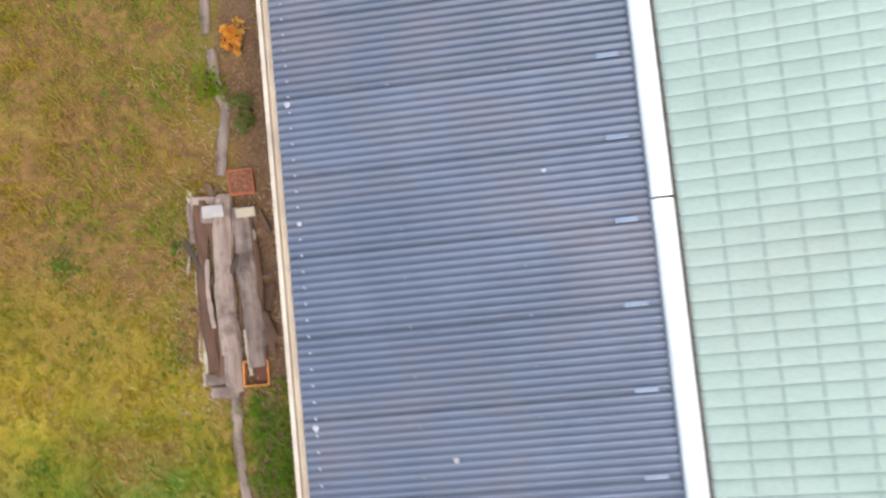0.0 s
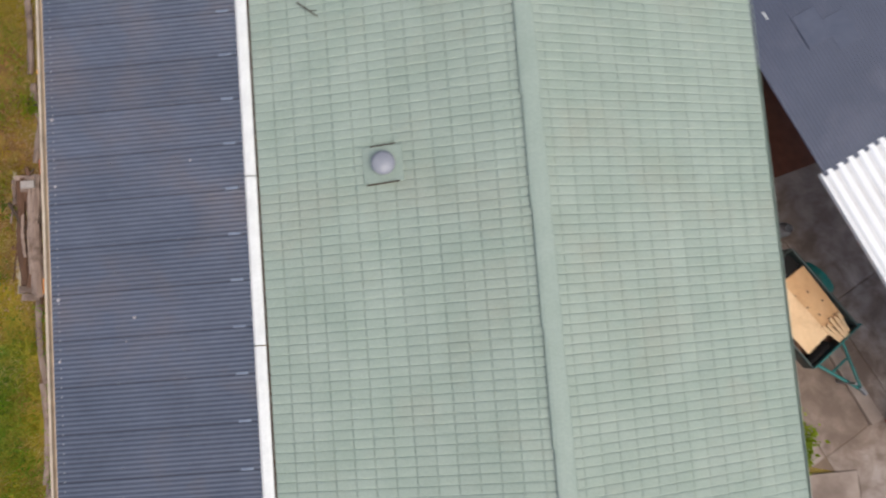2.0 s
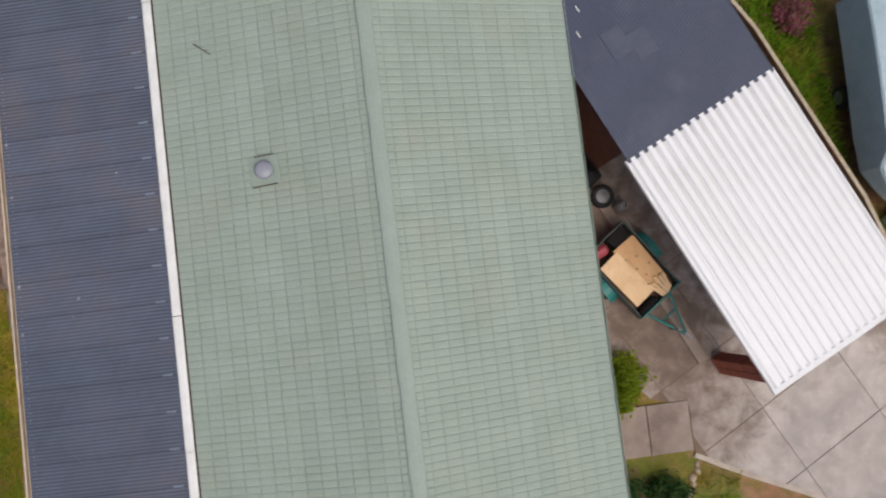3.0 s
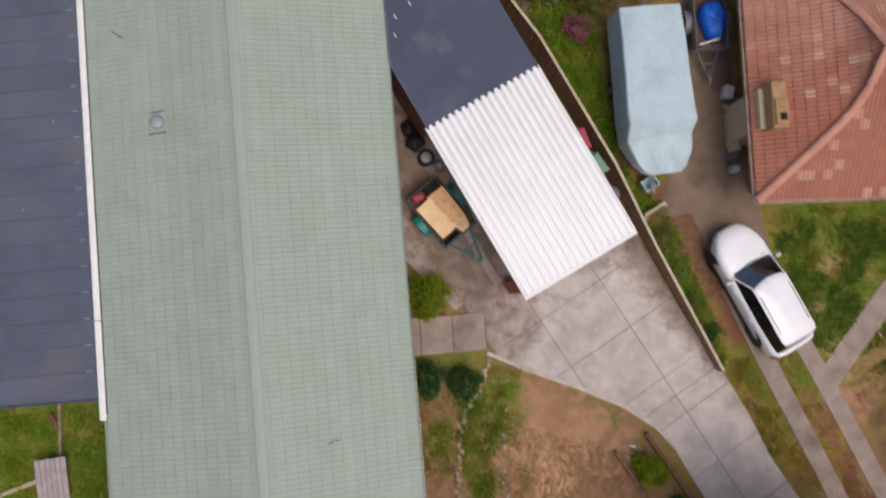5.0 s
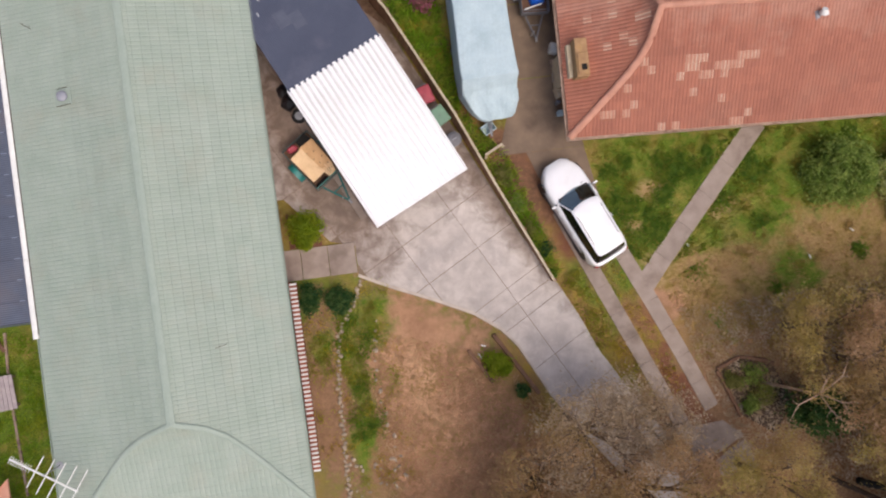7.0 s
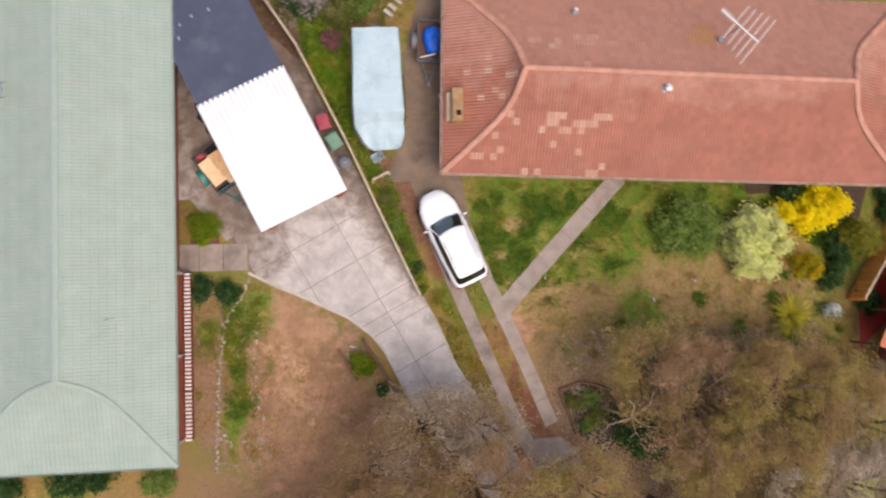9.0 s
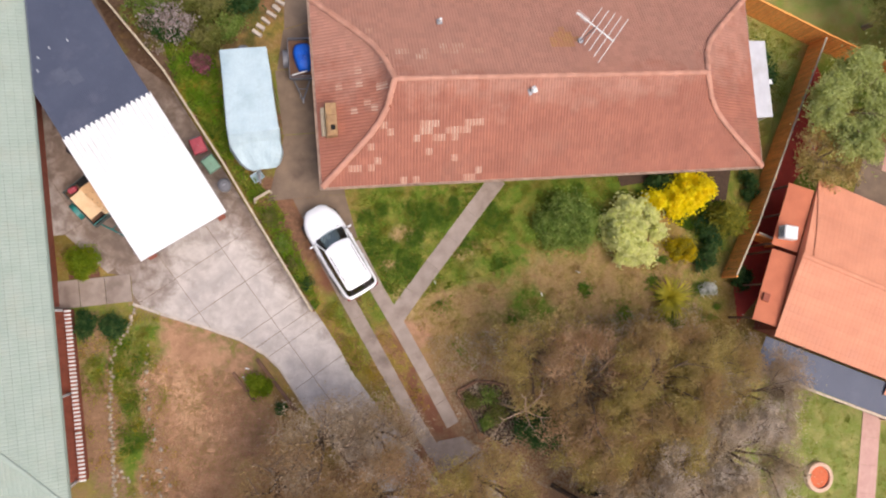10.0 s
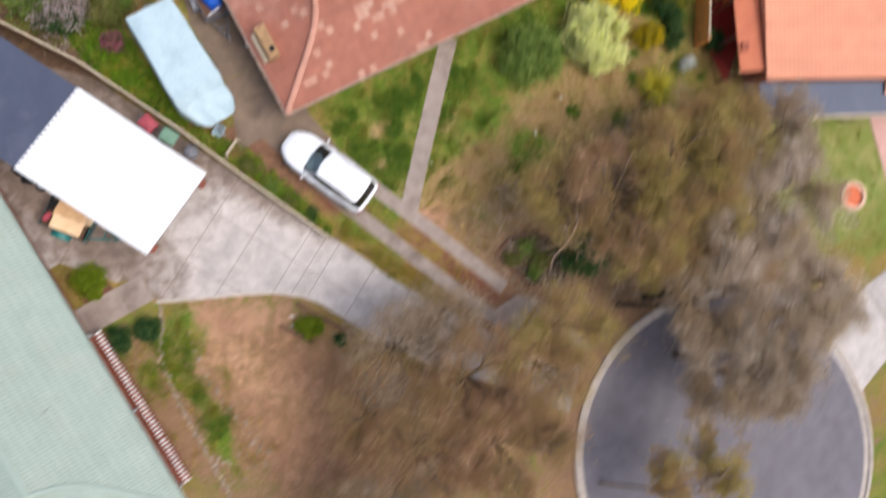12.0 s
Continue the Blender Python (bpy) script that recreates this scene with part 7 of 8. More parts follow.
for k, (x, y, s, m) in enumerate(((12.16, 5.9, 0.3, KERB), (12.14, 5.2, 0.26, CEMENT), (12.12, 4.35, 0.24, CANVAS), (12.2, 7.1, 0.34, WHITE_PAINT), (12.1, 6.5, 0.2, TIMBER_GREY), (12.05, 4.8, 0.16, GREY_PLASTIC))):
    plank("storage_box", x, y, 0.012, s * (1.3 + 0.5 * math.sin(k * 2.1)), s, 0.25 + 0.25 * ((k * 3) % 4) / 3, RA + 0.25 * math.sin(k * 1.7), m, "pale storage box against the house wall", "box")

# ---- fire pit, stones ----
pit = thing("fire_pit", 36.4, -14.6, 0, label="round fire pit of pale stone filled with orange gravel", category="fire pit")
ringp = lambda r, z: [(r * math.cos(2 * math.pi * i / 36), r * math.sin(2 * math.pi * i / 36), z) for i in range(36)]
part("ring", Shape().grid([ringp(0.8, 0), ringp(0.8, 0.26), ringp(0.76, 0.3), ringp(0.6, 0.3), ringp(0.58, 0.27), ringp(0.58, 0.1)], closed=True), PIT_STONE, pit, "pale stone ring")
part("gravel", Shape().grid([ringp(0.6, 0.16), ringp(0.3, 0.2), ringp(0.01, 0.22)], closed=True), GRAVEL_ORANGE, pit, "orange gravel bed")


def stone(x, y, s, seed):
    r = random.Random(seed)
    rows = []
    for k, z in ((0.7, -0.02), (1.0, 0.25), (0.85, 0.6), (0.45, 0.85), (0.03, 0.9)):
        rows.append([(s * k * math.cos(a) * r.uniform(0.8, 1.15), s * 0.75 * k * math.sin(a) * r.uniform(0.8, 1.15), z * s * 0.8) for a in (2 * math.pi * i / 8 for i in range(8))])
    ob = part("stone", Shape().grid(rows, closed=True), STONE, label="pale rounded field stone edging a bed", category="stone", group="stone edging")
    ob.matrix_basis = Matrix.Translation((x, y, 0)) @ Matrix.Rotation(r.uniform(0, 6), 4, "Z")


def along(points, step):
    out = []
    for p, q in zip(points, points[1:]):
        p, q = Vector(p), Vector(q)
        n = max(1, round((q - p).length / step))
        out += [p + (q - p) * i / n for i in range(n)]
    return out


for k, p in enumerate(along([(2.87, -1.5), (2.55, -2.3), (1.95, -3.1), (1.72, -3.6), (1.6, -4.6), (1.45, -5.7), (1.4, -7.2), (1.3, -9.2), (1.3, -10.5)], 0.19)):
    stone(p.x + 0.05 * math.sin(k * 2.3), p.y, 0.085 + 0.045 * ((k * 7) % 5) / 4, 100 + k)
for k, p in enumerate(along([(3.3, -3.2), (3.1, -4.4), (3.0, -5.6), (3.15, -7.0), (3.45, -8.4), (3.6, -10)], 0.42)):
    stone(p.x + 0.16 * math.sin(k * 3.1), p.y, 0.07 + 0.05 * ((k * 5) % 4) / 3, 300 + k)
for k in range(26):
    stone(1.2 + 2.2 * rng.random(), -8.6 - 1.6 * rng.random(), 0.05 + 0.06 * rng.random(), 500 + k)
rough_log(23.7, -13.3, 0, 1.7, 0.16, 1.2, BLACK, "charred black fallen log on the litter", "log", 91, 0.9)
hoop = thing("hose_coil", 6.8, 17.0, 0, label="coil of bright blue garden hose on the grass", category="hose")
for k in range(3):
    tor = [[((0.36 - 0.03 * k + 0.035 * math.cos(b)) * math.cos(a), (0.34 + 0.02 * k + 0.035 * math.cos(b)) * math.sin(a), 0.04 + 0.05 * k + 0.035 * math.sin(b)) for b in (2 * math.pi * j / 8 for j in range(8))] for a in (2 * math.pi * i / 30 for i in range(31))]
    part("loop", Shape().grid(tor, closed=True), BLUE_TARP, hoop, smooth=True)

for k, (x, y, rz) in enumerate(((7.35, -5.25, 0.4), (7.55, -4.85, 1.2), (16.9, -1.9, 0.3), (22.3, -3.1, 0.2), (24.4, -2.2, 1.0))):
    plank("stake", x, y, 0.02, 0.22, 0.05, 0.05, rz, WHITE_PAINT, "short white stake lying on the ground", "stake")


# ---- plants ----
def tree(x, y, h, r, leaf, n, label, seed, size=0.10, fork=0.32, limbs=7, bark=BARK, droop=0.35, lean=(0, 0), clump=0.42, loose=0.08, girth=1.0):
    """A tapered trunk, limbs that fork twice, and a loose crown of small leaves hung in clumps from the twigs."""
    r_ = random.Random(seed)
    ob = thing("tree", x, y, 0, label=label, category="tree")
    base, top = Vector((0, 0, -0.05)), Vector((lean[0] * 0.4, lean[1] * 0.4, h * fork))
    part("trunk", Shape().tube(base, base.lerp(top, 0.5) + Vector((0.06, -0.05, 0)), 0.035 * h * girth, 0.028 * h * girth, 10).tube(base.lerp(top, 0.5) + Vector((0.06, -0.05, 0)), top, 0.028 * h * girth, 0.022 * h * girth, 10), bark, ob)
    tips = []
    for i in range(limbs):
        a = 2 * math.pi * (i + r_.uniform(-0.3, 0.3)) / limbs
        reach = r * r_.uniform(0.35, 0.8)
        end = Vector((lean[0] + reach * math.cos(a), lean[1] + reach * math.sin(a), h * r_.uniform(0.72, 0.95)))
        mid = top.lerp(end, 0.5) + Vector((r_.uniform(-0.2, 0.2), r_.uniform(-0.2, 0.2), h * 0.05))
        sh = Shape().tube(top, mid, 0.014 * h, 0.010 * h, 7).tube(mid, end, 0.010 * h, 0.004 * h, 6)
        for j in range(5):
            start = mid.lerp(end, j / 5)
            b = a + r_.uniform(-1.3, 1.3)
            e2 = start + Vector((r * 0.42 * math.cos(b), r * 0.42 * math.sin(b), h * r_.uniform(-0.02, 0.14)))
            sh.tube(start, e2, 0.005 * h, 0.002 * h, 5)
            for k in range(4):
                s3 = start.lerp(e2, 0.35 + 0.16 * k)
                c = b + r_.uniform(-1.4, 1.4)
                e3 = s3 + Vector((r * 0.2 * math.cos(c), r * 0.2 * math.sin(c), r_.uniform(-0.1, 0.25)))
                sh.tube(s3, e3, 0.0022 * h, 0.001 * h, 4, caps=False)
                tips.append(e3)
            tips.append(e2)
        part("limb", sh, bark, ob)
    # Leaves sit on domed tufts at the twigs' ends, with strays hanging between and below them.
    tips = np.array([tuple(t) for t in tips]) + rng.normal(size=(len(tips), 3)) * np.array([0.3, 0.3, 0.1])
    weight = rng.random(len(tips)) ** 0.5 + 0.25
    pick = rng.choice(len(tips), n, p=weight / weight.sum())
    way = rng.normal(size=(n, 3))
    way[:, 2] = np.abs(way[:, 2]) * 1.2 - 0.35
    way /= np.linalg.norm(way, axis=1, keepdims=True)
    tuft = clump * (0.35 + 0.55 * weight[pick])
    pts = tips[pick] + way * (tuft * rng.uniform(0.15, 1.0, n) ** 0.5)[:, None] * np.array([1, 1, 0.6])
    stray = rng.random(n) < loose
    pts[stray] += rng.normal(size=(int(stray.sum()), 3)) * clump * np.array([0.8, 0.8, 0.5])
    pts[:, 2] -= droop * rng.random(n) ** 3
    v, q = leaf_cloud(pts, size, 0.25, 1.9)
    leaves_part("crown", v, q, leaf, ob)
    return ob


def shrub(name, x, y, rx, ry, h, leaf, n, label, seed, size=0.085, lumps=26, base=0.12, rz=0.0, category="shrub", loose=0.16, long=1.5):
    """Stems and a lumpy, uneven crown of leaves."""
    r_ = np.random.default_rng(seed)
    ob = thing(name, x, y, 0, rz=rz, label=label, category=category)
    st = Shape()
    for i in range(7):
        a = i * 0.9
        st.tube((0.08 * math.cos(a), 0.08 * math.sin(a), -0.03), (rx * 0.55 * math.cos(a), ry * 0.55 * math.sin(a), h * 0.7), 0.022, 0.008, 5)
    part("stems", st, TWIG, ob)
    d = r_.normal(size=(lumps, 3))
    d[:, 2] = np.abs(d[:, 2])
    d /= np.linalg.norm(d, axis=1, keepdims=True)
    c = d * np.array([rx, ry, h - base]) * r_.uniform(0.42, 1.0, (lumps, 1))
    c[:, 2] += base
    rad = loose * (rx + ry + h) / 1.5 * r_.uniform(0.45, 1.5, lumps)
    k = r_.integers(0, lumps, n)
    o = r_.normal(size=(n, 3))
    o /= np.linalg.norm(o, axis=1, keepdims=True)
    pts = c[k] + o * (rad[k] * (r_.uniform(0.35, 1.0, n) ** 0.5 + 0.6 * (r_.random(n) < 0.12)))[:, None]
    pts[:, 2] = np.maximum(pts[:, 2], 0.03)
    v, q = leaf_cloud(pts, size, 0.35, long)
    leaves_part("crown", v, q, leaf, ob)
    return ob


def strappy(name, x, y, r, h, leaf, n, label, seed):
    """A tussock of long arching blades."""
    r_ = np.random.default_rng(seed)
    ob = thing(name, x, y, 0, label=label, category="tussock")
    a, ln = r_.uniform(0, 2 * math.pi, n), r_.uniform(0.5, 1.0, n)
    ts = np.array([0.0, 0.4, 0.75, 1.0])
    rad = r * ln[:, None] * ts ** 1.3
    z = h * (np.sin(ts * 2.2) / 0.95) * r_.uniform(0.7, 1.1, (n, 1))
    w = 0.03 * np.array([1.0, 1.0, 0.7, 0.1])
    px, py = rad * np.cos(a)[:, None], rad * np.sin(a)[:, None]
    left = np.stack([px - np.sin(a)[:, None] * w, py + np.cos(a)[:, None] * w, z], -1)
    right = np.stack([px + np.sin(a)[:, None] * w, py - np.cos(a)[:, None] * w, z], -1)
    v = np.concatenate([left, right], 1)
    quads = np.array([[i * 8 + j, i * 8 + j + 1, i * 8 + 4 + j + 1, i * 8 + 4 + j] for i in range(n) for j in range(3)])
    leaves_part("leaf_tuft", v.reshape(-1, 3), quads, leaf, ob)
    return ob


# Gum trees along the street.
GUMS = [
    (20.7, -5.9, 5.0, 2.0, LEAF_GUM_OLIVE, 2000, "olive-leaved gum tree with a sparse open crown"),
    (23.0, -7.6, 6.0, 2.6, LEAF_GUM, 3400, "brown-leaved gum tree with a sparse open crown"),
    (26.2, -7.7, 6.2, 2.7, LEAF_GUM_OLIVE, 7000, "olive-leaved gum tree in the front garden"),
    (23.4, -10.2, 5.4, 2.0, LEAF_GUM_OLIVE, 5600, "olive-leaved gum tree in the front garden"),
    (28.4, -7.6, 5.8, 2.2, LEAF_GUM_OLIVE, 4200, "olive-leaved gum tree with a sparse open crown"),
    (25.4, -10.6, 5.8, 2.2, LEAF_GUM_OLIVE, 4800, "olive-leaved gum tree in the front garden"),
    (30.9, -9.0, 5.4, 2.2, LEAF_GUM_GREY, 4800, "grey twiggy gum tree near the veranda"),
    (29.8, -11.7, 6.0, 2.3, LEAF_GUM_SILVER, 5400, "grey twiggy gum tree by the lawn"),
    (27.5, -12.2, 6.0, 2.4, LEAF_GUM_SILVER, 5200, "grey twiggy gum tree by the street"),
    (17.7, -11.4, 4.8, 1.7, LEAF_GUM_OLIVE, 2000, "thin olive gum tree beside the crossover"),
    (10.6, -8.3, 6.2, 2.1, LEAF_GUM_GREY, 1800, "grey-brown twiggy gum tree leaning over the driveway"),
    (8.4, -9.9, 5.8, 2.0, LEAF_GUM, 1600, "brown twiggy gum tree in bare front garden"),
    (9.2, -12.4, 6.0, 2.5, LEAF_GUM, 3300, "brown twiggy gum tree in bare front garden"),
    (12.8, -11.1, 6.0, 2.2, LEAF_GUM, 3200, "brown twiggy gum tree between the driveways"),
    (15.6, -11.9, 5.6, 1.7, LEAF_GUM_OLIVE, 2400, "dull olive gum tree at the foot of the strip drive"),
    (12.7, -8.3, 5.0, 1.5, LEAF_GUM_GREY, 1500, "small grey-brown gum tree between the driveways"),
    (6.2, -14.4, 5.8, 2.6, LEAF_GUM_GREY, 6000, "grey twiggy gum tree in bare front garden"),
    (12.4, -14.0, 5.8, 2.3, LEAF_GUM, 5400, "brown twiggy gum tree by the kerb"),
    (23.0, -16.4, 6.2, 2.2, LEAF_GUM_GREY, 5400, "dull grey-brown gum tree hanging over the turning circle"),
    (26.0, -16.8, 6.4, 2.4, LEAF_GUM_SILVER, 4800, "grey-brown gum tree hanging over the turning circle"),
    (28.7, -16.4, 6.0, 2.0, LEAF_GUM_SILVER, 4800, "grey-brown gum tree by the kerb"),
    (24.6, -18.4, 6.0, 1.7, LEAF_GUM_GREY, 3600, "dull grey-brown gum tree hanging over the turning circle"),
]
for k, (x, y, h, r, leaf, n, label) in enumerate(GUMS):
    tree(x, y, h, r, leaf, int(n * 6.3), label, 40 + k, 0.047, bark=BARK_GUM, clump=0.5, loose=0.22)
tree(39.4, 4.6, 4.4, 2.2, LEAF_PALE, 42000, "pale green feathery tree behind the orange fence", 80, 0.08, limbs=9, clump=0.5)
tree(38.0, 2.2, 3.6, 1.5, LEAF_GUM_OLIVE, 5200, "thin olive brown tree behind the orange fence", 85, 0.08, clump=0.45)
tree(46.8, 3.9, 5.2, 3.1, LEAF_GREYGREEN, 46000, "grey green tree behind the timber fence", 81, 0.085, limbs=9, clump=0.6)
tree(43.6, 9.8, 5.0, 2.6, LEAF_OLIVE, 22000, "olive green tree beyond the timber fence", 82, 0.075, clump=0.5)
tree(48.8, 7.6, 5.5, 2.8, LEAF_GREYGREEN, 24000, "grey green tree beyond the timber fence", 83, 0.075, clump=0.5)
tree(41.6, 12.5, 4.0, 2.0, LEAF_DARK, 5000, "dark green tree beyond the timber fence", 84, 0.11, clump=0.5)
tree(21.6, -12.6, 6.2, 2.3, LEAF_GUM_GREY, 19000, "grey-brown gum tree leaning over the road with dark bare limbs", 77, 0.05, fork=0.62, limbs=6, bark=BARK_DARK, lean=(2.6, -1.6), clump=0.42, loose=0.2, girth=0.6)
tree(16.2, -19.6, 6.0, 2.3, LEAF_GUM_OLIVE, 24000, "olive young gum tree leaning out over the kerb", 78, 0.05, fork=0.5, lean=(3.2, -0.9), clump=0.42, girth=0.4)
dead = thing("dead_branches", 19.4, -8.2, 0, rz=0.4, label="bleached bare dead branches among the trees", category="dead tree")
part("trunk", Shape().tube((0, 0, 0), (0.1, 0.1, 4.2), 0.07, 0.035, 8), DEADWOOD, dead)
for k, (a, ln, z) in enumerate(((0.4, 1.5, 0.6), (1.4, 1.1, 0.9), (2.9, 1.9, 0.3), (4.1, 0.8, 0.8), (5.3, 0.9, 0.7))):
    e = Vector((0.1 + ln * 0.6 * math.cos(a), 0.1 + ln * 0.6 * math.sin(a), 4.3 + z * 0.7))
    f = Vector((0.1 + ln * math.cos(a + 0.25), 0.1 + ln * math.sin(a + 0.25), 4.4 + z))
    part("branch", Shape().tube((0.1, 0.1, 4.1), e, 0.03, 0.02, 6).tube(e, f, 0.02, 0.007, 6).tube(e, e + Vector((0.4 * math.cos(a - 0.8), 0.4 * math.sin(a - 0.8), 0.2)), 0.014, 0.006, 5), DEADWOOD, dead)

# Shrubs.
for k, (x, y, rx, ry, h) in enumerate(((18.0, -7.9, 0.45, 0.4, 0.5), (18.9, -7.7, 0.5, 0.4, 0.6), (19.2, -8.6, 0.6, 0.5, 0.6), (18.6, -9.0, 0.35, 0.35, 0.4))):
    shrub("shrub", x, y, rx, ry, h, LEAF_GREEN if k % 2 else LEAF_OLIVE, 700, "low green shrub growing in a dark soil bed", 120 + k, 0.06, loose=0.28)
shrub("round_bush", 0.92, 0.80, 0.66, 0.66, 1.45, LEAF_LIME, 6500, "clipped round fresh green bush beside the path", 1, 0.06, 40, loose=0.13)
shrub("shrub", 0.80, -1.95, 0.36, 0.62, 0.8, LEAF_DARK, 3000, "dark green shrub in the bed by the veranda", 2, 0.06)
shrub("shrub", 1.92, -2.15, 0.45, 0.6, 0.8, LEAF_DARK, 3000, "dark green shrub in the bed by the path", 3, 0.06)
shrub("bush", 7.97, -5.66, 0.5, 0.62, 0.95, LEAF_LIME, 3600, "bright green bush between log edgings", 4, 0.06, rz=0.3)
shrub("shrub", 8.95, -6.9, 0.3, 0.3, 0.5, LEAF_DARK, 900, "small dark green shrub beside the driveway", 5, 0.06)
shrub("shrub", 23.9, 0.3, 1.5, 1.35, 1.7, LEAF_GREEN, 17000, "loose rounded mid green shrub in the front lawn", 6, 0.08, 46)
shrub("variegated_shrub", 27.4, -0.45, 1.7, 1.7, 2.4, LEAF_CREAM, 34000, "dense cream variegated shrub in the front lawn", 7, 0.10, 70, loose=0.08)
shrub("wattle", 30.5, 1.2, 1.45, 0.8, 2.4, FLOWER_YELLOW, 30000, "wattle bush in full bright yellow bloom", 8, 0.11, 30, rz=0.25, loose=0.12)
shrub("wattle", 28.7, 0.95, 0.55, 0.4, 1.9, FLOWER_YELLOW, 6000, "small wattle bush in yellow bloom", 9, 0.08, 10)
shrub("shrub", 32.6, -0.3, 0.8, 0.95, 2.1, LEAF_SUN, 5600, "olive yellow shrub near the side fence", 10, 0.08)
shrub("shrub", 30.1, -1.7, 0.7, 0.6, 1.2, FLOWER_GOLD, 4000, "golden flowering low shrub in the lawn", 11, 0.07)
shrub("shrub", 31.4, -2.2, 0.5, 0.75, 1.3, LEAF_DARK, 2800, "dark blue green shrub near the side fence", 12, 0.07)
shrub("shrub", 31.9, -0.8, 0.7, 1.0, 1.1, LEAF_DARK, 3600, "dark green shrub between the wattle and the fence", 23, 0.08)
shrub("shrub", 29.6, 2.0, 0.9, 0.45, 1.0, LEAF_DARK, 2600, "dark green shrub against the house wall", 24, 0.08)
shrub("shrub", 33.2, -3.5, 0.6, 0.6, 1.0, LEAF_DARK, 2600, "dark green shrub at the fence end", 13, 0.08)
shrub("flowering_shrub", 31.4, -3.9, 0.42, 0.4, 0.8, FLOWER_SNOW, 1700, "small white flowering shrub on the lawn", 14, 0.06)
shrub("shrub", 20.8, -9.4, 0.9, 0.85, 3.4, LEAF_DARK, 5200, "dark blue green bush beneath the gum trees", 15, 0.08)
shrub("shrub", 36.3, 7.6, 0.55, 1.5, 1.1, LEAF_DARK, 4200, "dark green shrubs along the orange fence", 16, 0.08)
shrub("shrub", 34.6, 1.4, 0.4, 0.9, 0.9, LEAF_DARK, 2000, "dark green shrub at the house corner", 17, 0.08)
shrub("shrub", 44.2, -13.2, 1.0, 0.7, 1.2, LEAF_OLIVE, 3600, "dull brown green shrub under the eaves", 18, 0.08)
shrub("shrub", 46.2, -14.2, 0.8, 0.6, 1.1, LEAF_DARK, 2400, "dark green shrub under the eaves", 19, 0.08)
shrub("shrub", 44.3, -20.2, 1.3, 0.8, 1.4, LEAF_DARK, 3600, "dark green shrub beside the parked hatchback", 20, 0.09)
strappy("flax", 29.1, -4.1, 1.4, 0.7, LEAF_FLAX, 190, "olive green flax tussock on the lawn", 21)
shrub("shrub", 45.4, 1.7, 0.85, 0.75, 1.0, LEAF_GREEN, 5200, "dense mid green shrub by the rear path", 22, 0.07)
blue_tub = thing("tub", 44.1, -0.1, 0.0, label="small blue plastic tub by the rear wall", category="tub")
part("tub", Shape().grid([[(r * math.cos(2 * math.pi * i / 18), r * math.sin(2 * math.pi * i / 18), z) for i in range(18)] for r, z in ((0.2, 0.02), (0.28, 0.34), (0.3, 0.36), (0.27, 0.36), (0.19, 0.06), (0.01, 0.05))], closed=True), BLUE_TARP, blue_tub)
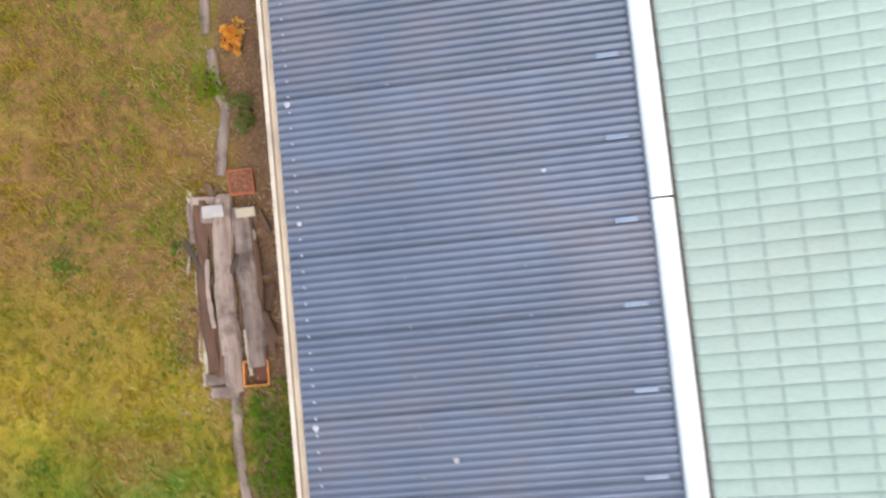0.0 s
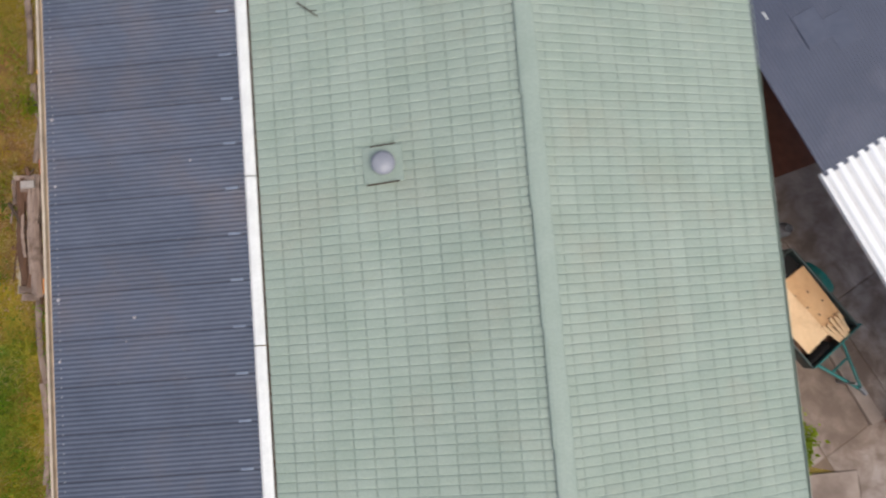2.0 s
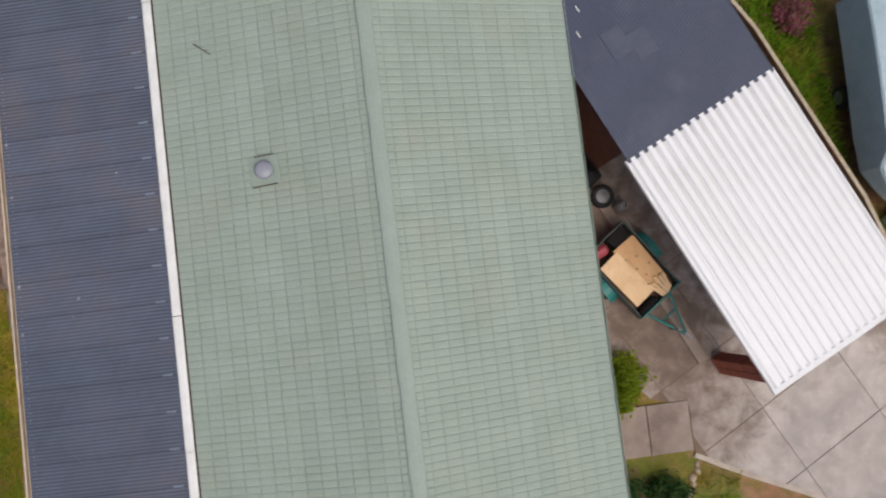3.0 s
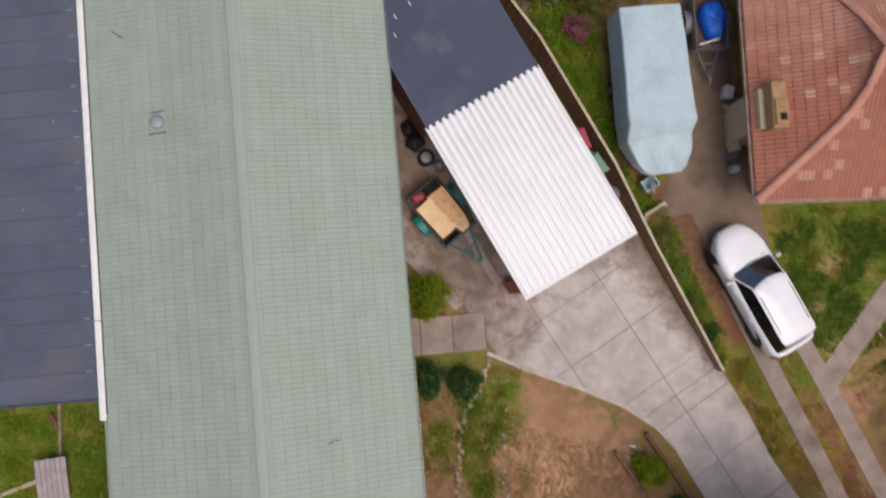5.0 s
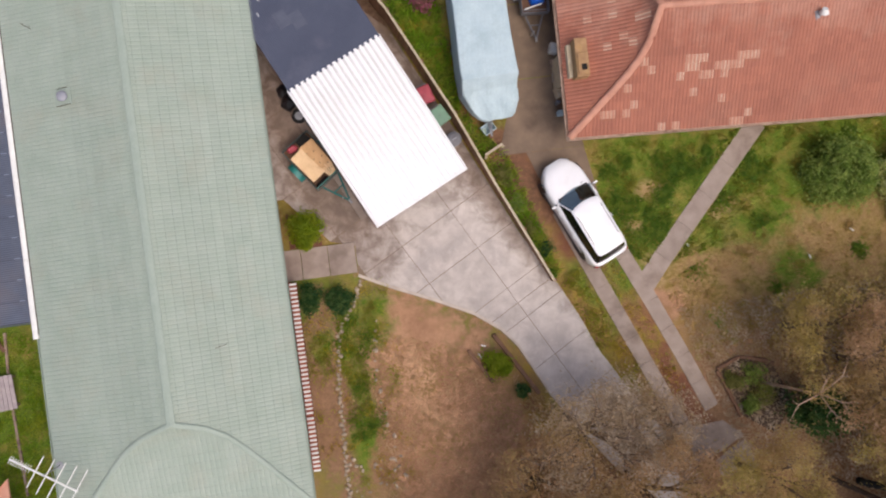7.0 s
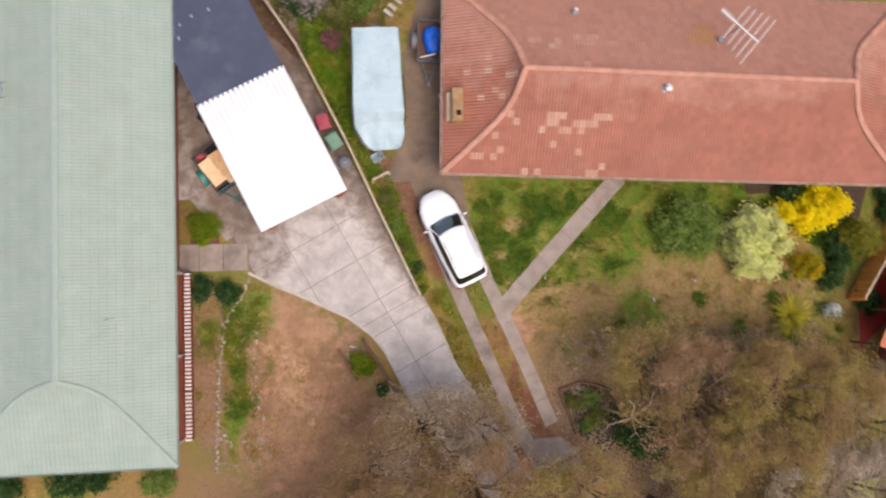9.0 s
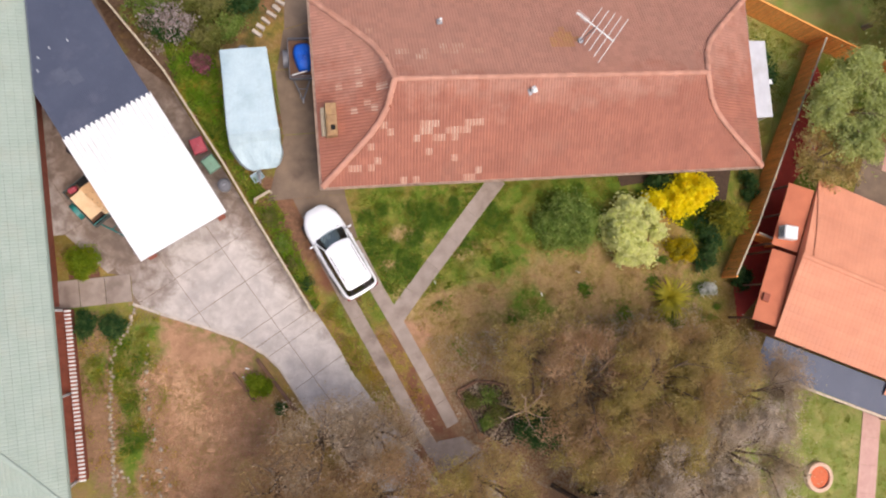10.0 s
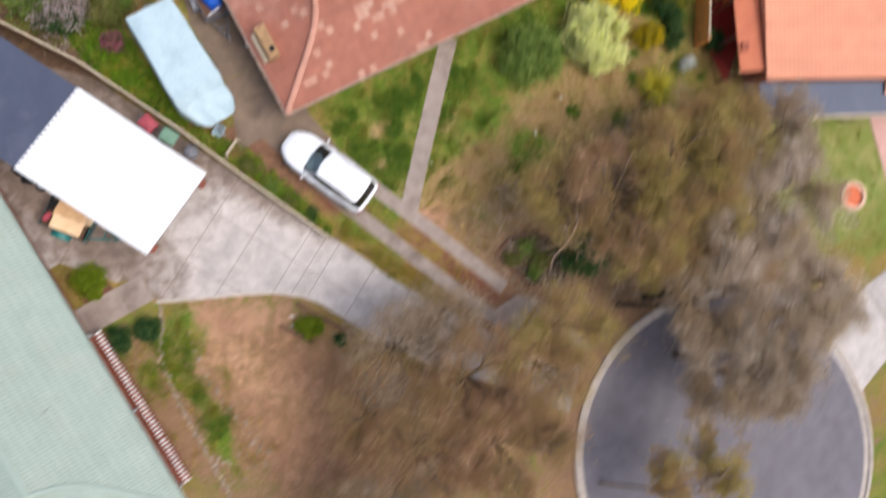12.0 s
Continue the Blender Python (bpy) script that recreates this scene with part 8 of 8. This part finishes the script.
for k, (x, y, rx, ry, h, leaf, n, label) in enumerate((
        (6.6, 14.6, 1.6, 1.3, 2.6, LEAF_OLIVE, 6500, "olive green shrub beyond the fence"), (8.6, 14.2, 1.5, 1.2, 2.4, LEAF_GUM_OLIVE, 6000, "golden olive shrub beyond the boat"),
        (10.0, 15.8, 1.4, 1.2, 2.2, LEAF_OLIVE, 5000, "olive green shrub beyond the boat"), (5.0, 13.0, 1.2, 1.2, 2.2, LEAF_GREEN, 5000, "green shrub beyond the fence"),
        (7.4, 12.2, 1.2, 0.9, 2.0, LEAF_OLIVE, 5000, "olive green shrub behind the boat"), (8.3, 11.3, 0.8, 0.6, 1.3, LEAF_GREEN, 2400, "green shrub behind the boat"),
        (5.6, 11.7, 1.3, 1.2, 2.5, FLOWER_WHITE, 2300, "shrub with sparse white blossom by the fence"), (7.7, 15.6, 1.0, 0.8, 2.3, FLOWER_GOLD, 4600, "golden flowering shrub in the back garden"), (4.6, 14.8, 1.2, 1.4, 2.4, LEAF_DARK, 4600, "dark green shrub beyond the fence"),
        (6.2, 13.2, 1.3, 1.1, 2.2, LEAF_OLIVE, 6000, "olive green shrub beyond the fence"), (5.6, 11.5, 0.8, 0.8, 1.5, LEAF_DARK, 3600, "dark green undergrowth below the blossom"),
        (7.5, 10.8, 0.8, 0.7, 1.3, LEAF_OLIVE, 3200, "low olive green shrub beside the fence"), (8.9, 12.8, 1.0, 0.8, 1.7, LEAF_DARK, 4200, "dark green shrub beyond the boat"),
        (6.9, 9.7, 0.5, 0.46, 0.8, FLOWER_PINK, 1100, "small pink flowering shrub by the fence"), (12.4, 15.2, 0.8, 0.5, 0.7, LEAF_GREEN, 1500, "low green plants in the north bed"),
        (14.4, 14.6, 0.8, 0.5, 0.6, LEAF_GREEN, 1500, "low green plants in the north bed"), (16.0, 14.2, 0.5, 0.5, 0.7, LEAF_DARK, 1200, "low dark green plants in the north bed"),
        (9.75, 0.75, 0.3, 0.45, 0.45, LEAF_GREEN, 420, "low mid green plant in the fence strip"), (10.15, -0.25, 0.32, 0.4, 0.5, LEAF_OLIVE, 420, "low olive green plant in the fence strip"),
        (10.75, -1.2, 0.28, 0.35, 0.45, LEAF_DARK, 420, "low dark green plant in the fence strip"), (9.3, 2.0, 0.3, 0.5, 0.4, LEAF_OLIVE, 800, "low olive plant in the fence strip"),
        (-8.1, -10.3, 1.4, 0.6, 0.9, LEAF_DARK, 2600, "dark green shrubs along the end wall"), (-4.4, -10.4, 1.6, 0.6, 0.8, LEAF_DARK, 2600, "dark green shrubs along the end wall"),
        (-1.2, -10.5, 1.0, 0.6, 0.7, LEAF_GREEN, 1600, "green shrubs at the house corner"))):
    shrub("shrub", x, y, rx, ry, h, leaf, n, label, 200 + k, 0.085 if h > 0.65 else 0.05, loose=0.16 if h > 0.65 else 0.3)
shrub("flowering_plant", -13.02, 9.28, 0.13, 0.2, 0.42, FLOWER_ORANGE, 300, "small plant with orange flowers by the patio", 60, 0.05, 12)
shrub("herb", -13.34, 8.75, 0.16, 0.26, 0.22, LEAF_LIME, 260, "low fresh green herb by the garden edging", 61, 0.035, 16, loose=0.3)
shrub("herb", -12.95, 8.4, 0.12, 0.32, 0.2, LEAF_OLIVE, 220, "low green herb beside the patio edge", 62, 0.05, 10)


# ---- grass: blades scattered over lawns and rough ground ----
def grass(name, x0, x1, y0, y1, n, material, label, keep, h=0.10, w=0.012, clumps=0.6, seed=5):
    r_ = np.random.default_rng(seed)
    nc = max(20, n // 40)
    cen = np.stack([r_.uniform(x0, x1, nc), r_.uniform(y0, y1, nc)], 1)
    k = r_.integers(0, nc, n)
    p = cen[k] + r_.normal(size=(n, 2)) * 0.14
    free = r_.random(n) > clumps
    p[free] = np.stack([r_.uniform(x0, x1, free.sum()), r_.uniform(y0, y1, free.sum())], 1)
    p = p[keep(p[:, 0], p[:, 1])]
    m = len(p)
    a = r_.uniform(0, 2 * math.pi, m)
    tall = h * r_.uniform(0.5, 1.5, m)
    out = tall * r_.uniform(0.3, 1.2, m)
    d = np.stack([np.cos(a), np.sin(a)], 1)
    s = np.stack([-np.sin(a), np.cos(a)], 1) * (w * r_.uniform(0.6, 1.5, m))[:, None]
    z0, z1, z2 = np.full((m, 1), 0.0), (tall * 0.7)[:, None], tall[:, None]
    mid, tip = p + d * (out * 0.4)[:, None], p + d * out[:, None]
    v = np.stack([np.hstack([p - s, z0]), np.hstack([p + s, z0]), np.hstack([mid + s * 0.8, z1]), np.hstack([mid - s * 0.8, z1]), np.hstack([tip + s * 0.15, z2]), np.hstack([tip - s * 0.15, z2])], 1)
    i = np.arange(m)[:, None] * 6
    quads = np.concatenate([i + np.array([0, 1, 2, 3]), i + np.array([3, 2, 4, 5])], 0)
    ob = new(name, quick_mesh(name, v.reshape(-1, 3), quads, material))
    return tagged(ob, label, "grass", kind="stuff")


def outside(*boxes):
    def keep(x, y):
        ok = np.ones(len(x), bool)
        for a, b, c, d in boxes:
            ok &= ~((x > a) & (x < b) & (y > c) & (y < d))
        return ok
    return keep


def poly_mask(poly):
    def keep(x, y):
        ok = np.zeros(len(x), bool)
        for (ax, ay), (bx, by) in zip(poly, poly[1:] + poly[:1]):
            cross = ((ay > y) != (by > y)) & (x < (bx - ax) * (y - ay) / (by - ay + 1e-12) + ax)
            ok ^= cross
        return ok
    return keep


def off_strips(x, y):
    """Clear of the wheel strips and the slanting path."""
    ok = np.ones(len(x), bool)
    for pts, w in (([(11.55, 0.3), (12.42, -1.93), (13.4, -4.3), (14.5, -6.9), (15.15, -8.5), (16.3, -10.9)], 0.36), ([(13.1, 0.5), (14.05, -2.0), (14.95, -4.0), (16.0, -6.5), (16.95, -8.9)], 0.36), ([(14.8, -3.3), (20.8, 3.0)], 0.45)):
        for (ax, ay), (bx, by) in zip(pts, pts[1:]):
            l2 = (bx - ax) ** 2 + (by - ay) ** 2
            t = np.clip(((x - ax) * (bx - ax) + (y - ay) * (by - ay)) / l2, 0, 1)
            ok &= np.hypot(x - ax - t * (bx - ax), y - ay - t * (by - ay)) > w
    return ok


both = lambda f, g: (lambda x, y: f(x, y) & g(x, y))
LAWN = [(13.6, -1.5), (13.2, 2.8), (27.2, 2.6), (27.4, 1.9), (33.3, 0.6), (33.4, -1.2), (31.6, -1.5), (29.5, 0.4), (24, -0.6), (19, -1.9), (15.4, -2.7)]
grass("lawn_grass", 13, 34, -5, 3, 26000, GRASS_GREEN, "tufts of green lawn grass", both(poly_mask(LAWN), off_strips), 0.10, 0.016, 0.8, 11)
grass("dry_grass", 13, 34, -8, 2, 26000, GRASS_DRY, "scattered dry grass under the trees", both(poly_mask([(15.5, -3.5), (20, -1.5), (33, -2), (33, -8), (17.8, -8.4)]), off_strips), 0.08, 0.014, 0.7, 12)
grass("west_grass", -20, -13.38, -2, 12, 40000, GRASS_OLIVE, "long dry olive grass of the west garden", outside(), 0.09, 0.008, 0.7, 13)
grass("west_green_grass", -18, -13.4, -4, 5, 30000, GRASS_LUSH, "green grass of the west garden", lambda x, y: np.sin(x * 1.3 + 1) + np.cos(y * 0.9) + 0.4 * np.sin(y * 3 + x) > 0.2 + 1.0 * (y > 3.5), 0.09, 0.007, 0.7, 14)
grass("west_straw", -19, -13.4, -3, 9, 12000, GRASS_STRAW, "pale straw among the grass of the west garden", lambda x, y: np.sin(x * 1.7) + np.sin(y * 1.1 + 2) + 0.5 * np.sin(y * 4 + x * 2) > -0.2, 0.08, 0.005, 0.8, 28)
grass("edge_grass", -13.2, -12.4, -2, 5.0, 5200, GRASS_LUSH, "green grass strip beside the patio", outside(), 0.10, 0.009, 0.5, 15)
grass("south_grass", -14.5, -8.7, -10, -1.8, 16000, GRASS_LUSH, "green lawn grass south of the patio", outside((-11.8, -10.7, -4.65, -3.15)), 0.09, 0.012, 0.6, 16)
grass("bed_dry_grass", 0.45, 4.0, -9.8, -1.8, 3600, GRASS_OLIVE, "dry olive grass among the stones", outside(), 0.08, 0.012, 0.85, 27)
grass("bed_grass", 0.45, 3.4, -9.5, -2.2, 6500, GRASS_GREEN, "green grass among the stones by the house", lambda x, y: ((np.abs(x - 2.2) < 0.5) & (y > -7.2)) | ((x < 1.45) & (np.abs(y + 4.2) < 0.9)) | ((np.abs(x - 3.2) < 0.4) & (np.abs(y + 3.1) < 0.8)), 0.10, 0.012, 0.7, 17)
grass("fence_grass", 5.4, 12, -2.6, 12, 30000, GRASS_LUSH, "rough green grass along the fence", poly_mask([(5.55, 9.2), (7.75, 4.65), (10.95, -2.5), (11.2, -2.2), (9.8, 2.6), (8.0, 5.0), (7.5, 10.5), (5.2, 12)]), 0.22, 0.018, 0.75, 18)
EDGE = poly_mask([(10.95, -2.55), (11.95, -2.1), (14.7, -8.1), (13.45, -7.7), (12.35, -5.7)])
grass("edge_grass", 10.9, 14.8, -8.2, -2, 5200, GRASS_OLIVE, "rough olive grass beside the driveway", both(EDGE, off_strips), 0.08, 0.014, 0.75, 41)
grass("edge_grass", 10.9, 14.8, -8.2, -2, 3600, GRASS_GREEN, "green grass tufts beside the driveway", both(EDGE, both(off_strips, lambda x, y: np.sin(x * 3.1 + y) + np.sin(y * 2.3) > 0.3)), 0.09, 0.014, 0.85, 42)
grass("median_grass", 11, 16, -8, -1.5, 4200, GRASS_OLIVE, "grass between the wheel strips", both(off_strips, poly_mask([(11.3, -2.4), (13.4, -1.6), (16.0, -8.0), (14.6, -8.2)])), 0.09, 0.013, 0.6, 19)
grass("far_lawn_grass", 33, 48, -19, -8, 18000, GRASS_GREEN, "mown lawn grass before the orange house", both(poly_mask([(34.5, -9.2), (42, -13.2), (47.5, -15), (47.5, -18.1), (39.5, -18.8), (33.2, -17.0), (32.5, -11)]), lambda x, y: outside((35.5, 37.3, -15.5, -13.7))(x, y) & (np.abs(x - 40.4 - 0.267 * (y + 11.6)) > 0.68)), 0.06, 0.016, 0.4, 20)
grass("side_grass", 34.6, 39.2, 3, 11, 6000, GRASS_GREEN, "green grass behind the awning", poly_mask([(34.6, 4.0), (36.4, 3.8), (39.3, 8.8), (36, 10.7), (35.2, 9)]), 0.09, 0.014, 0.6, 21)


def litter(name, poly, n, material, label, seed, size=0.05):
    """Fallen leaves, bark and twigs lying on bare ground."""
    r_ = np.random.default_rng(seed)
    xs, ys = [p[0] for p in poly], [p[1] for p in poly]
    p = np.stack([r_.uniform(min(xs), max(xs), n), r_.uniform(min(ys), max(ys), n)], 1)
    p = p[both(poly_mask(poly), off_strips)(p[:, 0], p[:, 1])]
    v, q = leaf_cloud(np.hstack([p, r_.uniform(0.035, 0.05, (len(p), 1))]), size, 3.0, 3.0)
    ob = new(name, quick_mesh(name, v, q, material))
    return tagged(ob, label, "leaf litter", kind="stuff")


litter("leaf_litter", [(3.2, -3.5), (8.2, -5.5), (12, -10), (15, -14), (4, -16), (2.5, -9)], 16000, LEAF_GUM, "fallen brown leaves and bark on bare earth", 31)
litter("leaf_litter", [(16, -4.5), (31, -4.5), (32.5, -13.5), (24, -14), (18, -11)], 22000, LEAF_GUM_GREY, "fallen grey-brown leaves and bark on bare earth", 32)


litter("leaf_litter", [(-14.0, 4.7), (-12.35, 4.7), (-12.35, 13), (-13.3, 13), (-14.0, 7.6)], 2600, LEAF_GUM, "brown leaf litter and bark by the timber pile", 33, 0.025)


def weeds(name, poly, clumps, n, material, label, seed, size=0.06):
    """Low broad-leaved weeds growing in loose patches."""
    r_ = np.random.default_rng(seed)
    xs, ys = [p[0] for p in poly], [p[1] for p in poly]
    cen = np.stack([r_.uniform(min(xs), max(xs), clumps), r_.uniform(min(ys), max(ys), clumps)], 1)
    rad = r_.uniform(0.12, 0.55, clumps)
    k = r_.integers(0, clumps, n)
    p = cen[k] + r_.normal(size=(n, 2)) * (rad[k] * 0.6)[:, None]
    p = p[both(poly_mask(poly), off_strips)(p[:, 0], p[:, 1])]
    z = 0.02 + 0.12 * r_.random((len(p), 1)) ** 2
    v, q = leaf_cloud(np.hstack([p, z]), size, 0.8, 1.5)
    ob = new(name, quick_mesh(name, v, q, material))
    return tagged(ob, label, "weeds", kind="stuff")


weeds("lawn_weeds", LAWN, 60, 26000, WEED, "patches of lush green weeds in the lawn", 41)
weeds("lawn_weeds", [(13.7, -1.0), (13.3, 2.7), (19.4, 2.4), (15.6, -1.6)], 26, 14000, WEED, "patches of lush green weeds in the lawn", 42)
weeds("lawn_weeds", [(16, -3.2), (20, -1.6), (33, -2), (33, -5.5), (18, -6)], 16, 4200, WEED, "scattered green weeds in dry grass", 46)
weeds("fence_weeds", [(5.55, 9.2), (7.75, 4.65), (10.95, -2.5), (11.2, -2.2), (9.8, 2.6), (8.0, 5.0), (7.5, 10.5), (5.2, 12)], 40, 14000, WEED, "lush green weeds along the fence", 43, 0.075)
weeds("west_weeds", [(-13.6, -1), (-13.6, 8.8), (-16, 9), (-18, 4), (-17, -1)], 20, 2600, WEED, "patches of green weeds in the west garden", 44, 0.03)
weeds("north_bed_plants", [(9.8, 13.6), (16.2, 12.6), (17.2, 15.4), (10.2, 17.2)], 14, 2400, LEAF_GREEN, "rows of low green plants in bare soil", 47, 0.07)
weeds("south_weeds", [(-14.5, -10), (-8.8, -10), (-8.8, -1.9), (-14.5, -1.9)], 40, 12000, LEAF_LIME, "lush bright green clover in the south lawn", 48, 0.045)
weeds("bed_weeds", [(0.5, -2.4), (3.4, -2.2), (3.2, -8), (0.5, -8)], 16, 2600, WEED, "green weeds among the stones by the house", 45, 0.05)
